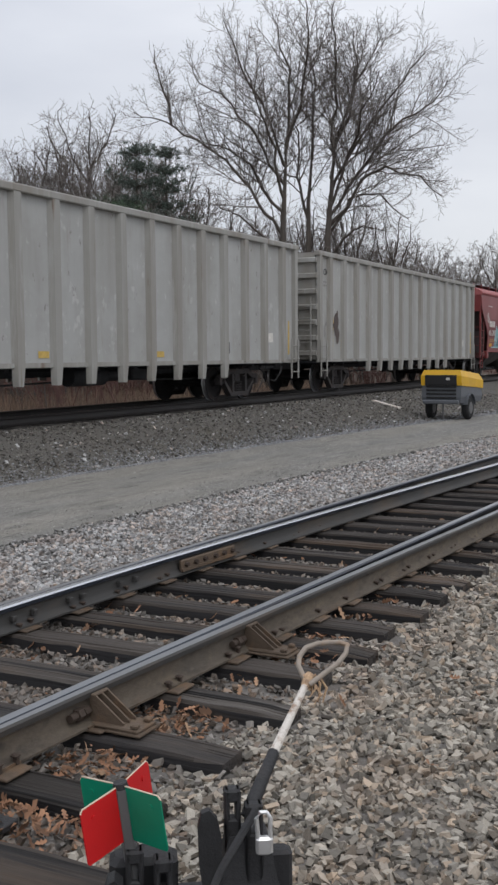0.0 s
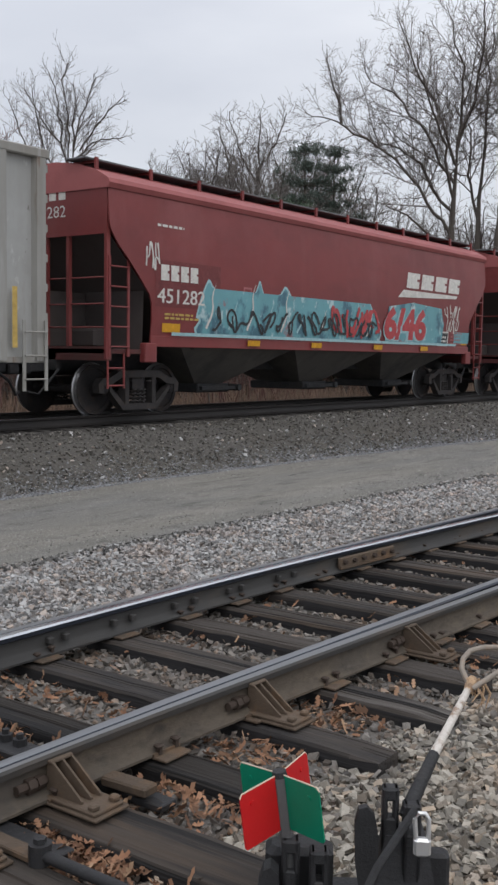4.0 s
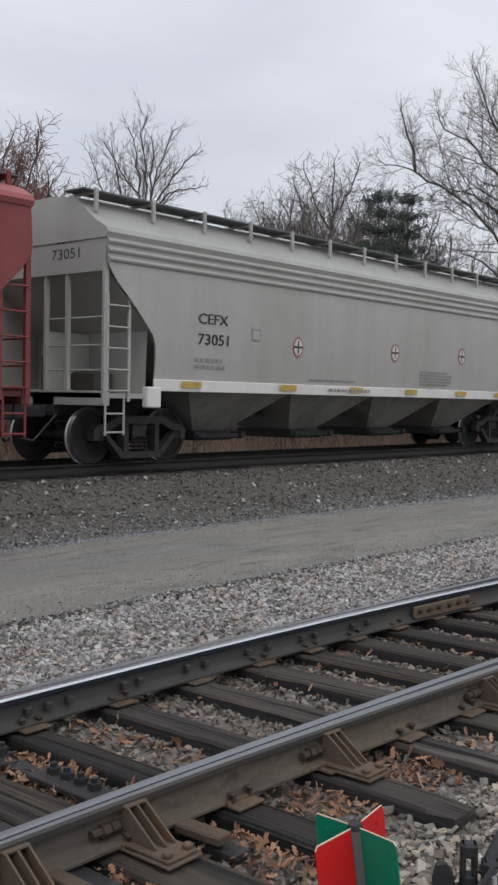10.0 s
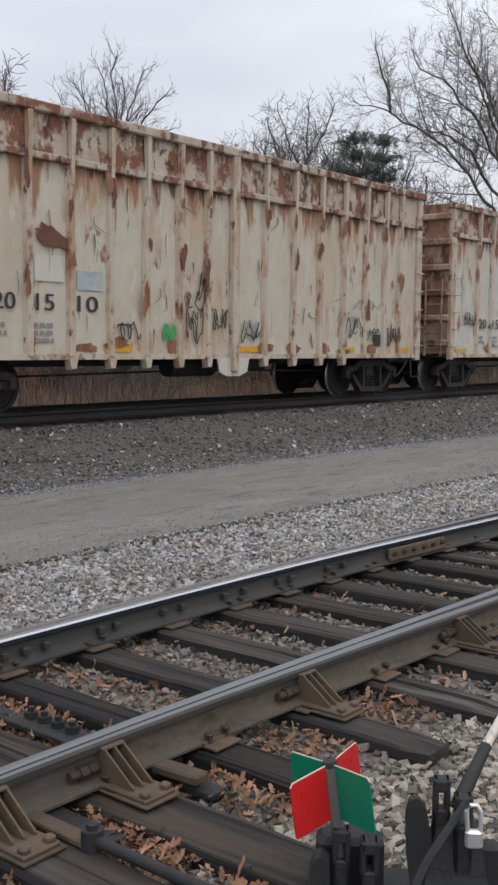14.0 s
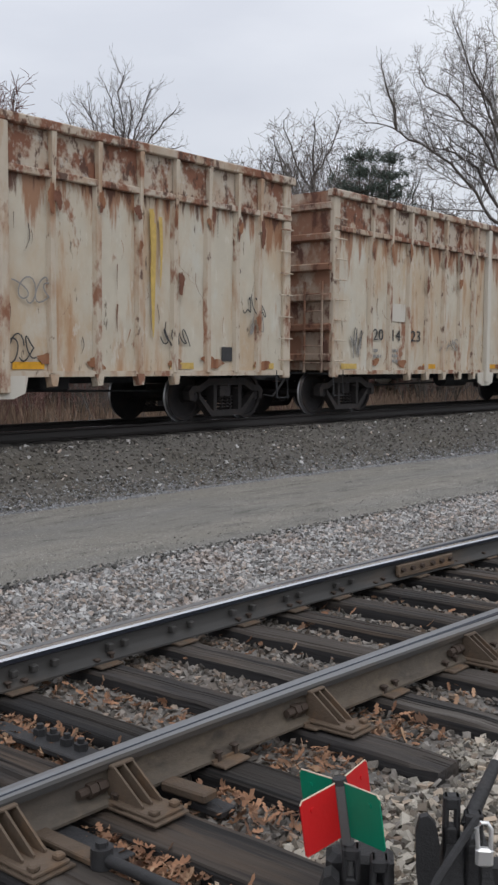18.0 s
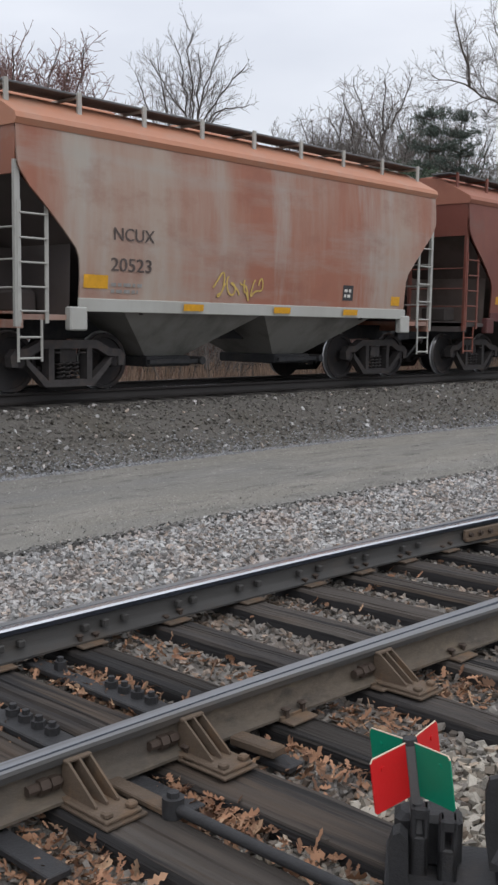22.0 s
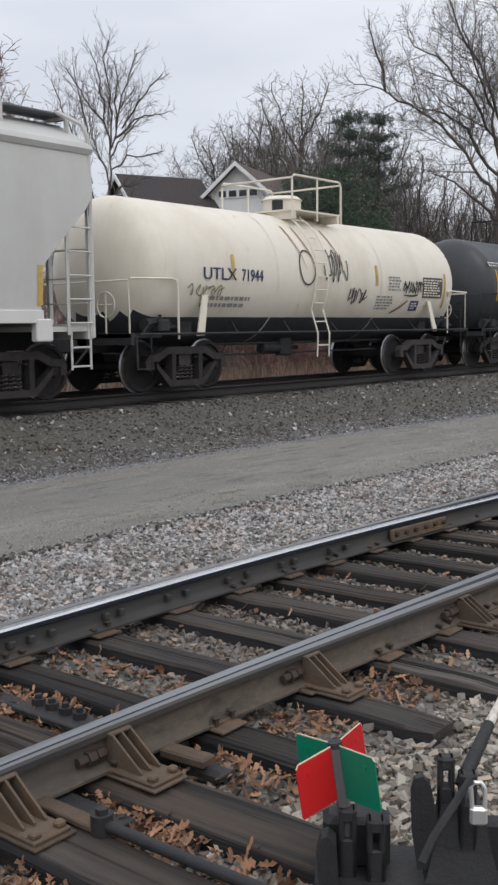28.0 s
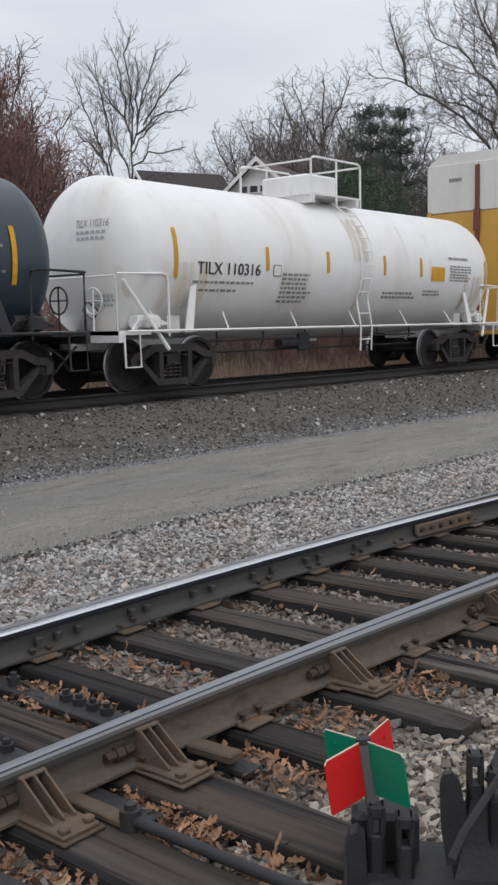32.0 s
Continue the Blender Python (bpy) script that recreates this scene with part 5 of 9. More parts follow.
        part("outlet_gate", Mesh().box(xc - 0.52, xc + 0.52, -0.75, 0.75, 0.34, 0.52, 0.02).box(xc - 0.62, xc + 0.62, -0.95, -0.88, 0.40, 0.47).tube([(xc + 0.55, -1.02, 0.44), (xc + 0.55, -0.7, 0.44)], 0.07, 8), M["undercar"], car)
    # walkway boards on brackets along the roof, with hatches between them
    for y in (-1.02, 0.52) if walk_z > 0.1 else (-1.12, 0.62):
        part("walkway_board", Mesh().box(-half - 0.12, half + 0.12, y, y + 0.50, ridge + walk_z, ridge + walk_z + 0.035, 0.008), M["grating"], car, "grey grated roof walkway")
    n = int(2 * half / 1.3)
    br = Mesh().box(-0.035, 0.035, -1.17, -1.13, ridge - 0.30, ridge + walk_z + 0.05).box(-0.025, 0.025, -1.15, -0.5, ridge + walk_z - 0.04, ridge + walk_z).data("walkway_bracket", posts)
    for i in range(n + 1):
        part("walkway_bracket", br, None, car, at=Matrix.Translation((-half + 0.12 + (2 * half - 0.24) * i / n, 0, 0)))
    nh = max(3, int(2 * half / 3.2))
    for i in range(nh):
        x = -half + 2 * half * (i + 0.5) / nh
        part("roof_hatch", Mesh().box(x - 1.1, x + 1.1, -0.26, 0.26, ridge - 0.02, ridge + 0.12, 0.03), roof, car)
    for s in (-1, 1):
        truck(car, s * tc)
    return car, Side(car, hopper_skin)


# ---- train: gondolas ----
def end_wall(car, e, s, z0, z1, mat, rib_mat, n_ribs, half_w=1.5):
    part("end_wall", Mesh().box(min(e, e - s * 0.05), max(e, e - s * 0.05), -half_w, half_w, z0, z1), mat, car)
    for k in range(n_ribs):
        z = z0 + (z1 - z0) * (k + 0.5) / n_ribs
        m = Mesh().prism([(e - s * 0.0, z - 0.09), (e + s * 0.09, z - 0.055), (e + s * 0.09, z + 0.055), (e, z + 0.09)], -half_w - 0.02, half_w + 0.02)
        part("end_rib", m, rib_mat, car)
    m = Mesh()
    for y in (-1.35, -0.9):
        m.box(e + s * 0.10 - 0.02, e + s * 0.10 + 0.02, y - 0.02, y + 0.02, z0, z0 + 1.9)
    for k in range(5):
        m.tube([(e + s * 0.12, -1.35, z0 + 0.2 + 0.36 * k), (e + s * 0.12, -0.9, z0 + 0.2 + 0.36 * k)], 0.016, 6)
    part("end_ladder", m, rib_mat, car)


def underframe(car, half, tc, mat):
    m = Mesh().box(-half - 0.05, half + 0.05, -0.3, 0.3, 0.72, 1.0)
    for x in np.arange(-half + 1.0, half, 1.4):
        m.box(x - 0.06, x + 0.06, -1.4, 1.4, 0.86, 0.98)
    part("centre_sill", m, mat, car)
    part("brake_cylinder", Mesh().tube([(-0.9, -0.75, 0.72), (0.3, -0.75, 0.72)], 0.2, 12).tube([(0.5, -0.7, 0.74), (1.1, -0.7, 0.74)], 0.12, 10).box(1.3, 1.9, -0.9, -0.5, 0.62, 0.9, 0.03), mat, car, smooth=40)
    part("brake_rod", Mesh().tube([(-tc + 0.4, -0.35, 0.55), (-1.0, -0.6, 0.62), (1.4, -0.6, 0.62), (tc - 0.4, -0.35, 0.55)], 0.022, 6), mat, car)
    for s in (-1, 1):
        truck(car, s * tc)
        coupler(car, s * half, s, mat)


def tall_gondola(label, half, tc):
    """Pale gondola with hat-shaped ribs that run down past the side as legs."""
    car = thing("gondola_car", label, "gondola car", group="pale grey gondolas")
    g, rib = P["grey_gondola"], P["grey_rib"]
    z0, z1 = 0.97, 4.20
    xs = [k * 1.115 for k in range(-7, 8)]
    for s in (-1, 1):
        part("side", Mesh().box(-half, half, s * 1.49 - 0.02, s * 1.49 + 0.02, z0, z1), g, car)
        part("top_chord", Mesh().box(-half - 0.05, half + 0.05, s * 1.53 - 0.09, s * 1.53 + 0.09, z1 - 0.10, z1 + 0.05, 0.02), rib, car)
        part("side_sill", Mesh().box(-half, half, s * 1.51 - 0.05, s * 1.51 + 0.05, z0 - 0.03, z0 + 0.06), rib, car)
        for x in xs + [-half + 0.12, half - 0.12]:
            w0, w1 = (0.17, 0.10) if abs(x) < half - 0.5 else (0.12, 0.09)
            yy = s * 1.51
            v = [(x - w0, yy), (x - w1, s * 1.61), (x + w1, s * 1.61), (x + w0, yy)]
            low = 0.60 if abs(x) < 5.3 else z0
            m = Mesh()
            rings = [[(px, py, z1 - 0.08) for px, py in v], [(px, py, z0) for px, py in v]]
            if low < z0:
                rings.append([(x + (px - x) * 0.72, py * 0.985, low) for px, py in v])
            m.loft(rings, True, True)
            part("rib", m, rib, car)
        end_wall(car, s * half, s, z0, z1, rib, rib, 7)
    part("floor", Mesh().box(-half, half, -1.48, 1.48, 0.92, 1.02), M["undercar"], car)
    for s in (-1, 1):
        ladder(car, s * (half - 0.05), s * (half - 0.5), -1.63, 0.5, 1.6, rib, 3)
    underframe(car, half, tc, M["undercar"])
    return car, Side(car, lambda z: 1.512)


def ribbed_gondola(label, half, tc, skin, rib, top_mat, end_mat, z1=4.68, post=None, group="rusty gondolas"):
    """High-sided gondola with narrow ribs, a band along the top, brackets below and one full-height middle post."""
    car = thing("gondola_car", label, "gondola car", group=group)
    z0, band = 0.90, z1 - 0.76
    xs = [-5.5, -4.7, -3.87, -3.03, -2.21, -1.4, -0.65, 1.0, 1.93, 2.85, 3.7, 4.55, 5.35, 6.0]
    r = random.Random(len(label))
    for s in (-1, 1):
        # side sheet, slightly dented
        m = Mesh()
        nx, nz = 34, 8
        rings = []
        for j in range(nz + 1):
            z = z0 + (band - z0) * j / nz
            rings.append([(-half + 2 * half * i / nx, s * (1.51 + (r.uniform(-0.012, 0.014) if 0 < j < nz and 0 < i < nx else 0)), z) for i in range(nx + 1)])
        m.loft(rings, closed=False)
        part("side", m, skin, car, smooth=60)
        part("side_band", Mesh().box(-half, half, s * 1.51 - 0.02, s * 1.51 + 0.02, band, z1), top_mat, car)
        part("band_rail", Mesh().box(-half, half, s * 1.56 - 0.045, s * 1.56 + 0.045, band - 0.06, band + 0.05, 0.015), top_mat, car)
        part("top_chord", Mesh().box(-half - 0.08, half + 0.08, s * 1.54 - 0.10, s * 1.54 + 0.10, z1 - 0.13, z1 + 0.02, 0.02), top_mat, car)
        part("side_sill", Mesh().box(-half, half, s * 1.52 - 0.04, s * 1.52 + 0.04, z0 - 0.04, z0 + 0.05), rib, car)
        for x in xs:
            low = band - 0.33 if s else band
            m = Mesh()
            v = [(x - 0.085, s * 1.51), (x - 0.05, s * 1.585), (x + 0.05, s * 1.585), (x + 0.085, s * 1.51)]
            m.loft([[(px, py, z0 + 0.02) for px, py in v], [(px, py, band - 0.06) for px, py in v]], True, True)
            part("rib", m, rib, car)
            m = Mesh().loft([[(px, py * 1.006, band - 0.36) for px, py in [(x - 0.04, s * 1.55), (x - 0.03, s * 1.60), (x + 0.03, s * 1.60), (x + 0.04, s * 1.55)]],
                             [(px, py * 1.006, z1 - 0.13) for px, py in [(x - 0.06, s * 1.53), (x - 0.045, s * 1.625), (x + 0.045, s * 1.625), (x + 0.06, s * 1.53)]]], True, True)
            part("top_gusset", m, rib, car)
            if abs(x) < 4.3:
                part("foot_bracket", Mesh().loft([[(x - 0.05, s * 1.46, 0.70), (x + 0.05, s * 1.46, 0.70), (x + 0.05, s * 1.60, 0.72), (x - 0.05, s * 1.60, 0.72)], [(x - 0.09, s * 1.46, 0.90), (x + 0.09, s * 1.46, 0.90), (x + 0.09, s * 1.60, 0.90), (x - 0.09, s * 1.60, 0.90)]], True, True), rib, car)
        part("middle_post", Mesh().box(0.06 - 0.09, 0.06 + 0.09, s * 1.57 - 0.07, s * 1.57 + 0.07, 0.62, z1 - 0.12, 0.02), post or rib, car)
        part("post_foot", Mesh().prism([(-0.40, 0.88), (-0.34, 0.62), (-0.12, 0.54), (0.24, 0.54), (0.46, 0.62), (0.52, 0.88)], s * 1.55 - 0.015, s * 1.55 + 0.015), post or P["rusty_pale"], car)
        for e in (-half + 0.1, half - 0.1):
            part("corner_post", Mesh().box(e - 0.11, e + 0.11, s * 1.52 - 0.06, s * 1.52 + 0.06, z0 - 0.1, z1 - 0.1, 0.02), rib, car)
        end_wall(car, s * half, s, z0, z1, end_mat, end_mat, 6)
        for k in range(8):
            part("grab_iron", Mesh().tube([(s * half + s * 0.02, -1.62, z0 + 0.25 + 0.42 * k), (s * half - s * 0.40, -1.62, z0 + 0.25 + 0.42 * k)], 0.014, 5), rib, car)
        part("sill_step", Mesh().tube([(s * (half - 0.05), -1.55, 0.95), (s * (half - 0.05), -1.57, 0.42), (s * (half - 0.40), -1.57, 0.42), (s * (half - 0.40), -1.55, 0.95)], 0.02, 6), M["undercar"], car)
    part("floor", Mesh().box(-half, half, -1.48, 1.48, 0.86, 0.95), M["undercar"], car)
    underframe(car, half, tc, M["undercar"])
    side = Side(car, lambda z: 1.525)
    return car, side


# ---- train: tank cars ----
def tank_car(label, half, tc, radius, zc, body, frame_mat, platform, lower=None, rail_mat=None, shift=0.0):
    car = thing("tank_car", label, "tank car", group="tank cars of the train")
    rail_mat = rail_mat or frame_mat
    low_mat = frame_mat if lower else rail_mat
    n = 40
    head = 0.62
    xs = [(-half + head * (1 - math.cos(a)), math.sin(a)) for a in np.linspace(0.03, math.pi / 2, 9)]
    prof = xs + [(-x, q) for x, q in reversed(xs)]
    rings = [[(x, radius * q * math.cos(2 * math.pi * j / n), zc + radius * q * math.sin(2 * math.pi * j / n)) for j in range(n)] for x, q in prof]
    shell = Mesh().loft(rings, True, True).data("tank_shell", [body, lower or body], 50)
    if lower:
        for p in shell.polygons:
            if p.center.z < zc - radius * 0.55:
                p.material_index = 1
    part("tank_shell", shell, None, car)
    for x in (-half * 0.33, half * 0.33):
        part("weld_band", Mesh().loft([[(x + d, (radius + 0.006) * math.cos(2 * math.pi * j / n), zc + (radius + 0.006) * math.sin(2 * math.pi * j / n)) for j in range(n)] for d in (-0.02, 0.02)]), body, car, smooth=40)
    for s in (-1, 1):
        e = s * (half + 0.25)
        part("stub_sill", Mesh().box(min(e, s * (tc - 1.2)), max(e, s * (tc - 1.2)), -0.32, 0.32, 0.72, 1.05, 0.02), frame_mat, car)
        part("end_platform", Mesh().box(min(e, e - s * 0.75), max(e, e - s * 0.75), -1.4, 1.4, 0.98, 1.05).box(min(e, e - s * 0.1), max(e, e - s * 0.1), -1.42, 1.42, 0.86, 1.06), frame_mat, car)
        part("saddle", Mesh().prism([(s * tc - 0.16, 1.0), (s * tc + 0.16, 1.0), (s * tc + 0.16, zc - radius * 0.45), (s * tc - 0.16, zc - radius * 0.45)], -1.05, 1.05), frame_mat, car)
        for y in (-1.42, 1.42):
            a, b = s * tc, s * tc - s * 0.22
            part("saddle_brace", Mesh().loft([[(a - 0.10, y - 0.015, 1.0), (a + 0.10, y - 0.015, 1.0), (a + 0.10, y + 0.015, 1.0), (a - 0.10, y + 0.015, 1.0)], [(b - 0.07, y * 0.95 - 0.015, zc - radius * 0.30), (b + 0.07, y * 0.95 - 0.015, zc - radius * 0.30), (b + 0.07, y * 0.95 + 0.015, zc - radius * 0.30), (b - 0.07, y * 0.95 + 0.015, zc - radius * 0.30)]], True, True), rail_mat, car)
        m = Mesh()
        m.tube([(e - s * 0.03, 1.35, 1.05), (e - s * 0.03, 1.35, 1.95), (e - s * 0.03, -1.35, 1.95), (e - s * 0.03, -1.35, 1.05)], 0.02, 6)
        m.tube([(e - s * 0.03, -1.38, 1.98), (e - s * 1.02, -1.42, 2.0), (e - s * 1.12, -1.43, 1.97), (e - s * 1.15, -1.44, 1.86), (e - s * 1.15, -1.44, 0.95)], 0.022, 6)
        part("end_rail", m, rail_mat, car, smooth=50)
        part("sill_step", Mesh().tube([(e - s * 0.1, -1.44, 1.0), (e - s * 0.1, -1.46, 0.45), (e - s * 0.45, -1.46, 0.45), (e - s * 0.45, -1.44, 1.0)], 0.02, 6), low_mat, car)
        g = e - s * 0.95
        gear = part("brake_gear", Mesh().tube([(g - 0.30, -1.08, 1.20), (g + 0.18, -1.08, 1.20)], 0.12, 12).tube([(g + 0.18, -1.08, 1.20), (g + 0.24, -1.08, 1.20)], [0.15, 0.10], 12).box(g - 0.14, g + 0.14, -1.32, -1.12, 1.07, 1.30, 0.03), low_mat if s < 0 else frame_mat, car, smooth=40)
        pipes = Mesh()
        for k in range(4):
            pipes.tube([(g - 0.5 + 0.1 * k, -1.25 + 0.06 * k, 1.06), (g - 0.36 + 0.1 * k, -1.27, 1.22 + 0.05 * k), (g + 0.02, -1.24 + 0.04 * k, 1.28 + 0.03 * k), (g + 0.34 - 0.05 * k, -1.28, 1.14)], 0.018, 5)
        part("brake_pipe", pipes, low_mat, gear, smooth=60)
        part("hand_wheel", Mesh().tube([(e - s * 0.06, -0.75 + 0.22 * math.cos(a), 1.55 + 0.22 * math.sin(a)) for a in np.linspace(0, 2 * math.pi, 15)], 0.016, 5).tube([(e - s * 0.06, -0.97, 1.55), (e - s * 0.06, -0.53, 1.55)], 0.012, 5).tube([(e - s * 0.06, -0.75, 1.05), (e - s * 0.06, -0.75, 1.77)], 0.016, 5), rail_mat, gear, smooth=60)
        if platform == "white":
            part("slant_brace", Mesh().tube([(e - s * 0.30, -1.22, 1.90), (e - s * 1.10, -1.47, 0.72)], 0.035, 6), rail_mat, car)
        coupler(car, e, s, M["undercar"])
        truck(car, s * tc)
    for y in (-1.47, 1.47):
        m = Mesh().tube([(-half - 0.1, y, 1.04), (half + 0.1, y, 1.04)], 0.025, 6)
        for x in np.linspace(-tc + 1.0, tc - 1.0, 5):
            m.tube([(x, y, 1.04), (x + 0.28, y * 0.72, zc - radius * 0.62)], 0.018, 5)
        part("side_rail", m, low_mat, car)
    # brake rigging slung below the tank
    for y, z in ((-0.62, 0.82), (-0.50, 0.60)):
        part("brake_rod", Mesh().tube([(-tc + 1.3, y, z), (tc - 1.3, y, z)], 0.022, 6), M["undercar"], car)
    for x in np.linspace(-tc + 1.6, tc - 1.6, 6):
        part("rod_hanger", Mesh().tube([(x, -0.62, zc - radius + 0.25), (x + 0.05, -0.60, 0.80), (x, -0.50, 0.58)], 0.016, 5), M["undercar"], car)
    part("brake_lever", Mesh().box(-0.95, -0.55, -0.66, -0.58, 0.56, 0.92, 0.02).tube([(-1.5, -0.55, 0.72), (-0.9, -0.55, 0.72)], 0.11, 12), M["undercar"], car)
    # ladder at the middle, platform, dome and rails
    z_top = zc + radius
    lad = Mesh()
    path = [(-1.50, 0.52), (-1.52, 1.0)] + [(-(radius + 0.12) * math.cos(a), zc + (radius + 0.12) * math.sin(a)) for a in np.linspace(-0.45, 1.05, 9)]
    lx = {"white": 0.10, "cream": 0.10, "hoop": 0.10}[platform] + shift
    for x in (lx, lx + 0.42):
        lad.tube([(x, y, z) for y, z in path], 0.018, 5)
    for (ya, za), (yb, zb) in zip(path[:-1], path[1:]):
        lad.tube([(lx, (ya + yb) / 2, (za + zb) / 2), (lx + 0.42, (ya + yb) / 2, (za + zb) / 2)], 0.014, 5)
    part("ladder", lad, rail_mat, car)
    pm = rail_mat
    px0, px1, pw, rise = {"white": (-0.85, 0.95, 0.95, 0.78), "cream": (-0.9, 0.9, 0.95, 0.75), "hoop": (-1.25 + shift, 0.75 + shift, 0.95, 0.82)}[platform]
    for y in np.arange(-pw, pw - 0.1, 0.19):
        part("platform_board", Mesh().box(px0, px1, y, y + 0.17, z_top + 0.02, z_top + 0.055), pm, car)
    for x in (px0 + 0.1, px1 - 0.1):
        part("platform_bearer", Mesh().box(x - 0.04, x + 0.04, -pw, pw, z_top - 0.14, z_top + 0.02), pm, car)
    dx = (px0 + px1) / 2
    dome = part("dome", Mesh().tube([(dx, 0, z_top - 0.1), (dx, 0, z_top + 0.36)], 0.42, 20), body, car, smooth=40)
    part("dome_lid", Mesh().tube([(dx, 0, z_top + 0.36), (dx, 0, z_top + 0.44)], [0.46, 0.36], 20), body, dome, smooth=40)
    part("valve", Mesh().tube([(dx - 0.55, -0.3, z_top), (dx - 0.55, -0.3, z_top + 0.3)], 0.12, 12), frame_mat, car, smooth=40)
    if platform == "white":
        part("valve_housing", Mesh().box(dx - 0.6, dx + 0.5, -0.62, 0.62, z_top + 0.06, z_top + 0.50, 0.04), body, car)
    # handrails with rounded corners; the near one is open at the ladder
    for y in (-pw, pw):
        bar = part("platform_rail", Mesh().tube([(px0, y, z_top - 0.15), (px0, y, z_top + rise - 0.10), (px0 + 0.03, y, z_top + rise - 0.03), (px0 + 0.10, y, z_top + rise), (px1 - 0.10, y, z_top + rise), (px1 - 0.03, y, z_top + rise - 0.03), (px1, y, z_top + rise - 0.10), (px1, y, z_top - 0.15)], 0.024, 7), pm, car, smooth=60)
        part("rail_post", Mesh().tube([(dx, y, z_top - 0.15), (dx, y, z_top + rise)], 0.024, 6), pm, bar)
    for x in (px0, px1):
        part("platform_rail", Mesh().tube([(x, -pw, z_top + rise * 0.92), (x, pw, z_top + rise * 0.92)], 0.022, 6), pm, car)
    part("bottom_outlet", Mesh().tube([(0, 0, zc - radius - 0.25), (0, 0, zc - radius + 0.1)], 0.16, 12).box(-0.5, 0.5, -0.05, 0.05, zc - radius - 0.12, zc - radius - 0.04), frame_mat, car)
    return car, Side(car, lambda z: math.sqrt(max(0.05, radius ** 2 - (z - zc) ** 2)))


def head_marks(car, half, radius, zc, verts, faces, mat, name="lettering", off=0.01, head=0.62):
    """Flat marks (across, height) laid on the domed end of a tank."""
    pts = []
    for u, z in verts:
        q = min(0.98, math.hypot(u, z - zc) / radius)
        pts.append((-half + head * (1 - math.sqrt(1 - q * q)) - off, -u, z))
    part(name, Mesh().add(pts, faces), mat, car)


def end_marks(car, half, lines, mat, z=3.62):
    """Small stencilled lines on the header at the leading end."""
    for k, line in enumerate(lines):
        v, f = text_outline(line)
        w = v[:, 0].max()
        wide = 0.14 * len(line)
        part("lettering", Mesh().add([(-half - 0.006, -0.55 - p[0] / w * wide + wide / 2, z - 0.26 * k + 0.17 * p[1]) for p in v], f), mat, car)


def tall_posts(car, half, top, mat):
    """Corner posts that run up past the roof and lean in to the walkway."""
    for s in (-1, 1):
        e = s * (half - 0.02)
        part("corner_post", Mesh().tube([(e, -1.53, 1.0), (e, -1.53, top - 0.42), (e - s * 0.04, -1.45, top - 0.18), (e - s * 0.25, -1.12, top + 0.02)], 0.042, 6), mat, car, smooth=40)


def tank_stripes(side, xs, z0, z1, w=0.09, mat="mark_yellow"):
    for x in xs:
        side.rect(x - w / 2, x + w / 2, z0, z1, P[mat], "reflective_stripe", off=0.012)


def sill_tabs(side, xs, z, w=0.42, h=0.11, mat="mark_yellow", off=0.075):
    for x in xs:
        side.rect(x - w / 2, x + w / 2, z, z + h, P[mat], "reflective_tab", off=off)


# ---- train: the cars in order, with the place of each car's middle along the train ----
def couple(car, u):
    TRAIN.append((car, u))
    car.matrix_basis = pose(u, MAIN_Y, MAIN_TOP)


W, K, Y = P["mark_white"], P["mark_black"], P["mark_yellow"]

for u, seed in ((18.06, 1), (37.05, 2)):
    car, side = tall_gondola("pale grey high-sided gondola with vertical ribs, dusty and scuffed", 8.72, 6.10)
    for x in (-6.8, -1.0, 1.27, 5.7) if seed == 2 else (-4.6, -2.6, 1.5, 3.4):
        side.rect(x - 0.06 if seed == 2 else x - 0.16, x + 0.05 if seed == 2 else x + 0.16, 1.22 if seed == 2 else 1.12, 1.68 if seed == 2 else 1.25, P["mark_dirty_yellow"], "reflective_tab")
    side.rect(8.0, 8.1, 1.17, 2.1, P["mark_dirty_yellow"], "reflective_tab", off=0.105)
    side.rect(4.36, 4.76, 1.2, 1.48, K, "data_panel")
    side.bars(4.40, 4.72, 1.23, 1.45, 3, W, off=0.012)
    side.text("CIGX", -8.25, -7.62, 3.56, 3.74, K)
    side.bars(-8.25, -7.7, 3.2, 3.4, 2, P["mark_grey"])
    side.tag(-8.2, -7.5, 1.6, 2.2, P["mark_grey"], 2, 0.03, 5 + seed)
    side.rect(6.9, 7.25, 1.5, 1.75, W, "paper_notice")
    side.tag(2.3, 2.5, 3.1, 3.5, P["mark_grey"], 1, 0.03, 9)
    if seed == 2:
        side.blot(-7.22, 2.02, 0.24, 0.40, P["mark_faded"], 5, off=0.012, name="paint_smudge")
        side.blot(-7.55, 1.85, 0.10, 0.42, P["mark_dirty_yellow"], 6, off=0.010, name="paint_smudge")
    couple(car, u)

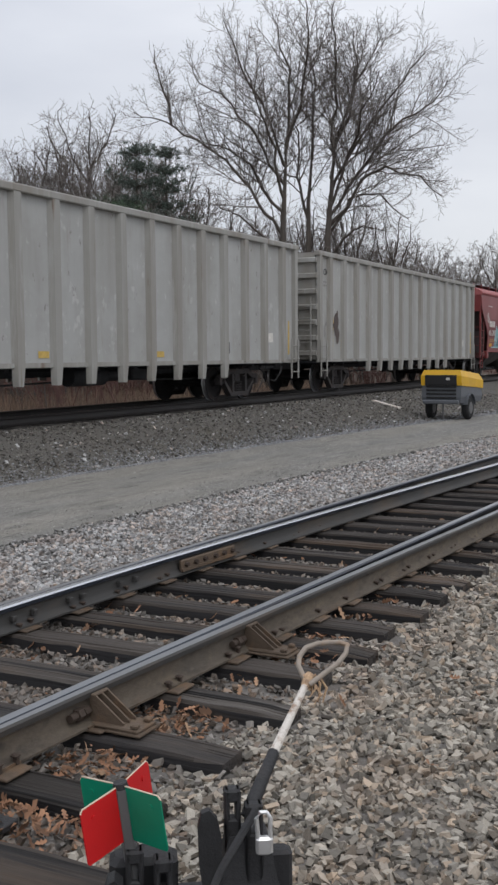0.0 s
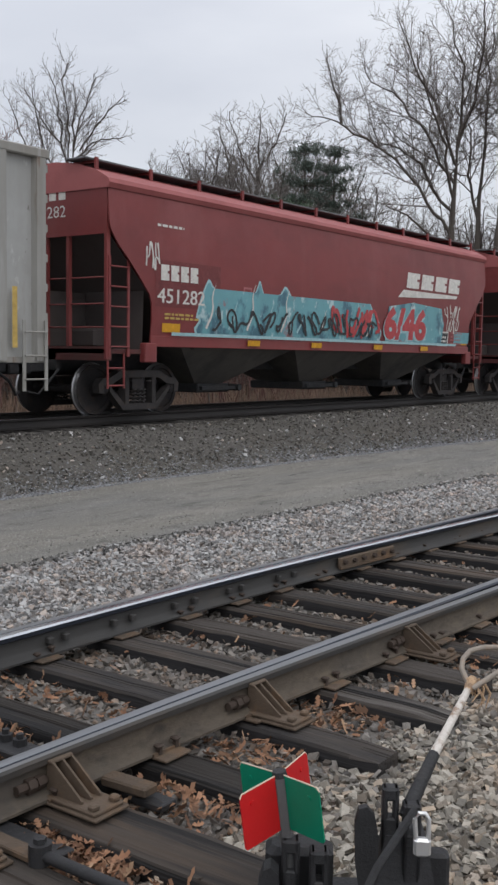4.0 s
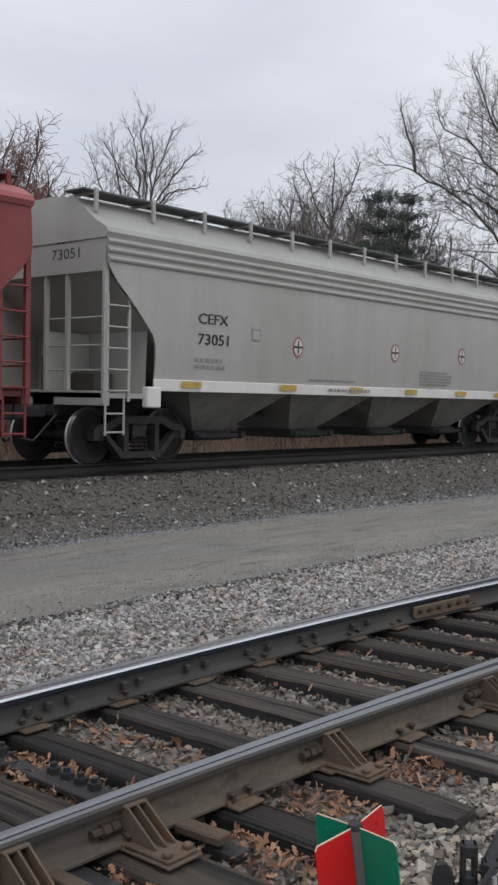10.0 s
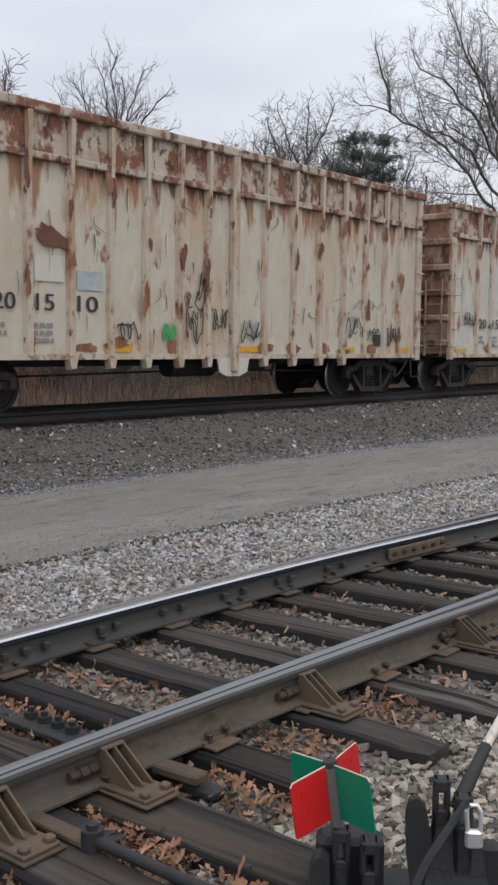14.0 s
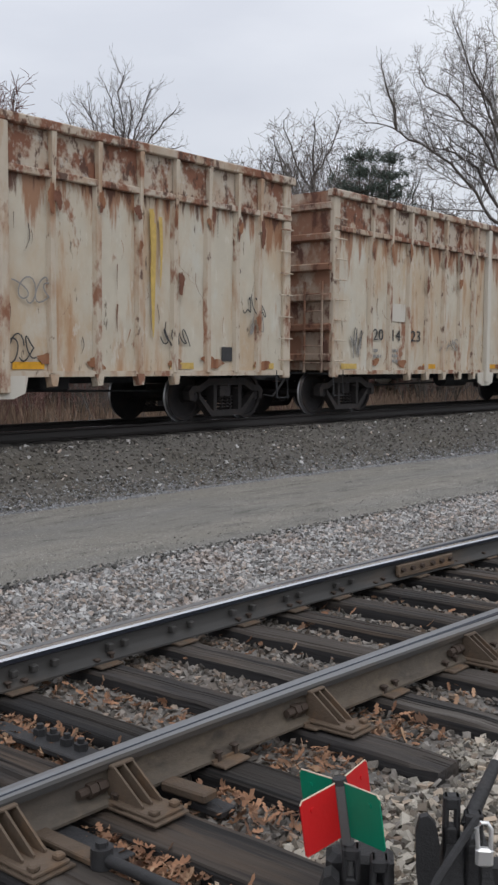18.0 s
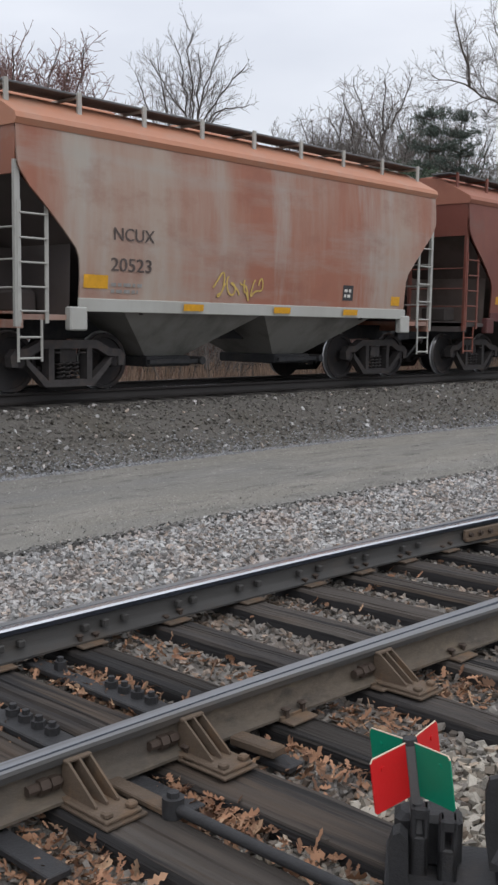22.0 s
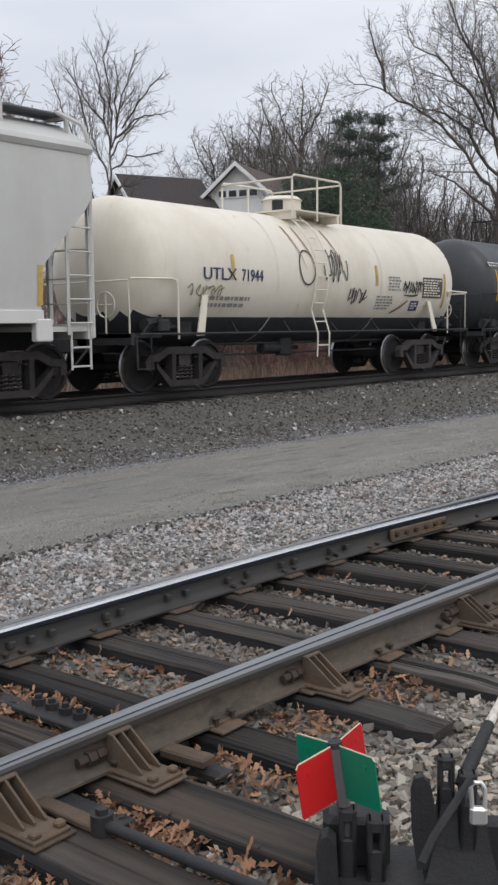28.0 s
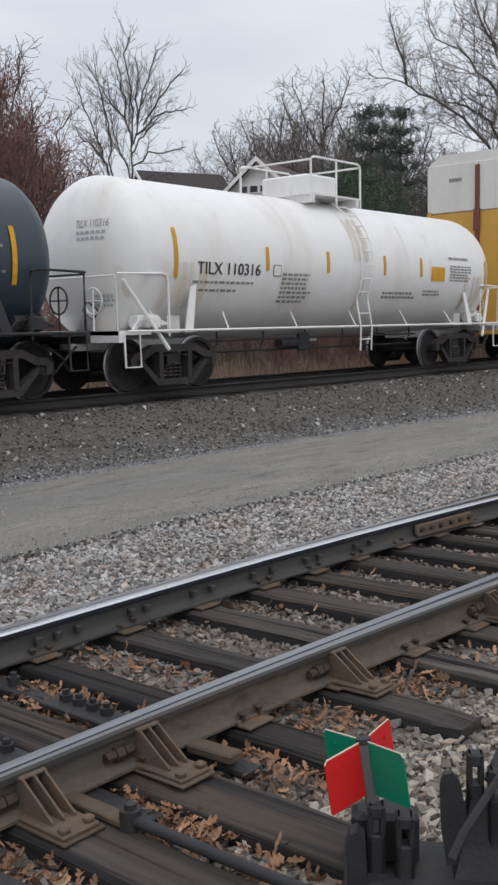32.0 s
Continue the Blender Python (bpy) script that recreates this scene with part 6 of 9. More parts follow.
RED_LABELS = ("mineral red covered grain hopper with blue-green and red graffiti", "clean mineral red covered grain hopper with large white lettering", "mineral red covered grain hopper with a small white tag")
for i, u in enumerate((54.95, 71.94, 89.00)):
    car, side = hopper(RED_LABELS[i], 7.76, 3, 6.42, P["red"], P["red_roof"], P["red_dark"], P["red"], eave=3.98, ridge=4.40, walk_z=-0.02)
    # large mark: four slanted blocks over a wedge
    side.blocks(4, 2.85, 6.05, 2.86, 3.25, W, lean=0.25, gap=0.16)
    side.flat("emblem", [(2.40, 2.60), (5.75, 2.72), (5.85, 2.80), (2.70, 2.80)], [(0, 1, 2, 3)], W, off=0.012)
    side.rect(-6.62, -4.75, 1.95, 2.78, P["mark_patch"], "repainted_patch", off=0.005)
    side.blocks(4, -6.48, -5.38, 2.42, 2.70, W)
    side.text(("451282", "451468", "451462")[i], -6.57, -5.22, 2.02, 2.28, W)
    side.bars(-6.35, -5.3, 1.72, 1.86, 2, P["mark_dirty_yellow"], seed=i)
    side.rect(-6.40, -5.90, 1.50, 1.66, Y, "reflective_tab")
    side.bars(-6.55, -5.7, 3.35, 3.43, 1, W, seed=4 + i)
    side.rect(-4.0, -3.72, 2.2, 2.45, P["mark_rose"], "data_panel", off=0.006)
    side.rect(-3.96, -3.76, 2.24, 2.41, P["red"], "data_panel")
    side.bars(-3.6, -3.0, 1.5, 1.62, 2, P["mark_rose"])
    side.bars(-2.4, -1.5, 1.5, 1.85, 4, P["mark_dirty_yellow"], seed=i)
    side.bars(2.0, 2.8, 1.5, 1.8, 3, P["mark_dirty_yellow"], seed=3)
    side.rect(0.35, 0.62, 1.48, 1.62, W, "data_panel")
    side.bars(4.05, 4.75, 1.66, 1.9, 3, W, seed=2)
    side.rect(4.85, 5.35, 1.46, 1.78, K, "data_panel")
    side.rect(4.80, 5.40, 1.42, 1.82, W, "data_panel", off=0.006)
    side.bars(4.92, 5.3, 1.52, 1.72, 2, W, off=0.012)
    side.bars(5.55, 6.3, 1.46, 1.85, 4, P["mark_rose"], seed=8)
    side.rect(6.25, 6.62, 1.48, 1.66, Y, "reflective_tab")
    sill_tabs(side, (-3.65, -1.3, 1.45, 3.9), 1.29)
    if i == 0:
        licks = [(-4.9, 2.50, 0.5), (-4.2, 2.20, 0.7), (-3.6, 2.58, 0.5), (-2.95, 2.25, 0.6), (-2.4, 2.52, 0.5), (-1.8, 2.05, 0.6), (-0.9, 2.2, 0.8), (0.2, 2.12, 0.9), (1.2, 2.25, 0.7)]
        side.flame(licks, 1.46, P["mark_cyan"], 0.009, 0.06)
        side.flame(licks, 1.46, P["mural_teal"], 0.013)
        for k, (x, top, w) in enumerate(licks):
            side.stroke([(x - 0.25, 1.6), (x - 0.05, 1.8 + 0.2 * (top - 1.8)), (x - 0.12, top - 0.3), (x, top - 0.05)], 0.06, P[("mark_white", "mark_cyan")[k % 2]], "graffiti_shine", 0.018 + 0.0015 * (k % 2), taper=True)
        side.tag(-5.0, 1.3, 1.56, 2.02, K, 15, 0.055, 21, off=0.023)
        side.tag(-0.7, 1.5, 1.60, 2.20, P["mark_red"], 5, 0.09, 22, off=0.026)
        side.flat("graffiti_ground", [(1.85, 1.48), (4.95, 1.48), (5.05, 2.0), (4.85, 2.42), (3.2, 2.50), (1.95, 2.35)], [tuple(range(6))], P["mural_teal"], off=0.020)
        for fat, key, off in ((0.10, "mark_cyan", 0.024), (0.05, "mark_red", 0.028)):
            v, f = text_outline("6/46", fat)
            wide = v[:, 0].max()
            side.flat("graffiti_fill", [(1.75 + p[0] / wide * 2.25 - (0.04 if fat > 0.06 else 0.0), 1.54 + 0.82 * p[1] - (0.03 if fat > 0.06 else 0.0)) for p in v], f, P[key], off=off)
        side.tag(5.1, 6.05, 2.10, 2.55, W, 4, 0.035, 3)
        side.tag(5.2, 5.95, 1.80, 2.15, W, 4, 0.035, 8)
        side.rect(5.75, 6.7, 1.52, 1.82, P["mark_teal"], "graffiti_ground", off=0.010)
        side.tag(-6.9, -6.5, 2.6, 3.1, W, 3, 0.035, 4)
        side.rect(-6.2, 5.8, 1.44, 1.50, P["mark_cyan"], "graffiti_ground", off=0.07)
    if i == 2:
        side.tag(-0.15, 1.0, 1.66, 1.98, W, 4, 0.045, 6)
    for e in (-7.765,):
        m = Mesh()
        v, f = text_outline(("451282", "451468", "451462")[i])
        w = v[:, 0].max()
        m.add([(e, 0.42 - p[0] / w * 0.95, 3.45 + 0.2 * p[1]) for p in v], f)
        for k in range(4):
            m.box(e - 0.002, e, 0.36 - 0.24 * k - 0.17, 0.36 - 0.24 * k, 3.75, 3.96)
        part("lettering", m, W, car)
    couple(car, u)

car, side = hopper("light grey covered hopper with white side sill and dark lettering", 7.81, 4, 6.55, P["hopper_grey"], P["hopper_grey"], P["hopper_grey"], P["rack_white"], eave=3.74, ridge=4.40, ribs=True, ends=P["hopper_grey"], bay=P["end_grey"], walk_z=0.02)
end_marks(car, 7.81, ("CEFX", "73051"), K)
side.text("CEFX", -5.74, -4.96, 2.42, 2.60, K)
side.text("73051", -5.74, -4.94, 2.06, 2.25, K)
side.rect(-4.3, -4.05, 2.2, 2.42, P["mark_grey"], "data_panel")
side.rect(-4.27, -4.08, 2.23, 2.39, P["hopper_grey"], "data_panel", off=0.01)
side.bars(-5.8, -5.0, 1.62, 1.85, 2, P["mark_grey"])
for x, z in ((-2.9, 2.15), (0.6, 2.2), (3.6, 2.25)):
    a = [(x + 0.16 * math.cos(q), z + 0.2 * math.sin(q)) for q in np.linspace(0, 2 * math.pi, 20, endpoint=False)]
    side.flat("round_sign", a, [tuple(range(20))], P["mark_rose"], off=0.01)
    side.flat("round_sign", [(x + 0.8 * (p - x), z + 0.8 * (q - z)) for p, q in a], [tuple(range(20))], W, off=0.013)
    side.rect(x - 0.02, x + 0.02, z - 0.13, z + 0.13, K, "round_sign", off=0.016)
    side.rect(x - 0.13, x + 0.13, z - 0.02, z + 0.02, K, "round_sign", off=0.016)
side.bars(-2.5, -0.8, 1.5, 1.56, 1, P["mark_grey"])
side.bars(1.7, 3.2, 1.5, 1.85, 5, P["mark_grey"], seed=5)
side.bars(-1.9, -0.3, 1.29, 1.39, 1, P["mark_grey"], off=0.075)
sill_tabs(side, (-5.9, -3.2, -0.9, 1.3, 3.6, 5.6), 1.30, 0.5, mat="mark_dirty_yellow")
couple(car, 106.04)

car, side = ribbed_gondola("scuffed blue-grey gondola with rust stains and red graffiti", 6.98, 5.72, P["blue_grey"], P["blue_grey_rib"], P["blue_top"], P["blue_end"], z1=4.76, post=P["blue_grey_rib"], group="high-sided gondolas")
side.text("20", -5.42, -5.13, 1.60, 1.82, K)
side.text("21", -4.60, -4.30, 1.60, 1.82, K)
side.text("44", -3.76, -3.46, 1.60, 1.83, K)
side.rect(-5.45, -5.0, 2.05, 2.25, P["rusty_pale"], "repainted_patch")
side.rect(-4.65, -4.25, 2.05, 2.25, P["rusty_pale"], "repainted_patch")
for x0, x1, n, seed in ((-3.1, 0.8, 6, 6), (1.6, 3.7, 3, 8)):
    side.mural(x0, x1, 0.98, 1.78, n, ("mark_rose", "mark_fade", "mark_red"), "mark_blush", "mark_fade", seed, jag=0.14)
    side.tag(x0 - 0.1, x1 + 0.15, 1.3, 1.95, P["mark_bluegrey"], n + 1, 0.045, seed + 30, off=0.030)
    side.tag(x0, x1 + 0.2, 1.6, 2.02, K, n, 0.022, seed + 60, off=0.034)
for x, z, h, w in ((-3.7, 2.75, 0.35, 0.22), (-3.5, 2.78, 0.5, 0.2), (-3.35, 2.75, 0.3, 0.24), (-2.85, 2.8, 0.25, 0.16), (-2.65, 2.78, 0.35, 0.2), (-3.6, 2.55, 0.3, 0.16)):
    side.stroke([(x, z), (x + 0.03, z - h * 0.5), (x - 0.02, z - h)], w, P["mark_patch"], "rust_stain", 0.017 + 0.01 * h)
side.tag(-6.9, -6.1, 2.3, 2.7, P["mark_grey"], 3, 0.03, 12)
side.tag(-6.9, -6.4, 1.2, 1.5, K, 2, 0.03, 13)
side.tag(-3.7, -3.4, 2.1, 2.35, P["mark_grey"], 3, 0.02, 14)
side.rect(-6.8, -5.85, 1.05, 1.16, Y, "reflective_tab")
side.rect(-3.8, -3.45, 1.05, 1.14, Y, "reflective_tab")
side.rect(6.0, 6.6, 1.06, 1.16, Y, "reflective_tab")
side.rect(4.9, 5.2, 1.1, 1.4, W, "data_panel")
side.rect(4.93, 5.17, 1.13, 1.37, K, "data_panel", off=0.011)
side.bars(4.1, 4.5, 1.0, 1.5, 5, P["mark_grey"], seed=6)
couple(car, 122.34)

NUMS = (("20", "15", "10"), ("20", "15", "27"), ("20", "15", "25"), ("20", "14", "23"))
for i, u in enumerate((137.75, 153.19, 168.52, 183.93)):
    car, side = ribbed_gondola("rust-streaked off-white gondola with flaking paint and scrawled graffiti", 6.96, 5.65, P["rusty"] if i == 1 else P["rusty_tan"], P["rusty_rib"], P["rusty_top"], P["rusty_end"], z1=4.66, post=P["rusty_pale"] if i == 3 else None, group="high-sided gondolas")
    for s, x0, x1 in zip(NUMS[i], (-5.36, -4.56, -3.74), (-4.94, -4.20, -3.30)):
        side.text(s, x0, x1, 1.61, 1.86, K)
    side.rect(-4.58, -4.0, 2.05, 2.45, P["rusty_pale"], "repainted_patch", off=0.006)
    side.bars(-5.5, -5.0, 1.2, 1.45, 2, P["mark_grey"], seed=i)
    side.bars(-4.6, -4.2, 1.1, 1.45, 3, P["mark_grey"], seed=i + 4)
    r = random.Random(60 + i)
    for _ in range(9):
        x, z = r.choice((r.uniform(-6.3, -6.0), r.uniform(-2.9, 5.8), r.uniform(-2.9, 5.8), r.uniform(-2.9, 5.8))), r.uniform(1.05, 2.0)
        side.tag(x, x + r.uniform(0.3, 0.9), z, z + r.uniform(0.25, 0.5), K if r.random() < 0.5 else P["mark_grey"], r.randint(2, 3), 0.024, 100 + i * 10 + _, off=0.03)
    if i == 0:
        side.tag(-6.3, -5.6, 2.2, 3.3, K, 3, 0.03, 44, off=0.03)
        for k, (x0, x1, z0, z1) in enumerate(((-2.88, -2.38, 1.2, 1.5), (-1.28, -0.8, 1.15, 1.75), (-0.52, -0.12, 1.38, 1.8), (0.25, 0.85, 1.2, 1.55), (3.8, 4.45, 1.28, 1.75), (4.65, 5.15, 1.25, 1.5), (5.45, 5.85, 1.12, 1.6))):
            side.tag(x0, x1, z0, z1, K, 3, 0.027, 300 + k, off=0.034)
        side.tag(-1.8, -1.52, 1.15, 1.48, P["mark_green"], 2, 0.045, 310, off=0.034)
        side.rect(-3.74, -3.2, 1.95, 2.25, P["mark_bluegrey"], "repainted_patch", off=0.007)
        side.blot(-4.25, 2.72, 0.24, 0.20, P["mark_rust"], 3, lean=-1.0, off=0.033)
    if i == 2:
        for k in range(7):
            x, z = 3.25 + r.uniform(-0.2, 0.2), r.uniform(2.6, 3.65)
            side.stroke([(x, z), (x + r.uniform(-0.04, 0.04), z - 0.5), (x, z - r.uniform(0.8, 1.3))], r.uniform(0.06, 0.13), P["mark_dirty_yellow"], "yellow_stain", 0.034 + 0.0013 * k, taper=True)
    if i == 1:
        side.tag(-2.9, -0.5, 1.2, 1.95, P["mark_blue"], 6, 0.07, 31, off=0.019)
        side.tag(-2.8, -0.6, 1.25, 1.9, P["mark_grey"], 5, 0.05, 32, off=0.022)
    for x in (-5.5, -4.7, -3.87, -3.03, -2.21, -1.4, -0.65, 1.0, 1.93, 2.85, 3.7, 4.55, 5.35, 6.0):
        for _ in range(2):
            z = r.choice((3.66, 3.55, r.uniform(1.4, 3.2)))
            side.blot(x + r.uniform(-0.10, 0.10), z, r.uniform(0.03, 0.09), r.uniform(0.08, 0.26), P[("mark_rust", "rust_run")[_]], r.randint(1, 9999), off=0.090 + 0.0015 * _)
        if r.random() < 0.6:
            side.blot(x + r.uniform(-0.3, 0.3), r.uniform(0.98, 1.15), r.uniform(0.10, 0.28), r.uniform(0.06, 0.14), P["rust_run"], r.randint(1, 9999), off=0.019)
    for k in range(60):
        x, z = r.uniform(-6.4, 6.4), r.uniform(1.05, 3.4)
        h = r.uniform(0.12, 0.5)
        side.stroke([(x, z + h), (x + r.uniform(-0.06, 0.06), z + h / 2), (x + r.choice((0.0, 0.0, 0.5)) * r.uniform(-0.8, 0.8), z)], r.choice((0.010, 0.014, 0.02, 0.03)), P[("rust_run", "mark_tan", "mark_rust", "mark_faded")[k % 4]], "rust_run", 0.019 + 0.0012 * (k % 9), taper=True)
    for x in (-6.3, -2.85, 0.55, 3.9, 6.2):
        side.rect(x - 0.3, x + 0.3, 0.98, 1.09, Y if x in (-2.85, 0.55) or i == 0 else P["mark_dirty_yellow"], "reflective_tab")
    side.rect(4.95, 5.25, 1.12, 1.38, K, "data_panel")
    couple(car, u)


def short_hopper(u, label, body, roof, under, sill_mat, **kw):
    car, side = hopper(label, 5.26, 2, 3.98, body, roof, under, sill_mat, **kw)
    couple(car, u)
    return side


def mulx(u, digits):
    side = short_hopper(u, "off-white covered hopper with dark lettering and a pale side sill", P["hopper_white"], P["hopper_white"], P["hopper_white"], P["rack_white"], eave=3.95, ridge=4.46, ends=P["hopper_grey"], bay=P["end_grey"], walk_z=0.02)
    end_marks(side.car, 5.26, ("MULX", digits), K)
    tall_posts(side.car, 5.26, 4.50, P["hopper_white"])
    side.text("MULX", -3.74, -2.66, 2.99, 3.27, K)
    side.text(digits, -3.62, -2.12, 2.49, 2.76, K)
    side.rect(-1.9, -1.7, 2.75, 2.95, P["mark_grey"], "data_panel")
    side.rect(-1.88, -1.72, 2.77, 2.93, P["hopper_white"], "data_panel", off=0.012)
    for x in (-4.0, -2.1, 0.0, 2.2, 4.15):
        side.rect(x - 0.05, x + 0.05, 1.5, 2.1 if abs(x) > 3.9 else 1.85, P["mark_dirty_yellow"], "reflective_stripe")
    side.rect(2.45, 2.8, 1.65, 1.95, P["mark_blue"], "data_panel")
    side.bars(2.5, 2.75, 1.7, 1.9, 2, W, off=0.012)
    side.bars(0.7, 1.5, 1.5, 1.95, 5, P["mark_rose"], seed=3)
    side.bars(-3.8, -2.7, 1.55, 1.75, 2, P["mark_grey"])
    side.bars(-1.6, -0.6, 1.5, 1.7, 3, P["mark_grey"])
    side.bars(-0.5, 0.6, 1.32, 1.37, 1, P["mark_grey"], off=0.075)


mulx(197.57, "243849")

side = short_hopper(209.40, "faded orange and grey patched covered hopper", P["orange_faded"], P["orange_roof"], P["orange_faded"], P["hopper_grey"], eave=3.88, ridge=4.40, posts=P["hopper_grey"], bay=P["end_grey"], walk_z=0.02)
end_marks(side.car, 5.26, ("NCUX", "20523"), P["mark_faded"])
side.text("NCUX", -3.57, -2.75, 2.31, 2.50, P["mark_faded"])
side.text("20523", -3.62, -2.80, 1.85, 2.05, P["mark_faded"])
side.rect(-4.12, -3.66, 1.58, 1.78, Y, "reflective_tab")
side.bars(-3.6, -2.9, 1.5, 1.7, 2, P["mark_grey"])
side.tag(-1.4, -0.2, 1.5, 1.9, P["mark_dirty_yellow"], 4, 0.03, 71)
side.rect(2.1, 2.42, 1.56, 1.85, K, "data_panel")
side.bars(2.14, 2.38, 1.6, 1.8, 2, W, off=0.012)
side.rect(3.7, 4.0, 1.5, 1.68, Y, "reflective_tab")
sill_tabs(side, (-1.9, 0.3, 2.3), 1.28, 0.45)

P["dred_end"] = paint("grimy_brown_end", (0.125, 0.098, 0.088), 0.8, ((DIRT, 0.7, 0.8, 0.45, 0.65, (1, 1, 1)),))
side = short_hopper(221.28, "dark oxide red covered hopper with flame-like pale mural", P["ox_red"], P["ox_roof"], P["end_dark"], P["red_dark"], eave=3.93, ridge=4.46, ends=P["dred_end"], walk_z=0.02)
TONGUES = [(-2.75, 3.0, 0.5), (-1.95, 2.75, 0.9), (-1.45, 3.05, 0.75), (-0.70, 2.98, 0.6), (0.0, 2.6, 0.8), (0.62, 2.86, 0.75), (1.35, 2.76, 0.9), (1.95, 2.62, 0.7), (2.55, 2.84, 0.6), (3.15, 2.25, 0.5), (3.62, 2.35, 0.4)]
side.flame(TONGUES, 1.34, P["mural_edge"], 0.010, 0.07)
side.flame(TONGUES, 1.34, P["mural_flame"], 0.014)
r = random.Random(90)
for k in range(9):
    x, z = -2.6 + 0.72 * k + r.uniform(-0.15, 0.15), 1.4 + r.uniform(0, 0.25)
    w, h = r.uniform(-0.16, 0.16), r.uniform(0.7, 1.25)
    side.stroke([(x, z), (x + w, z + 0.25 * h), (x - 0.4 * w, z + 0.55 * h), (x + 0.5 * w, z + 0.8 * h), (x + 0.2 * w, min(z + h, 2.75))], r.uniform(0.025, 0.05), P[("mark_sand", "mark_sage", "mark_sand", "mark_tan")[k % 4]], "graffiti_line", 0.020)
side.tag(-3.98, -3.27, 2.38, 3.07, P["mark_sand"], 3, 0.07, 15)
side.tag(2.78, 3.42, 2.23, 3.13, P["mark_sand"], 3, 0.07, 16)
side.rect(-4.0, -3.62, 1.62, 1.80, Y, "reflective_tab")
side.rect(3.55, 3.9, 1.55, 1.72, Y, "reflective_tab")
side.rect(1.95, 2.3, 1.5, 1.8, W, "data_panel", off=0.026)
side.rect(1.98, 2.27, 1.53, 1.77, K, "data_panel", off=0.029)
for x in (-2.4, 0.2, 2.6):
    side.rect(x - 0.26, x + 0.26, 1.31, 1.41, Y, "reflective_tab", off=0.07)

side = short_hopper(233.23, "cream covered hopper with dark lettering and a purple mural", P["cream"], P["cream"], P["cream"], P["cream"], eave=3.90, ridge=4.44, ends=P["cream"], bay=P["bay_tan"], walk_z=0.02)
end_marks(side.car, 5.26, ("243736",), K, 3.45)
tall_posts(side.car, 5.26, 4.48, P["cream"])
side.blocks(4, -3.53, -2.48, 2.37, 2.64, K)
side.text("243736", -3.60, -2.16, 1.82, 2.09, K)
side.bars(-3.6, -2.5, 1.5, 1.7, 2, P["mark_grey"])
side.blocks(3, 2.16, 3.47, 2.97, 3.41, P["mark_blue"], lean=0.05, gap=0.10)
for a, b, q in ((1.57, 1.62, 1), (3.86, 3.91, -1)):
    side.rect(a, b, 2.75, 3.55, P["mark_blue"], "emblem")
    for z in (2.75, 3.50):
        side.rect(min(a, a + q * 0.2), max(a, a + q * 0.2), z, z + 0.05, P["mark_blue"], "emblem")
for x in (1.95, 2.2, 3.3, 3.55):
    side.flat("emblem", [(x + 0.08 * math.cos(q), 2.62 + 0.09 * math.sin(q)) for q in np.linspace(0, 2 * math.pi, 12, endpoint=False)], [tuple(range(12))], P["mark_blue"])
side.text("How tomorrow moves", -0.85, 1.42, 3.08, 3.24, P["mark_grey"])
for k, ch in enumerate("DEBO"):
    # swollen letters: blue-green halo, pink body, purple face
    x, tall, dip = -1.62 + 0.76 * k, (0.86, 0.80, 0.82, 0.84)[k], (0.02, 0.06, 0.0, 0.03)[k]
    for fat, dx, dz, key, off, grow in ((0.15, -0.05, 0.0, "mark_teal", 0.010, 0.20), (0.12, -0.02, -0.02, "mark_lilac", 0.014, 0.10), (0.05, 0.06, 0.05, "mark_purple", 0.019, -0.10)):
        v, f = text_outline(ch, fat)
        wide = v[:, 0].max()
        z0, h = 1.36 + dip + dz - grow / 2, tall + grow
        side.flat("graffiti_fill", [(x + dx - grow / 2 + p[0] / wide * (0.70 + grow) + 0.16 * (p[1] - 0.5), z0 + p[1] * h, 0.0009 * k) for p in v], f, P[key], off=off)
    side.stroke([(x + 0.1, 1.40), (x + 0.2, 1.46), (x + 0.6, 1.43)], 0.03, P["mark_lilac"], "graffiti_shine", 0.025)
side.rect(2.45, 2.8, 1.6, 1.88, P["mark_blue"], "data_panel")
for x in (-3.95, 2.2, 4.1):
    side.rect(x - 0.05, x + 0.05, 1.45, 2.1, P["mark_dirty_yellow"], "reflective_stripe")
side.tag(2.0, 3.2, 1.28, 1.4, K, 8, 0.02, 57, off=0.075)

side = short_hopper(245.22, "off-white covered hopper with pale blue repainted patches", P["hopper_patch"], P["hopper_white"], P["hopper_white"], P["rack_white"], eave=3.82, ridge=4.38, ribs=True, sill=(0.98, 1.30), ends=P["hopper_grey"], walk_z=0.02)
side.rect(-4.2, -1.9, 1.98, 2.84, P["patch_blue"], "repainted_patch", off=0.004)
side.flat("repainted_patch", [(-2.4, 1.34), (-2.3, 1.72), (-1.3, 1.80), (-1.2, 2.03), (0.3, 2.06), (0.5, 2.22), (1.9, 2.32), (2.05, 2.08), (4.2, 2.02), (4.2, 1.34)], [tuple(range(10))], P["patch_blue"], "pale blue repainted band", off=0.005)
side.rect(-4.1, -3.1, 1.0, 1.28, P["patch_blue"], "repainted_patch", off=0.072)
side.rect(0.4, 3.9, 1.12, 1.28, P["patch_blue"], "repainted_patch", off=0.072)
end_marks(side.car, 5.26, ("CEFX", "307785"), K, 3.5)
tall_posts(side.car, 5.26, 4.42, P["hopper_white"])
side.text("CEFX", -3.25, -2.63, 2.47, 2.67, K)
side.text("307785", -3.39, -2.39, 2.01, 2.21, K)
side.rect(-1.85, -1.66, 2.15, 2.35, P["mark_grey"], "data_panel")
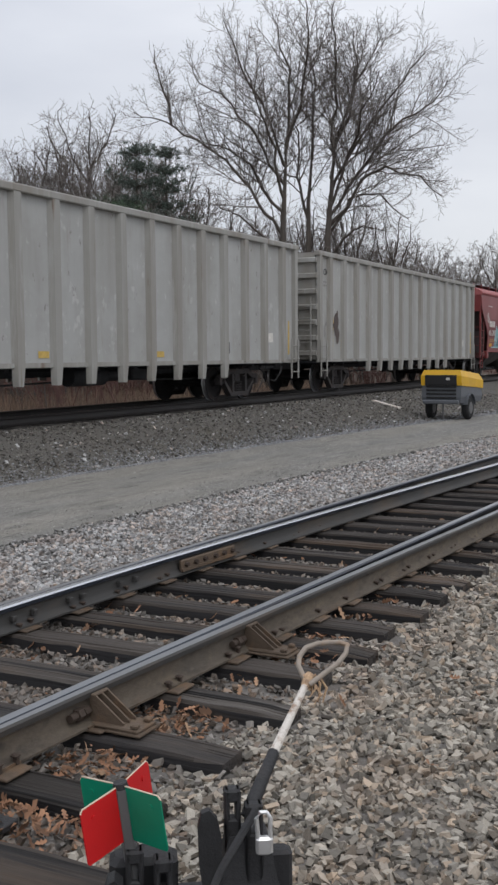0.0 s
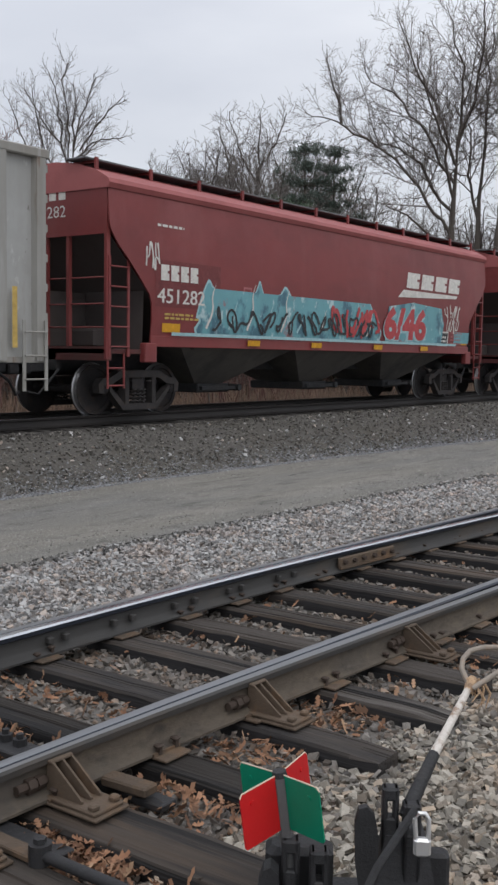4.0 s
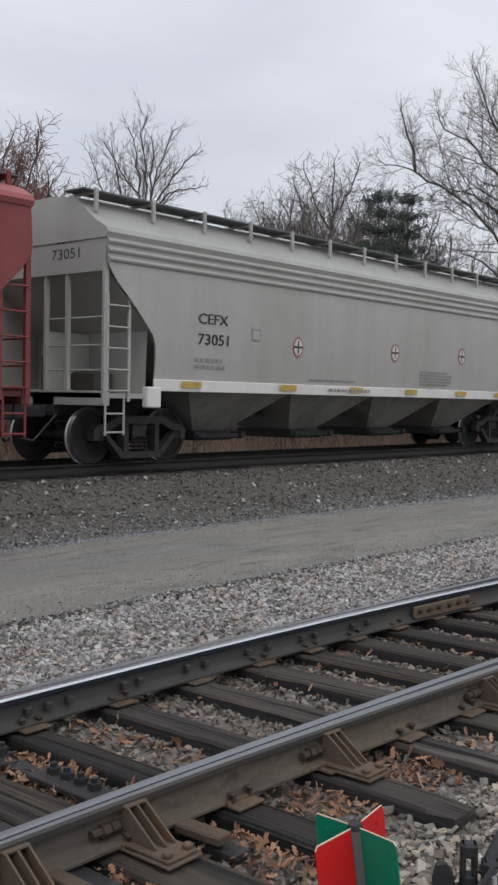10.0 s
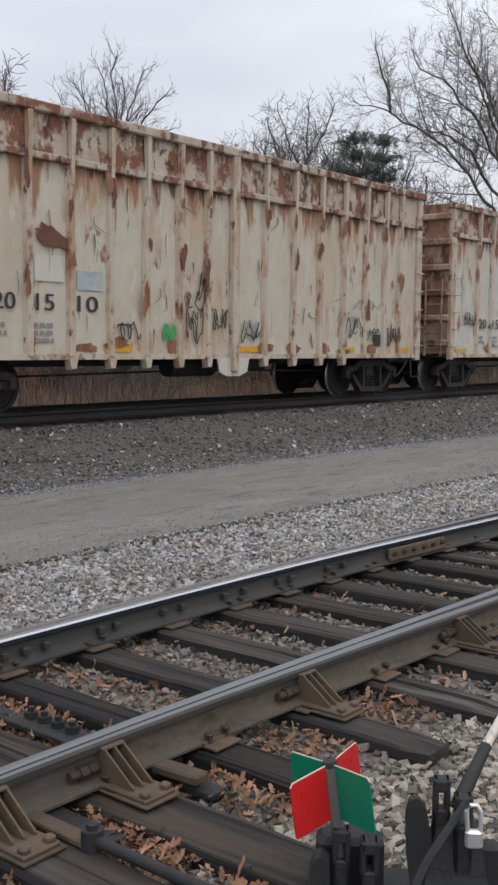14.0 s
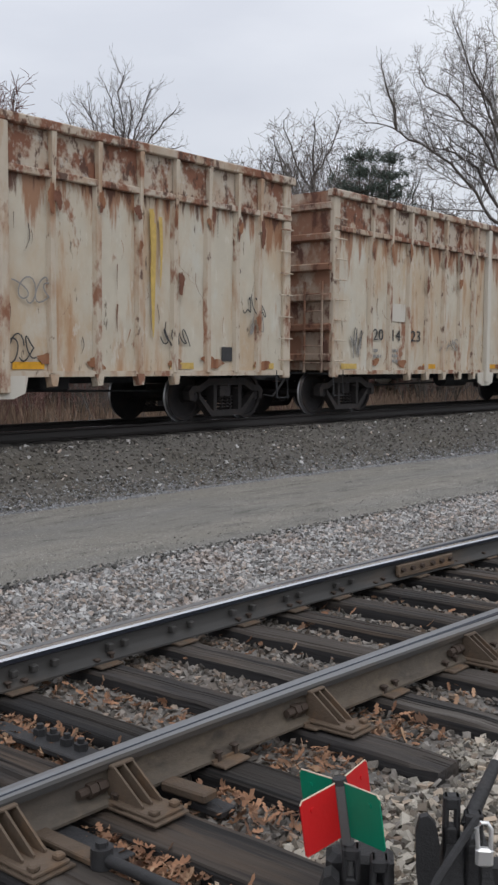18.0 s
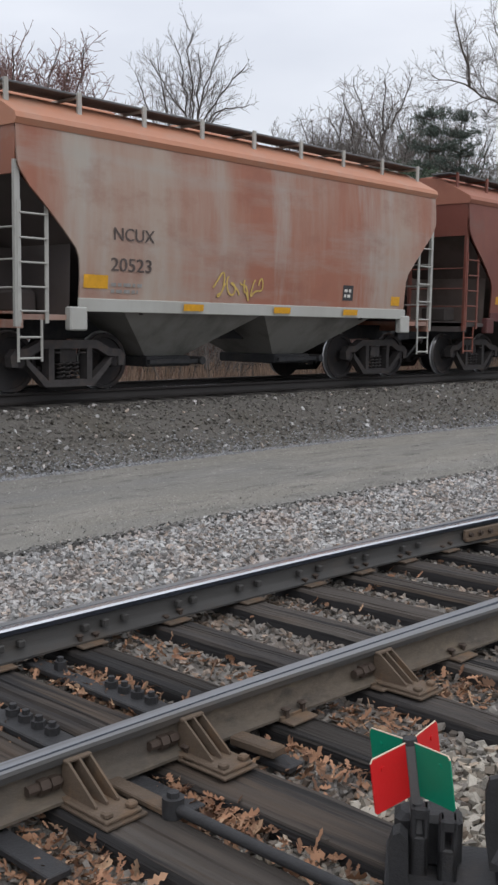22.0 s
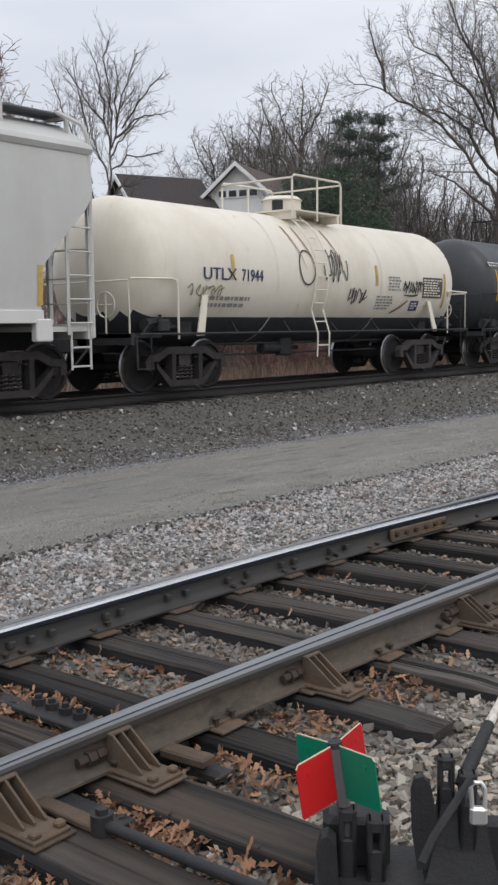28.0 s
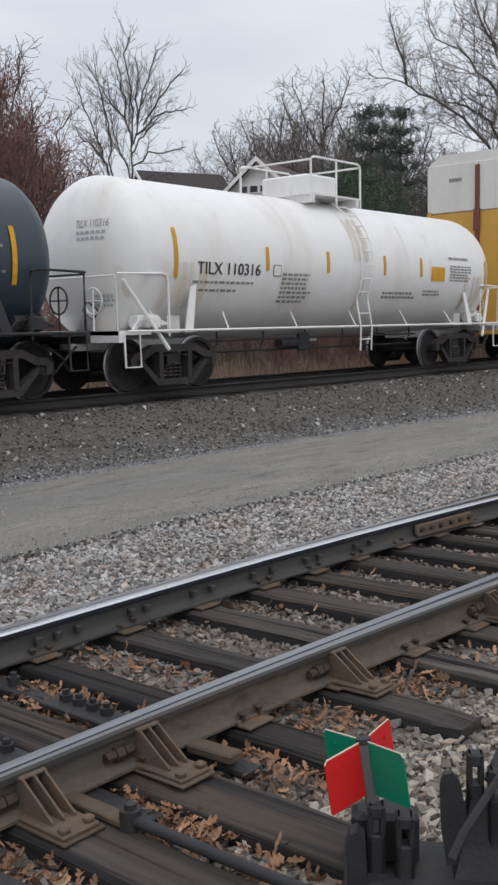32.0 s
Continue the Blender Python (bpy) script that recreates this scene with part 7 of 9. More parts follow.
side.rect(-1.83, -1.68, 2.17, 2.33, P["hopper_white"], "data_panel", off=0.012)
side.rect(-2.0, -1.72, 1.5, 1.62, Y, "reflective_tab")
side.rect(2.2, 2.5, 1.5, 1.78, K, "data_panel")
side.bars(-0.4, 0.2, 1.45, 1.68, 3, P["mark_grey"])
side.bars(2.0, 3.1, 1.95, 2.0, 1, P["mark_grey"])
side.bars(-2.5, -1.3, 1.1, 1.2, 1, P["mark_grey"], off=0.075)
side.bars(-3.5, -2.7, 1.5, 1.7, 2, P["mark_grey"])
sill_tabs(side, (-1.6, 0.0, 1.4, 3.6), 1.0, 0.45, mat="mark_dirty_yellow")

mulx(257.07, "243934")

car, side = tank_car("cream-white tank car with a black lower half and dark lettering", 5.85, 4.35, 1.38, 2.15, P["tank_cream"], M["undercar"], "cream", lower=P["tank_black"], rail_mat=P["tank_cream"], shift=-0.9)
side.text("UTLX", -4.2, -3.25, 2.02, 2.24, P["mark_blue"])
side.text("71944", -3.1, -2.45, 2.02, 2.24, P["mark_blue"])
tank_stripes(side, (-3.35, 1.73), 2.05, 2.5, mat="mark_dirty_yellow")
tank_stripes(side, (4.9,), 1.57, 2.42, mat="mark_dirty_yellow")
side.bars(-4.2, -2.6, 1.5, 1.75, 2, P["mark_grey"])
side.stroke([(-0.95 + 0.28 * math.cos(q), 2.35 + 0.36 * math.sin(q)) for q in np.linspace(0, 6.6, 14)], 0.035, K, "graffiti_line")
side.tag(-0.3, 0.53, 2.11, 2.74, K, 4, 0.03, 82)
side.tag(-4.6, -3.63, 1.71, 1.92, P["mark_olive"], 5, 0.025, 85)
side.tag(0.57, 1.3, 1.64, 1.97, K, 4, 0.03, 83)
side.tag(2.9, 3.8, 1.9, 2.2, K, 7, 0.035, 84)
side.stroke([(2.95, 1.86), (3.4, 1.84), (3.6, 1.88)], 0.04, K, "graffiti_line")
side.bars(2.23, 2.84, 1.94, 2.29, 5, P["mark_grey"])
side.bars(1.78, 2.52, 1.51, 1.84, 5, P["mark_grey"], seed=5)
side.rect(3.82, 4.78, 1.81, 2.30, P["mark_faded"], "data_panel")
side.bars(3.86, 4.74, 1.84, 2.27, 7, P["tank_cream"], off=0.014)
side.rect(3.33, 3.72, 1.50, 1.73, P["mark_blue"], "data_panel")
side.bars(3.37, 3.68, 1.53, 1.70, 3, W, off=0.014)
side.stroke([(3.18, 1.74), (2.95, 1.6), (2.75, 1.52), (2.55, 1.44)], 0.05, P["mark_rust"], "product_stain")
for x in (-1.3, -0.95, 0.1):
    side.stroke([(x, 3.2), (x + 0.05, 2.9), (x + 0.2, 2.6), (x + 0.3, 2.3)], 0.045, P["mark_tan"], "product_stain", 0.02, taper=True)
couple(car, 269.37)

car, side = tank_car("dull black tank car with yellow lettering and a magenta tag", 5.05, 3.65, 1.38, 2.15, P["tank_black"], M["undercar"], "hoop")
side.text("UTLX", -3.64, -2.88, 1.98, 2.26, Y)
side.text("125210", -2.82, -1.92, 1.98, 2.26, Y)
tank_stripes(side, (-4.3, -1.40), 1.80, 2.64)
tank_stripes(side, (1.08, 4.05), 1.84, 2.66)
side.bars(-3.7, -2.3, 1.84, 1.92, 1, P["mark_olive"])
side.bars(-3.85, -2.33, 1.54, 1.77, 3, P["mark_grey"])
side.tag(-2.25, -0.44, 1.21, 1.86, P["mark_cyan"], 4, 0.03, 91)
side.tag(-0.5, 0.3, 1.15, 1.4, P["mark_cyan"], 3, 0.02, 94)
side.tag(0.45, 2.95, 1.45, 2.12, P["mark_magenta"], 7, 0.085, 92)
side.tag(0.6, 2.6, 1.5, 2.05, P["mark_magenta"], 5, 0.06, 95)
side.rect(2.1, 2.72, 1.93, 2.32, Y, "placard")
side.bars(1.2, 2.02, 1.94, 2.31, 5, W)
side.bars(2.80, 3.74, 1.97, 2.47, 6, P["mark_grey"])
side.bars(0.82, 1.55, 2.70, 2.86, 2, W, seed=3)
side.rect(2.6, 3.15, 1.5, 1.72, P["mark_grey"], "data_panel")
side.bars(-4.6, -3.9, 2.72, 2.86, 2, W)
couple(car, 281.59)

car, side = tank_car("blue-black tank car with white lettering and yellow stripes", 5.20, 3.88, 1.37, 2.15, P["tank_black2"], M["undercar"], "hoop", shift=0.30)
side.blocks(4, -3.95, -3.13, 1.95, 2.23, W, gap=0.14)
side.text("151", -3.01, -2.62, 1.95, 2.23, W)
tank_stripes(side, (-4.61,), 1.76, 2.66)
tank_stripes(side, (-2.54, -1.59, 1.14), 1.97, 2.43)
tank_stripes(side, (4.09,), 1.76, 2.62)
side.bars(-4.04, -1.65, 1.70, 1.85, 1, W, seed=2)
side.bars(-4.04, -1.85, 1.54, 1.67, 1, W, seed=3)
side.bars(1.16, 2.1, 1.57, 2.45, 9, P["mark_grey"], seed=9)
side.rect(2.06, 2.79, 1.58, 1.95, Y, "placard")
side.text("SR 13449", 2.33, 2.99, 2.53, 2.64, W)
side.text("SR 13450", 2.36, 3.02, 2.39, 2.50, W)
side.text("FRA AIP", 2.48, 2.97, 2.10, 2.21, W)
side.bars(3.0, 3.95, 1.84, 2.36, 7, P["mark_grey"])
side.flat("placard", [(3.28, 1.42), (3.43, 1.58), (3.28, 1.74), (3.13, 1.58)], [(0, 1, 2, 3)], W, off=0.04)
side.bars(-4.75, -4.1, 2.72, 2.9, 2, W)
side.bars(2.0, 2.8, 1.46, 1.52, 1, P["mark_grey"])
couple(car, 293.48)

P["tank_stain"] = paint("pale_brown_stain", (0.62, 0.54, 0.45), 0.5, (((0.76, 0.74, 0.70), 0.8, 2.0, 0.42, 0.6, UP),))
car, side = tank_car("clean white tank car with dark lettering and a railed top platform", 6.50, 5.10, 1.45, 2.30, P["tank_white"], P["tank_white"], "white")
side.text("TILX", -4.87, -4.2, 2.02, 2.23, K)
side.text("110316", -4.05, -3.13, 2.02, 2.23, K)
tank_stripes(side, (-5.40,), 1.94, 2.79)
tank_stripes(side, (-2.92, -0.96, 1.16, 2.71), 2.13, 2.56)
tank_stripes(side, (5.85,), 1.9, 2.6, mat="mark_dirty_yellow")
side.bars(-4.95, -3.2, 1.84, 1.92, 1, P["mark_grey"])
side.bars(-4.85, -3.4, 1.70, 1.78, 1, P["mark_grey"], seed=2)
side.bars(-2.45, -1.44, 1.51, 2.11, 7, P["mark_grey"], seed=4)
side.rect(-2.75, -2.5, 2.02, 2.24, P["mark_grey"], "data_panel")
side.rect(-2.73, -2.52, 2.04, 2.22, P["tank_white"], "data_panel", off=0.014)
side.rect(3.17, 3.79, 2.05, 2.38, Y, "placard")
side.bars(4.03, 5.14, 2.05, 2.45, 6, P["mark_grey"])
side.bars(4.0, 5.0, 2.55, 2.66, 1, P["mark_grey"])
side.bars(1.2, 2.6, 1.62, 1.8, 2, P["mark_grey"])
side.bars(2.9, 3.7, 1.7, 1.85, 2, P["mark_grey"])
v, f = text_outline("TILX 110316")
head_marks(car, 6.50, 1.45, 2.30, [(0.12 + p[0] / v[:, 0].max() * 0.70, 2.80 + 0.13 * p[1]) for p in v], f, P["mark_grey"])
for u0, u1, z in ((0.14, 0.80, 2.69), (0.16, 0.78, 2.59), (0.42, 0.85, 1.62), (0.42, 0.85, 1.54), (0.42, 0.80, 1.46)):
    for k in range(6):
        a, b = u0 + (u1 - u0) * k / 6, u0 + (u1 - u0) * (k + 0.75) / 6
        head_marks(car, 6.50, 1.45, 2.30, [(a, z), (b, z), (b, z + 0.05), (a, z + 0.05)], [(0, 1, 2, 3)], P["mark_bluegrey"], "small_print")
head_marks(car, 6.50, 1.45, 2.30, [(0.30, 1.22), (0.50, 1.40), (0.30, 1.58), (0.10, 1.40)], [(0, 1, 2, 3)], K, "placard", 0.02)
head_marks(car, 6.50, 1.45, 2.30, [(0.30, 1.255), (0.465, 1.40), (0.30, 1.545), (0.135, 1.40)], [(0, 1, 2, 3)], P["tank_white"], "placard", 0.028)
for u, z, w, h in ((1.0, 1.95, 0.07, 0.22), (1.06, 1.72, 0.05, 0.14)):
    head_marks(car, 6.50, 1.45, 2.30, [(u + w * math.cos(a) * (1 + 0.3 * math.sin(3 * a)), z + h * math.sin(a) * (1 + 0.2 * math.cos(2 * a))) for a in np.linspace(0, 6.28, 18, endpoint=False)], [tuple(range(18))], P["tank_stain"], "product_stain", 0.006)
for x, w in ((-5.6, 0.22), (-5.25, 0.3), (-5.0, 0.12), (-4.7, 0.2), (0.3, 0.16), (4.9, 0.2), (5.3, 0.15), (5.55, 0.25)):
    side.stroke([(x, 2.2), (x + 0.03, 1.8), (x - 0.02, 1.4)], w, P["tank_stain"], "product_stain", 0.006)
for x in (0.05, 0.25, 0.45):
    side.stroke([(x, 3.3), (x + 0.04, 2.9), (x, 2.4)], 0.16, P["tank_stain"], "product_stain", 0.006)
couple(car, 306.29)

# enclosed car carrier: only its near end comes into view
car = thing("car_carrier_wagon", "tall enclosed car carrier with yellow lower and white upper panels", "rail wagon")
part("body", Mesh().box(-13.4, 13.4, -1.55, 1.55, 0.95, 4.15), P["rack_yellow"], car)
part("upper_body", Mesh().box(-13.4, 13.4, -1.55, 1.55, 4.15, 5.55).extrude_x([(-1.55, 5.55), (-1.2, 5.78), (1.2, 5.78), (1.55, 5.55)], -13.4, 13.4), P["rack_white"], car)
for y0, y1 in ((-1.5, -0.02), (0.02, 1.5)):
    part("end_door", Mesh().box(-13.46, -13.40, y0, y1, 1.0, 4.13, 0.01), P["rack_yellow"], car)
    part("end_door", Mesh().box(-13.46, -13.40, y0, y1, 4.17, 5.5, 0.01), P["rack_white"], car)
part("door_latch", Mesh().box(-13.52, -13.45, -0.06, 0.06, 1.2, 5.4).box(-13.55, -13.5, -0.09, 0.09, 3.6, 4.2), P["ox_red"], car)
for y in (-1.53, 1.53):
    part("corner_post", Mesh().box(-13.5, -13.38, y - 0.07, y + 0.07, 0.9, 4.2, 0.02), P["rack_yellow"], car)
    part("corner_post", Mesh().box(-13.5, -13.38, y - 0.05, y + 0.05, 4.2, 5.5, 0.02), P["rack_white"], car)
for k in range(18):
    x = -12.8 + 1.5 * k
    part("side_post", Mesh().box(x - 0.05, x + 0.05, -1.60, -1.55, 0.95, 5.5), P["rack_white"], car)
part("side_sill", Mesh().box(-13.5, 13.5, -1.58, 1.58, 0.72, 0.97), P["rack_yellow"], car)
part("lettering", Mesh().add([(-13.465, 0.9, 5.0), (-13.465, 0.5, 5.0), (-13.465, 0.5, 5.1), (-13.465, 0.9, 5.1)], [(0, 1, 2, 3)]), P["mark_grey"], car)
for s in (-1, 1):
    coupler(car, s * 13.4, s, M["undercar"])
    truck(car, s * 10.2)
couple(car, 314.54 + 13.4)


# ---- switch stand on the head-block ties ----
stand = thing("switch_stand", "low black iron switch stand with red and green target vanes", "switch stand", at=pose(2.735, 1.81, 0.0, 0, 0, -56.1))
part("base_plate", Mesh().box(-0.10, 0.50, -0.16, 0.14, 0.0, 0.028, 0.006), M["black_iron"], stand)
TILT = Matrix.Translation((-0.034, -0.045, 0.470)) @ Matrix.Rotation(radians(-7.5), 4, "Y")


def slotted_post(x, y, z, w, dep):
    """An upright foot latch with a slot through it."""
    m = Mesh().box(x - w, x - w * 0.35, y - dep, y + dep, 0.02, z, 0.006).box(x + w * 0.35, x + w, y - dep, y + dep, 0.02, z, 0.006)
    return m.box(x - w, x + w, y - dep, y + dep, z - 0.045, z, 0.008).box(x - w, x + w, y - dep, y + dep, 0.02, z - 0.10, 0.006)


part("foot_latch", slotted_post(0.008, -0.06, 0.258, 0.030, 0.03), M["black_iron"], stand)
part("foot_latch", slotted_post(0.100, -0.08, 0.234, 0.031, 0.032), M["black_iron"], stand)
part("housing", Mesh().box(-0.075, 0.15, -0.03, 0.09, 0.02, 0.20, 0.02).prism([(-0.085, 0.02), (-0.092, 0.15), (-0.078, 0.198), (-0.055, 0.208), (-0.03, 0.185), (-0.022, 0.02)], -0.17, -0.10), M["black_iron"], stand)
part("cam", Mesh().tube([(0.06, 0.09, 0.13), (0.06, 0.12, 0.13)], 0.06, 16), M["black_iron"], stand, smooth=40)
part("spindle", Mesh().tube([(0, 0, -0.36), (0, 0, -0.20)], 0.024, 12).box(-0.017, 0.017, -0.024, 0.012, -0.212, -0.012, 0.004).move(TILT), M["galvanised"], stand)
part("spindle_cap", Mesh().tube([(0, 0, -0.015), (0, 0, 0.004)], [0.026, 0.023], 14).move(TILT), M["black_iron"], stand)
for k, key in enumerate(("lead_green", "lead_red", "lead_green", "lead_red")):
    # thin plates with one clipped corner, each at right angles to the next
    a = radians((136, 229, 311, 62)[k])
    c, s = math.cos(a), math.sin(a)
    pts = [(0.020, -0.186), (0.020, -0.006), (0.180, -0.006), (0.190, -0.018), (0.190, -0.178), (0.183, -0.186)]
    n = len(pts)
    m = Mesh()
    for q in (-0.0022, 0.0022):
        m.v += [(r * c - q * s, r * s + q * c, z) for r, z in pts]
    m.f += [tuple(range(n)), tuple(range(2 * n - 1, n - 1, -1))] + [(i, (i + 1) % n, n + (i + 1) % n, n + i) for i in range(n)]
    vane = part("target_vane", m.move(TILT), M[key], stand, "red enamelled vane" if key == "lead_red" else "green enamelled vane")
    part("vane_edge", Mesh().tube([(r * c, r * s, z) for r, z in pts[1:4]], 0.0028, 5).move(TILT), M["target_edge"], vane)
    part("vane_bolt", Mesh().tube([(0.14 * c - 0.006 * s, 0.14 * s + 0.006 * c, -0.05), (0.14 * c + 0.006 * s, 0.14 * s - 0.006 * c, -0.05)], 0.009, 8).move(TILT), M[key], vane)
SHIFT = Matrix.Translation((-0.025, 0, 0))
ASIDE = Matrix.Translation((-0.055, 0, 0))
# lever side: latch posts, weight, strap, lever, padlock
part("lever_latch", slotted_post(0.385, -0.02, 0.425, 0.027, 0.026), M["black_iron"], stand, at=ASIDE)
part("lever_latch", slotted_post(0.452, -0.05, 0.385, 0.029, 0.028), M["black_iron"], stand, at=ASIDE)
part("column", Mesh().loft([[(0.37 - q, -0.05 - q, z), (0.50 + q, -0.05 - q, z), (0.50 + q, 0.05 + q, z), (0.37 - q, 0.05 + q, z)] for q, z in ((0.06, 0.02), (0.03, 0.12), (0.0, 0.27))], True, True), M["black_iron"], stand, at=ASIDE)
part("toe_bracket", Mesh().box(0.50, 0.585, -0.03, 0.04, 0.02, 0.20, 0.012), M["black_iron"], stand, at=ASIDE)
plate_w = [(0.290, 0.06), (0.272, 0.18), (0.268, 0.32), (0.280, 0.368), (0.305, 0.376), (0.332, 0.345), (0.345, 0.28), (0.345, 0.06)]
part("weight", Mesh().prism(plate_w, -0.08, -0.05), M["black_iron"], stand, at=ASIDE)
part("strap", Mesh().tube([(0.26, -0.24, 0.17), (0.30, -0.20, 0.235), (0.43, -0.075, 0.372)], 0.014, 6), M["black_iron"], stand, smooth=50, at=SHIFT)
lev = part("throw_lever", Mesh().tube([(0.40, -0.05, 0.335), (0.425, -0.02, 0.372), (0.519, 0.157, 0.465)], [0.022, 0.026, 0.021], 8), M["black_iron"], stand, smooth=50, at=SHIFT)
part("lever_shaft", Mesh().tube([(0.519, 0.157, 0.465), (0.690, 0.440, 0.627)], [0.017, 0.013], 8), M["worn_white"], lev, "chipped white lever shaft", smooth=50)
hc, ax, ay = Vector((0.745, 0.490, 0.683)), Vector((0.042, 0.058, 0.050)) * 1.0, Vector((0.086, -0.018, 0.006))
LOOP = [(0.0, -1.35), (-0.42, -0.85), (-0.85, -0.25), (-1.0, 0.30), (-0.88, 0.78), (-0.45, 0.98), (0.0, 1.0), (0.5, 1.0), (0.9, 0.82), (1.0, 0.35), (0.85, -0.2), (0.42, -0.8), (0.0, -1.35)]
ring = [tuple(hc + ax * v + ay * u) for u, v in LOOP]
part("loop_handle", Mesh().tube(ring, 0.0105, 8, cap=False), M["bare_handle"], lev, "worn loop handle", smooth=60)
part("handle_wrap", Mesh().tube([(0.672, 0.41, 0.607), (0.692, 0.443, 0.628), (0.704, 0.452, 0.640)], [0.016, 0.024, 0.019], 9), M["worn_orange"], lev, "peeling orange wrapping", smooth=60)
rg = random.Random(5)
for k in range(7):
    x, y, z = 0.692 + rg.uniform(-0.02, 0.05), 0.443 + rg.uniform(-0.03, 0.02), 0.630 + rg.uniform(-0.02, 0.02)
    part("loose_strip", Mesh().tube([(x, y, z), (x + rg.uniform(-0.01, 0.02), y - 0.02, z - 0.03), (x + rg.uniform(-0.02, 0.02), y - 0.03, z - rg.uniform(0.05, 0.10))], [0.006, 0.005, 0.002], 4), M["worn_orange"], lev)
lk = part("padlock", Mesh().box(0.437, 0.492, -0.165, -0.135, 0.245, 0.305, 0.008).move(Matrix.Translation((0, 0, 0.02))), M["lock"], stand, "bright steel padlock", at=Matrix.Translation((-0.045, 0, -0.01)))
part("shackle", Mesh().tube([(0.445, -0.15, 0.32), (0.440, -0.15, 0.385), (0.452, -0.148, 0.403), (0.472, -0.148, 0.403), (0.484, -0.15, 0.385), (0.484, -0.15, 0.32)], 0.0075, 8), M["lock"], lk, smooth=60)

# ---- rail braces, bolts, throw rods ----
brace_group = "rail braces along the siding"
bm_ = Mesh()
for x in (-0.052, 0.0, 0.052):
    t = 0.005
    tri = [(-0.035, 0.022), (-0.035, 0.162), (-0.070, 0.162), (-0.235, 0.044), (-0.235, 0.022)]
    bm_.loft([[(x - t, y, z) for y, z in tri], [(x + t, y, z) for y, z in tri]], True, True)
bm_.box(-0.062, 0.062, -0.070, -0.035, 0.154, 0.168, 0.004).box(-0.085, 0.085, -0.335, 0.02, 0.012, 0.032, 0.006)
for x in (-0.06, 0.055):
    bm_.box(x - 0.020, x + 0.020, -0.325, -0.285, 0.03, 0.056, 0.007)
BRACE_ME = bm_.data("web", M["plate"])
bolt_me = Mesh().tube([(-0.215, -0.03, 0.085), (-0.06, -0.03, 0.085)], 0.021, 8).tube([(-0.165, -0.03, 0.085), (-0.125, -0.03, 0.085)], 0.033, 6).tube([(-0.115, -0.03, 0.085), (-0.075, -0.03, 0.085)], 0.030, 6).data("bolt", M["spike"])
base_me = Mesh().box(-0.098, 0.098, -0.352, 0.14, 0.0, 0.014, 0.004).data("base", M["plate"])
first = None
for x in (2.26, 2.85, 4.15, 5.64):
    at = Matrix.Translation((x, near_outer(x) + 0.012, 0.0))
    if first is None:
        first = thing("rail_brace", "rusty cast rail brace with three ribs bolted against the rail", "rail brace", at=at, group=brace_group)
        part("web", BRACE_ME, None, first)
        part("bolt", bolt_me, None, first)
        part("base", base_me, None, first)
    else:
        copy_thing(first, at)
solid("rail_clip_block", Mesh().box(-0.045, 0.045, -0.11, 0.13, 0.0, 0.042, 0.008), M["plate"], "short rusty iron bar lying against the rail foot", "iron bar", at=pose(3.075, 2.83, 0.0, 0, 0, 4))
# joint bars and web bolts on the far rail
joint = thing("joint_bar", "rusty bolted joint bar on the far siding rail", "joint bar", at=pose(7.72, far_inner(7.72), 0.0, 0, 0, -4.2))
part("bar", Mesh().box(-0.42, 0.42, -0.060, -0.030, 0.045, 0.135, 0.008).box(-0.42, 0.42, -0.075, -0.055, 0.04, 0.065), M["plate"], joint)
nut = Mesh().tube([(0, -0.09, 0.095), (0, -0.055, 0.095)], 0.020, 6).data("bolt", M["spike"])
for x in (-0.36, -0.22, -0.08, 0.08, 0.22, 0.36):
    part("bolt", nut, None, joint, at=Matrix.Translation((x, 0, 0)))
web = thing("heel_block_bolts", "row of square bolt heads along the far siding rail", "bolts", at=pose(0, 0, 0))
head = Mesh().box(-0.021, 0.021, -0.052, -0.008, 0.072, 0.114, 0.006).data("bolt", M["rail_dark_web"])
for x in (2.9, 3.03, 3.46, 3.60, 3.75, 4.175, 4.30, 4.72, 4.89, 5.31, 5.52, 5.9, 6.05, 6.5, 6.7):
    part("bolt", head, None, web, at=Matrix.Translation((x, far_inner(x), 0)))
for x, lo in ((2.53, -0.005), (3.11, -0.02), (1.9, -0.01)):
    rod = thing("switch_rod", "flat dark iron throw rod with clip bolts between the rails", "switch rod", at=pose(x, 0, 0))
    part("bar", Mesh().box(-0.05, 0.05, 2.65, 4.55, lo - 0.03, lo, 0.005).box(-0.075, 0.075, 3.46, 3.98, lo - 0.02, lo + 0.012, 0.006), M["black_iron"], rod)
    for y in (3.58, 3.68, 3.78, 3.88, 4.3):
        part("clip_bolt", Mesh().tube([(0.02, y, lo), (0.02, y, lo + 0.045)], 0.034, 6).tube([(0.02, y, lo + 0.045), (0.02, y, lo + 0.068)], 0.018, 6), M["black_iron"], rod)
    if x == 2.53:
        part("connecting_rod", Mesh().tube([(-0.113, 2.66, 0.035), (-0.11, 2.2, 0.035), (-0.10, 1.45, 0.04)], 0.023, 10), M["black_iron"], rod, smooth=50)
        part("rod_eye", Mesh().tube([(-0.113, 2.66, 0.0), (-0.113, 2.66, 0.075)], 0.042, 12).tube([(-0.113, 2.66, 0.075), (-0.113, 2.66, 0.095)], 0.024, 6), M["black_iron"], rod, smooth=40)
        part("clip_bar", Mesh().box(-0.15, -0.075, 2.64, 3.05, 0.005, 0.03, 0.005), M["plate"], rod)

# ---- gravel: real stones over the ground sheet ----
rng = np.random.default_rng(21)


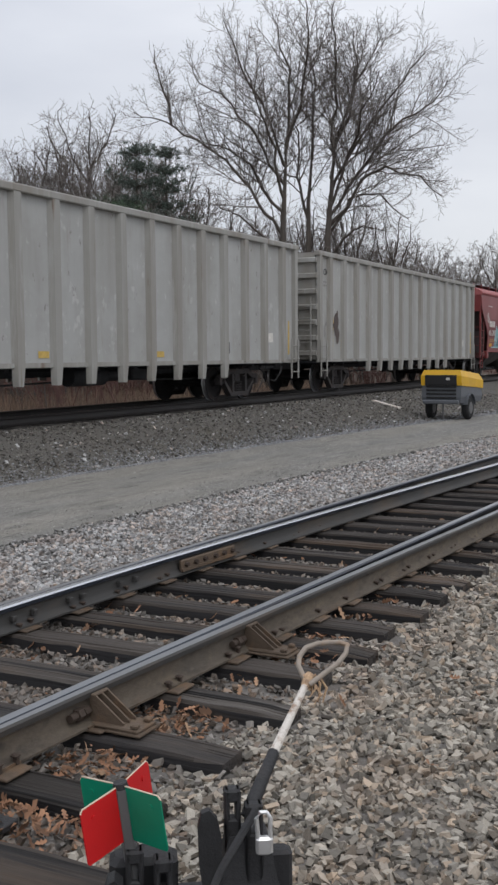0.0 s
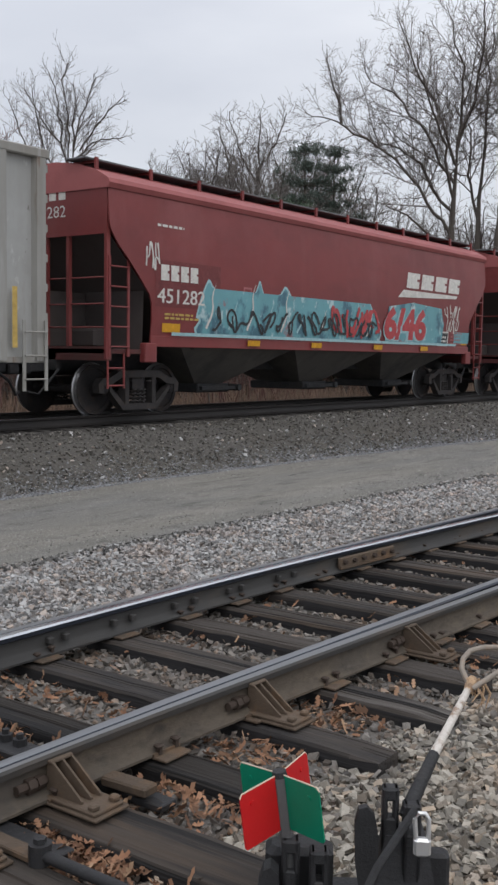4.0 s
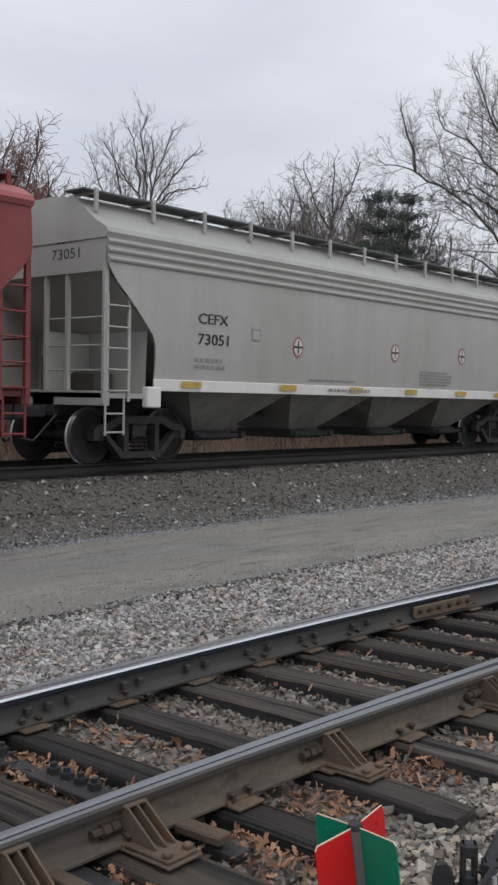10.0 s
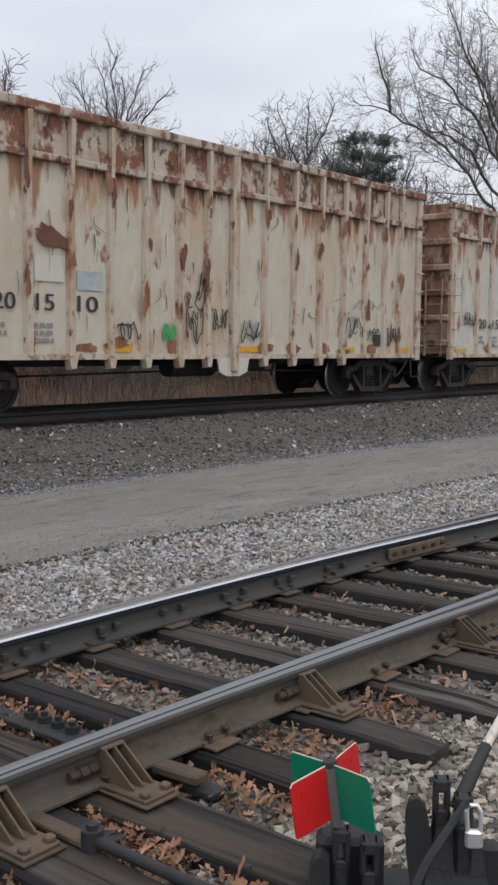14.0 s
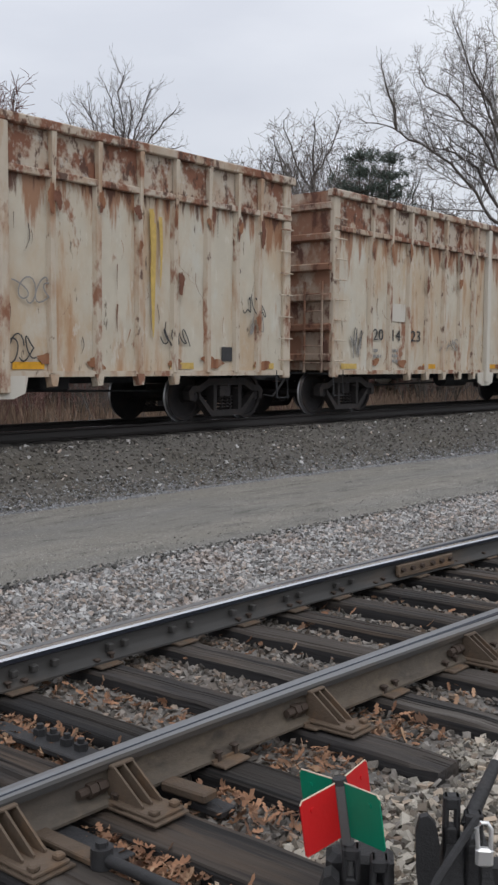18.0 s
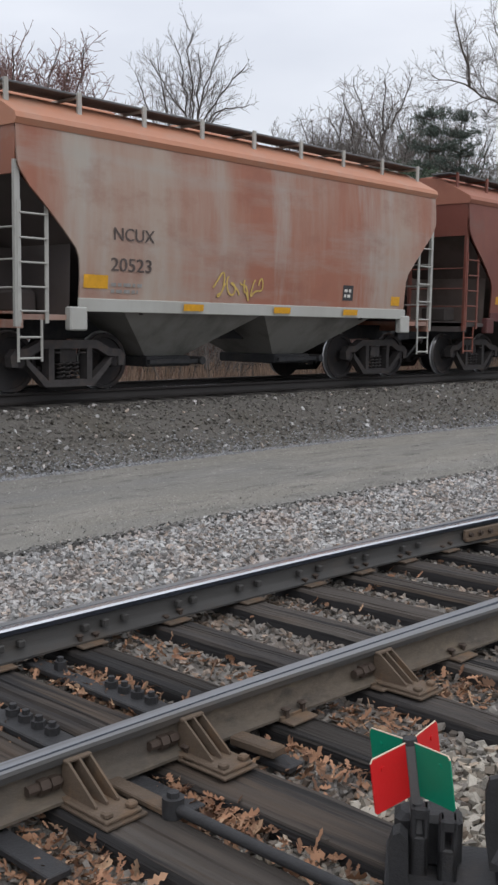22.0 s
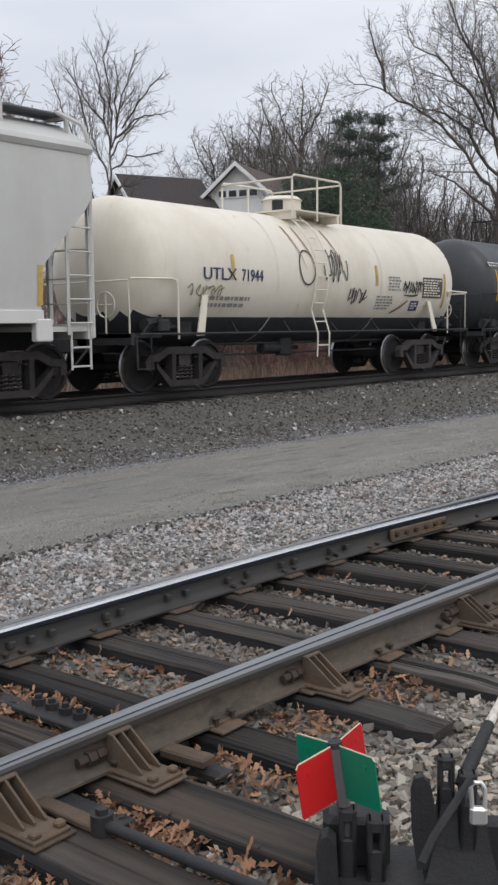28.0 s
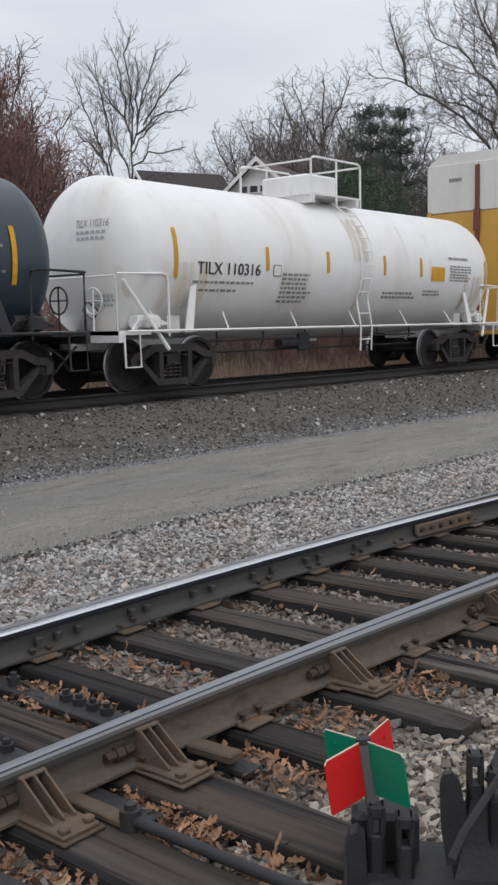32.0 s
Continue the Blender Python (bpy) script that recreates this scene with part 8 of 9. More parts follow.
def off_ties(x, y):
    """True where no tie covers the ground."""
    ties = np.array(TIE_X)
    gap = np.abs(x[:, None] - ties[None]).min(1)
    return (gap > 0.12) | (y < 2.14) | (y > 4.80 + np.array([BEND_OUT(q) for q in x]))


n = 40000
x, y = rng.uniform(0.6, 12.5, n), rng.uniform(0.9, 5.3, n)
keep = off_ties(x, y) & (np.hypot(x, y) > 2.0) & (y > 0.16 * x - 0.6) & (y > 2.0)
x, y = x[keep], y[keep]
size = rng.uniform(0.009, 0.026, len(x))
stones("ballast_gravel", x, y, ground_height(x, y) + size * rng.uniform(0.0, 1.1, len(x)), size, M["stone_track"], "grey and brown crushed stone between the ties", rng)
n = 96000
x = 1.2 + 17 * rng.random(n) ** 1.4
y = rng.uniform(-2.2, 2.35, n)
keep = (np.hypot(x, y) > 2.2) & (x > 1.2) & (y < 2.35) & (np.arctan2(y, x) > radians(5)) & off_ties(x, y)
x, y = x[keep], y[keep]
size = rng.uniform(0.010, 0.027, len(x)) * (1 + 0.022 * x)
stones("shoulder_gravel", x, y, ground_height(x, y) + size * rng.uniform(0.1, 1.0, len(x)), size, M["stone_shoulder"], "pale tan-grey crushed stone of the track shoulder", rng)
n = 60000
x = 2.5 + 26 * rng.random(n) ** 1.35
edge = np.array([ROAD_NEAR(q) for q in x])
lo = 4.72 + np.array([BEND_OUT(q) for q in x])
y = lo + (edge - lo + 0.12) * rng.random(n) ** 0.9
keep = off_ties(x, y)
x, y = x[keep], y[keep]
size = rng.uniform(0.010, 0.026, len(x)) * (1 + 0.014 * x)
stones("verge_gravel", x, y, ground_height(x, y) + size * rng.uniform(0.1, 0.9, len(x)), size, M["stone_light"], "pale grey crushed stone beside the service road", rng)
n = 14000
x = 5 + 36 * rng.random(n) ** 1.3
fe = np.array([ROAD_FAR(q) for q in x])
y = fe + (12.45 - fe) * rng.random(n)
size = rng.uniform(0.014, 0.032, n) * (1 + 0.012 * x)
stones("embankment_gravel", x, y, ground_height(x, y) + size * rng.uniform(0.0, 0.7, n), size, M["stone_dark"], "dark dirty crushed stone of the main line embankment", rng, True)
n = 22000
x = 5 + 34 * rng.random(n) ** 1.3
fe = np.array([ROAD_FAR(q) for q in x])
y = fe - 0.25 + np.abs(rng.normal(0, 0.5, n))
size = rng.uniform(0.009, 0.021, n) * (1 + 0.012 * x)
stones("fine_gravel", x, y, np.maximum(ground_height(x, y), np.where(y < fe - 0.05, -0.052, -1.0)) + size * 0.3, size, M["stone_fine"], "fine blue-grey gravel along the foot of the embankment", rng, True)
n = 700
x = 5 + 36 * rng.random(n) ** 1.3
fe = np.array([ROAD_FAR(q) for q in x])
y = fe + 0.1 + (12.2 - fe) * rng.random(n)
size = rng.uniform(0.018, 0.040, n)
stones("pale_stones", x, y, ground_height(x, y) + size * 0.5, size, M["stone_light"], "scattered pale stones on the dark embankment", rng)
n = 4200
x = rng.uniform(3, 36, n)
y = rng.choice([12.7, 13.35, 13.8, 14.2, 15.0], n) + rng.uniform(-0.35, 0.35, n)
size = rng.uniform(0.02, 0.035, n)
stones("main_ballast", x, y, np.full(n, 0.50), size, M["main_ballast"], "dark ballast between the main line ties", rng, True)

# grit and small stones strewn over the road
n = 15000
x = 5 + 30 * rng.random(n) ** 1.3
ne, fe = np.array([ROAD_NEAR(q) for q in x]), np.array([ROAD_FAR(q) for q in x])
u = rng.beta(0.75, 0.75, n)
y = ne + (fe - ne) * u
size = rng.uniform(0.004, 0.010, n) * (1 + 0.02 * x)
stones("road_grit", x, y, -0.036 - 0.018 * np.abs(2 * u - 1) ** 3 + 0.0 * x, size, M["stone_grit"], "loose grit and small stones strewn over the road", rng, True)
# dark crumbled asphalt along the road's near edge
n = 2600
x = 4 + 26 * rng.random(n) ** 1.2
y = np.array([ROAD_NEAR(q) for q in x]) + rng.normal(0.02, 0.05, n)
stones("road_edge_crumbs", x, y, np.full(n, -0.058), rng.uniform(0.012, 0.03, n), M["edge_crumb"], "dark broken crumbs along the edge of the road", rng, True)

# fallen oak leaves: curled, lobed scraps lying in the gaps
def litter(name, places, material, label, rng):
    v, f = [], []
    for px, py, pz in places:
        a, tilt, roll, s = rng.uniform(0, 6.3), rng.normal(0, 0.38), rng.normal(0, 0.45), rng.uniform(0.016, 0.040)
        outline = [(-1.0, 0.0), (-0.5, 0.45), (-0.2, 0.22), (0.15, 0.6), (0.35, 0.25), (0.75, 0.4), (1.0, 0.0), (0.75, -0.4), (0.35, -0.25), (0.15, -0.6), (-0.2, -0.22), (-0.5, -0.45)]
        k = len(v)
        curl = rng.uniform(-0.5, 1.1)
        c, q = math.cos(a), math.sin(a)
        slim = rng.uniform(0.35, 0.9)
        v.append((px, py, pz))
        for ox, oy in outline:
            z = curl * oy * oy * 1.4 + curl * 0.4 * ox * ox + tilt * ox + roll * oy
            oy = oy * slim
            v.append((px + s * (ox * c - oy * q), py + s * (ox * q + oy * c), pz + s * z))
        f += [(k, k + 1 + i, k + 1 + (i + 1) % 12) for i in range(12)]
    return bulk(name, np.array(v), np.array(f), material, label, "leaves")


places = []
for x0, y0, cnt, sx, sy in ((2.53, 4.1, 110, 0.10, 0.25), (3.15, 3.95, 190, 0.10, 0.28), (3.8, 4.1, 40, 0.14, 0.4), (1.95, 3.8, 110, 0.12, 0.5), (2.58, 2.72, 170, 0.09, 0.13), (2.58, 2.3, 60, 0.10, 0.25), (3.15, 2.66, 60, 0.12, 0.2), (1.95, 2.50, 190, 0.12, 0.30), (4.5, 2.72, 60, 0.16, 0.14), (3.8, 2.78, 50, 0.12, 0.12), (5.9, 2.6, 40, 0.4, 0.12), (5.4, 4.3, 40, 1.0, 0.1), (7.5, 3.6, 50, 2.0, 0.5), (6.0, 1.0, 30, 2.0, 1.0), (10, 3.2, 50, 3, 0.6), (6.5, 2.55, 40, 1.2, 0.1), (1.6, 2.6, 110, 0.3, 0.4)):
    for _ in range(int(cnt * 2.3)):
        px, py = rng.normal(x0, sx), rng.normal(y0, sy)
        gap = min(abs(px - q) for q in TIE_X)
        if np.hypot(px, py) > 2.2 and gap > 0.13:
            places.append((px, py, -0.064 + abs(rng.normal(0, 0.022))))
litter("leaf_litter", places, M["leaf_litter"], "curled brown oak leaves lying between the ties", rng)

# pale plank on the embankment
pa, pb = Vector((30.65, 11.36, 0.40)), Vector((30.26, 10.35, 0.20))
pw, ph = Vector((0.085, -0.033, 0)), Vector((0, 0, 0.035))
solid("plank", Mesh().loft([[p - pw - ph, p + pw - ph, p + pw + ph, p - pw + ph] for p in (pa, pb)], True, True), M["worn_white"], "pale weathered plank lying on the embankment", "plank")

# ---- portable compressor beside the road ----
gen = thing("portable_compressor", "yellow-topped towable air compressor on two wheels beside the road", "compressor", at=pose(29.75, 8.55, -0.05, 0, 0, -6) @ Matrix.Diagonal((0.86, 0.92, 1.12, 1)))
M["yellow_hood"] = surface("yellow_hood_plastic", (0.62, 0.36, 0.02), 0.45, var=0.1, scale=3, stains=(((0.4, 0.24, 0.04), 0.4, 2, 0.5, 0.8, (1, 1, 1)),), bump=0.03)
M["grey_body"] = surface("dark_grey_body_steel", (0.115, 0.122, 0.135), 0.5, 0.1, var=0.15, scale=4, bump=0.05)
M["tyre"] = surface("black_tyre_rubber", (0.022, 0.022, 0.023), 0.85, var=0.2, scale=9, bump=0.3)
m = Mesh().loft([[(-0.95, -0.62, 0.45), (0.95, -0.62, 0.45), (0.95, 0.62, 0.45), (-0.95, 0.62, 0.45)], [(-0.98, -0.66, 0.60), (0.98, -0.66, 0.60), (0.98, 0.66, 0.60), (-0.98, 0.66, 0.60)], [(-0.95, -0.65, 0.95), (0.92, -0.65, 0.88), (0.92, 0.65, 0.88), (-0.95, 0.65, 0.95)]], True, True)
part("body", m, M["grey_body"], gen)
m = Mesh().loft([[(-0.98, -0.68, 0.90), (1.0, -0.68, 0.80), (1.0, 0.68, 0.80), (-0.98, 0.68, 0.90)], [(-1.0, -0.68, 1.15), (1.02, -0.68, 1.0), (1.02, 0.68, 1.0), (-1.0, 0.68, 1.15)], [(-0.92, -0.60, 1.30), (0.85, -0.58, 1.18), (0.85, 0.58, 1.18), (-0.92, 0.60, 1.30)]], True, True)
part("hood", m, M["yellow_hood"], gen, "yellow plastic hood")
# dark block on the hood face, standing in for a shaded recess
part("front_recess", Mesh().box(-1.012, -0.93, -0.52, 0.54, 0.90, 1.17, 0.01), M["tyre"], gen)
for k in range(4):
    part("louvre", Mesh().box(-1.0, -0.96, -0.5, 0.5, 0.56 + 0.095 * k, 0.61 + 0.095 * k, 0.008), M["tyre"], gen)
part("bumper", Mesh().box(-1.05, -0.92, -0.6, 0.6, 0.42, 0.52, 0.02), M["grey_body"], gen)
for y in (-0.62, 0.62):
    w = part("wheel", Mesh().loft([ring_y(r, y + q, 20) for r, q in ((0.12, -0.10), (0.25, -0.11), (0.30, -0.07), (0.31, 0.0), (0.30, 0.07), (0.25, 0.11), (0.12, 0.10))], True, True).move(Matrix.Translation((-0.25, 0, 0.31))), M["tyre"], gen, smooth=40)
    part("rim", Mesh().loft([ring_y(r, y + q, 14) for r, q in ((0.05, -0.115), (0.15, -0.112), (0.16, -0.105))], True).move(Matrix.Translation((-0.25, 0, 0.31))), M["galvanised"], w)
    part("mudguard", Mesh().loft([[(-0.25 + 0.37 * math.cos(a), y - 0.13, 0.31 + 0.37 * math.sin(a)) , (-0.25 + 0.37 * math.cos(a), y + 0.13, 0.31 + 0.37 * math.sin(a))] for a in np.linspace(0.2, 2.9, 9)], closed=False), M["grey_body"], gen)
part("prop_stand", Mesh().tube([(-0.8, 0.0, 0.45), (-0.8, 0.0, 0.02)], 0.03, 8).tube([(0.9, 0.0, 0.45), (0.95, 0.0, 0.02)], 0.03, 8), M["galvanised"], gen)
part("tow_bar", Mesh().tube([(0.9, 0.3, 0.45), (1.9, 0.0, 0.42)], 0.035, 8).tube([(0.9, -0.3, 0.45), (1.9, 0.0, 0.42)], 0.035, 8), M["grey_body"], gen)
part("lamp", Mesh().box(-1.02, -1.0, -0.30, -0.18, 1.04, 1.10), W, gen)


# ---- trees ----
def branch_tubes(segments, sides):
    """Tapered tubes from rows of start, end and the two radii."""
    s = np.asarray(segments, float)
    a, b, ra, rb = s[:, 0:3], s[:, 3:6], s[:, 6], s[:, 7]
    d = b - a
    d /= np.linalg.norm(d, axis=1, keepdims=True) + 1e-9
    ref = np.where(np.abs(d[:, 2:3]) < 0.9, [[0, 0, 1.0]], [[1.0, 0, 0]])
    u = np.cross(d, ref)
    u /= np.linalg.norm(u, axis=1, keepdims=True)
    w = np.cross(d, u)
    ang = 2 * np.pi * np.arange(sides) / sides
    ring = np.cos(ang)[None, :, None] * u[:, None] + np.sin(ang)[None, :, None] * w[:, None]
    v = np.concatenate([a[:, None] + ring * ra[:, None, None], b[:, None] + ring * rb[:, None, None]], 1)
    j = np.arange(sides)
    k = (j + 1) % sides
    f = np.concatenate([np.stack([j, k, k + sides], -1), np.stack([j, k + sides, j + sides], -1)])
    f = f[None] + (2 * sides) * np.arange(len(s))[:, None, None]
    return v.reshape(-1, 3), f.reshape(-1, 3)


def tri_mesh(name, verts, faces, material, smooth=True):
    me = bpy.data.meshes.new(name)
    me.vertices.add(len(verts))
    me.vertices.foreach_set("co", np.asarray(verts, np.float32).ravel())
    me.loops.add(faces.size)
    me.loops.foreach_set("vertex_index", np.asarray(faces, np.int32).ravel())
    me.polygons.add(len(faces))
    me.polygons.foreach_set("loop_start", np.arange(0, faces.size, 3, dtype=np.int32))
    me.polygons.foreach_set("use_smooth", [smooth] * len(faces))
    me.update(calc_edges=True)
    me.materials.append(material)
    return me


def crown_points(r, n, z0, z1, rx, widest=0.45, lop=0.25, shell=0.42):
    """Points that fill an uneven dome from z0 to z1."""
    t, a, u = r.random(n * 6), r.uniform(0, 6.283, n * 6), r.random(n * 6)
    prof = np.where(t < widest, np.sqrt(np.clip(t / widest, 0, 1)), np.sqrt(np.clip(1 - ((t - widest) / (1 - widest)) ** 2, 0, 1)))
    keep = r.random(n * 6) < prof ** 1.6
    t, a, u, prof = t[keep][:n], a[keep][:n], u[keep][:n], prof[keep][:n]
    p1, p2 = r.uniform(0, 6.3, 2)
    rad = prof * rx * (1 + lop * 0.5 * np.sin(2 * a + p1) + lop * 0.5 * np.sin(5 * a + 6 * t + p2)) * u ** shell
    return np.stack([rad * np.cos(a), rad * np.sin(a), z0 + (z1 - z0) * t], -1)


def limbs_of(r, trunk, count, z0, z1, rx, top, low=0.30, lean=0.0):
    """Stems of the main limbs: they leave a trunk in turn and bend up into the crown."""
    out = []
    trunk = [np.array(p, float) for p in trunk]
    for k in range(count):
        t = (k + 0.6 * r.random()) / count
        z = z0 + (z1 - z0) * t
        for a, b in zip(trunk[:-1], trunk[1:]):
            if a[2] <= z <= b[2]:
                p = a + (b - a) * (z - a[2]) / (b[2] - a[2])
        ang = 2.4 * k + r.uniform(-0.4, 0.4) + lean
        side = np.array([math.cos(ang), math.sin(ang), 0])
        reach = rx * (1 - 0.62 * t) * r.uniform(0.6, 0.85)
        rise = (top - z) * (low + (0.78 - low) * t) * r.uniform(0.85, 1.05)
        out.append([p, p + side * reach * 0.34 + np.array([0, 0, rise * 0.22]), p + side * reach * 0.68 + np.array([0, 0, rise * 0.52]), p + side * reach + np.array([0, 0, rise])])
    return out


def bent(r, pts, jag=0.06):
    """A limb's points, halved twice with sideways jogs."""
    p = [np.array(q, float) for q in pts]
    for _ in range(2):
        out = [p[0]]
        for q0, q1 in zip(p[:-1], p[1:]):
            out += [(q0 + q1) / 2 + r.normal(0, jag, 3) * np.linalg.norm(q1 - q0), q1]
        p, jag = out, jag * 0.8
    return np.array(p)


def shoot(r, p, d, length, n, wander, up):
    """Points of a free branch that wanders and turns upwards."""
    out = [p]
    for _ in range(n):
        d = d + r.normal(0, wander, 3) + np.array([0, 0, up])
        d = d / np.linalg.norm(d)
        p = p + d * length / n
        out.append(p)
    return np.array(out)


def fork(r, path, radii, level, rows, rule):
    """Tubes along a path, and the lesser branches that leave it in turn."""
    rows[0 if level < 2 else 1].extend([(*q0, *q1, ra, rb) for q0, q1, ra, rb in zip(path[:-1], path[1:], radii[:-1], radii[1:])])
    if level == 4:
        return
    space, ratio, spread, up, first, wander = rule[level]
    along = np.concatenate([[0], np.cumsum(np.linalg.norm(np.diff(path, axis=0), axis=1))])
    total = along[-1]
    t = total * first
    roll = r.uniform(0, 6.28)
    while t < total:
        p = np.array([np.interp(t, along, path[:, j]) for j in range(3)])
        k = min(int(np.searchsorted(along, t, "right")) - 1, len(path) - 2)
        d = path[k + 1] - path[k]
        d = d / (np.linalg.norm(d) + 1e-9)
        side = np.cross(d, (0.0, 0.0, 1.0) if abs(d[2]) < 0.95 else (1.0, 0.0, 0.0))
        side = side / np.linalg.norm(side)
        roll += 2.4 + r.uniform(-0.5, 0.5)
        out = math.cos(roll) * side + math.sin(roll) * np.cross(d, side)
        ang = spread * r.uniform(0.7, 1.3)
        e = d * math.cos(ang) + out * math.sin(ang) + np.array([0, 0, up])
        ln = ratio * (total - 0.62 * t) * r.uniform(0.6, 1.15) if level < 3 else ratio * r.uniform(0.55, 1.2)
        n = (6, 5, 4, 2)[level]
        r0 = min(float(np.interp(t, along, radii)) * 0.62, 0.011 * ln + 0.006)
        end = rule[4]
        fork(r, shoot(r, p, e / np.linalg.norm(e), ln, n, wander, up * 0.45), np.linspace(max(r0, end), max(end, r0 * 0.35), n + 1), level + 1, rows, rule)
        t += space * r.uniform(0.6, 1.4)


def rule_of(spaces=(1.2, 0.55, 0.26, 0.16), ratios=(0.55, 0.42, 0.42, 0.42), spread=0.75, up=0.28, first=0.3, end=0.0045):
    return [(spaces[0], ratios[0], spread, up, 0.45, 0.10), (spaces[1], ratios[1], spread, up, first, 0.13), (spaces[2], ratios[2], spread, up * 0.7, 0.18, 0.16), (spaces[3], ratios[3], spread * 0.9, up * 0.6, 0.12, 0.2), end]


def grown_tree(seed, trunks, limbs, rule, r_trunk=0.30, r_limb=0.13):
    """A leafless tree: trunks, limbs that leave them, and three orders of branches on each limb."""
    r = np.random.default_rng(seed)
    rows = ([], [])
    for pts in trunks:
        p = bent(r, pts, 0.02)
        fork(r, p, np.linspace(r_trunk, r_limb * 0.6, len(p)), 1 if not limbs else 0, rows, rule if not limbs else [(1e9, 0, 0, 0, 1.1, 0)] + rule[1:])
    for pts in limbs:
        p = bent(r, pts)
        fork(r, p, np.linspace(r_limb * (0.7 + 0.06 * len(pts)), 0.02, len(p)), 1, rows, rule)
    return rows


def tree_of(label, at, wood, twig="twig", group="bare trees behind the railway", sides=6):
    thick, thin = wood
    tree = thing("tree", label, "tree", at=at, group=group)
    part("trunk", tri_mesh("trunk", *branch_tubes(thick, sides), M["bark"]), None, tree, "grey-brown trunk and limbs")
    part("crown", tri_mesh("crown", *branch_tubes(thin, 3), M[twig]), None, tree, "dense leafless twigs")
    return tree


def needle_clumps(centres, sizes, dirs, per, r, long=0.30):
    """Sprays of narrow needle blades round centres."""
    n = len(centres)
    c = np.repeat(np.asarray(centres), per, 0)
    s = np.repeat(np.asarray(sizes), per)[:, None]
    d = np.repeat(np.asarray(dirs), per, 0) * 0.8 + r.normal(0, 0.6, (n * per, 3))
    d /= np.linalg.norm(d, axis=1, keepdims=True)
    side = np.cross(d, r.normal(0, 1, (n * per, 3)))
    side /= np.linalg.norm(side, axis=1, keepdims=True) + 1e-9
    p = c + r.normal(0, 0.45, (n * per, 3)) * s
    ln = s * long * r.uniform(0.6, 1.5, (n * per, 1)) * 2.4
    w = ln * 0.11
    v = np.stack([p - side * w, p + side * w, p + d * ln], 1)
    return v.reshape(-1, 3), np.arange(n * per * 3).reshape(-1, 3)


def conifer(label, at, height, width, seed, needle="needle", whorls=11, per=30, bare=0.12):
    """A ragged pine: spaced whorls of boughs with flat plates of needles towards their ends."""
    r = np.random.default_rng(seed)
    tree = thing("conifer", label, "conifer", at=pose(*at), group="evergreens behind the railway")
    rows = [(0, 0, -0.3, 0.1, 0, height * 0.5, 0.22, 0.14), (0.1, 0, height * 0.5, 0, 0, height * 0.98, 0.14, 0.02)]
    centres, sizes, dirs = [], [], []
    for k in range(whorls):
        t = bare + (0.96 - bare) * k / (whorls - 1)
        reach = width / 2 * (1 - t) ** 0.62 * (0.78 + 0.22 * math.sin(2.1 * k)) + 0.3
        for j in range(6):
            a = 6.283 * j / 6 + r.uniform(-0.5, 0.5) + k
            ln = reach * r.uniform(0.5, 1.15)
            z = height * t + r.uniform(-0.2, 0.2)
            lift = r.uniform(-0.06, 0.14) + 0.25 * t
            e = np.array([math.cos(a) * ln, math.sin(a) * ln, z + ln * lift])
            rows.append((0, 0, z, *e, 0.05, 0.012))
            for q in np.linspace(0.38, 1.0, max(3, int(ln * 3.4))):
                for _ in range(4):
                    c = np.array([0, 0, z]) * (1 - q) + e * q + r.normal(0, 1, 3) * (0.36 * q + 0.05, 0.36 * q + 0.05, 0.10)
                    centres.append(c)
                    sizes.append(0.13 + 0.13 * r.random())
                    dirs.append((math.cos(a) * 0.5, math.sin(a) * 0.5, 0.55))
    part("trunk", tri_mesh("trunk", *branch_tubes(rows, 6), M["bark"]), None, tree, "dark trunk and boughs")
    part("crown", tri_mesh("crown", *needle_clumps(centres, sizes, dirs, per, r), M[needle], False), None, tree, "layered dark green needles")
    return tree


def cedar(label, at, height, width, seed, count=900, per=70):
    """A broad feathery evergreen bush: many soft upright sprays over a rounded, uneven form."""
    r = np.random.default_rng(seed)
    tree = thing("cedar_bush", label, "evergreen bush", at=pose(*at), group="evergreens behind the railway")
    c = crown_points(r, count, 0.0, height, width / 2, widest=0.32, lop=0.35, shell=0.30)
    rows = [(0, 0, -0.3, 0, 0, height * 0.85, 0.12, 0.02)] + [(0, 0, p[2] * 0.6, *p, 0.03, 0.008) for p in c[::6]]
    out = c * (1, 1, 0) + np.array([0, 0, 0.8])
    out /= np.linalg.norm(out, axis=1, keepdims=True)
    part("trunk", tri_mesh("trunk", *branch_tubes(rows, 5), M["bark"]), None, tree, "hidden brown stems")
    part("crown", tri_mesh("crown", *needle_clumps(c, 0.20 + 0.14 * r.random(len(c)), out, per, r, long=0.16), M["needle_soft"], False), None, tree, "feathery green sprays")
    return tree


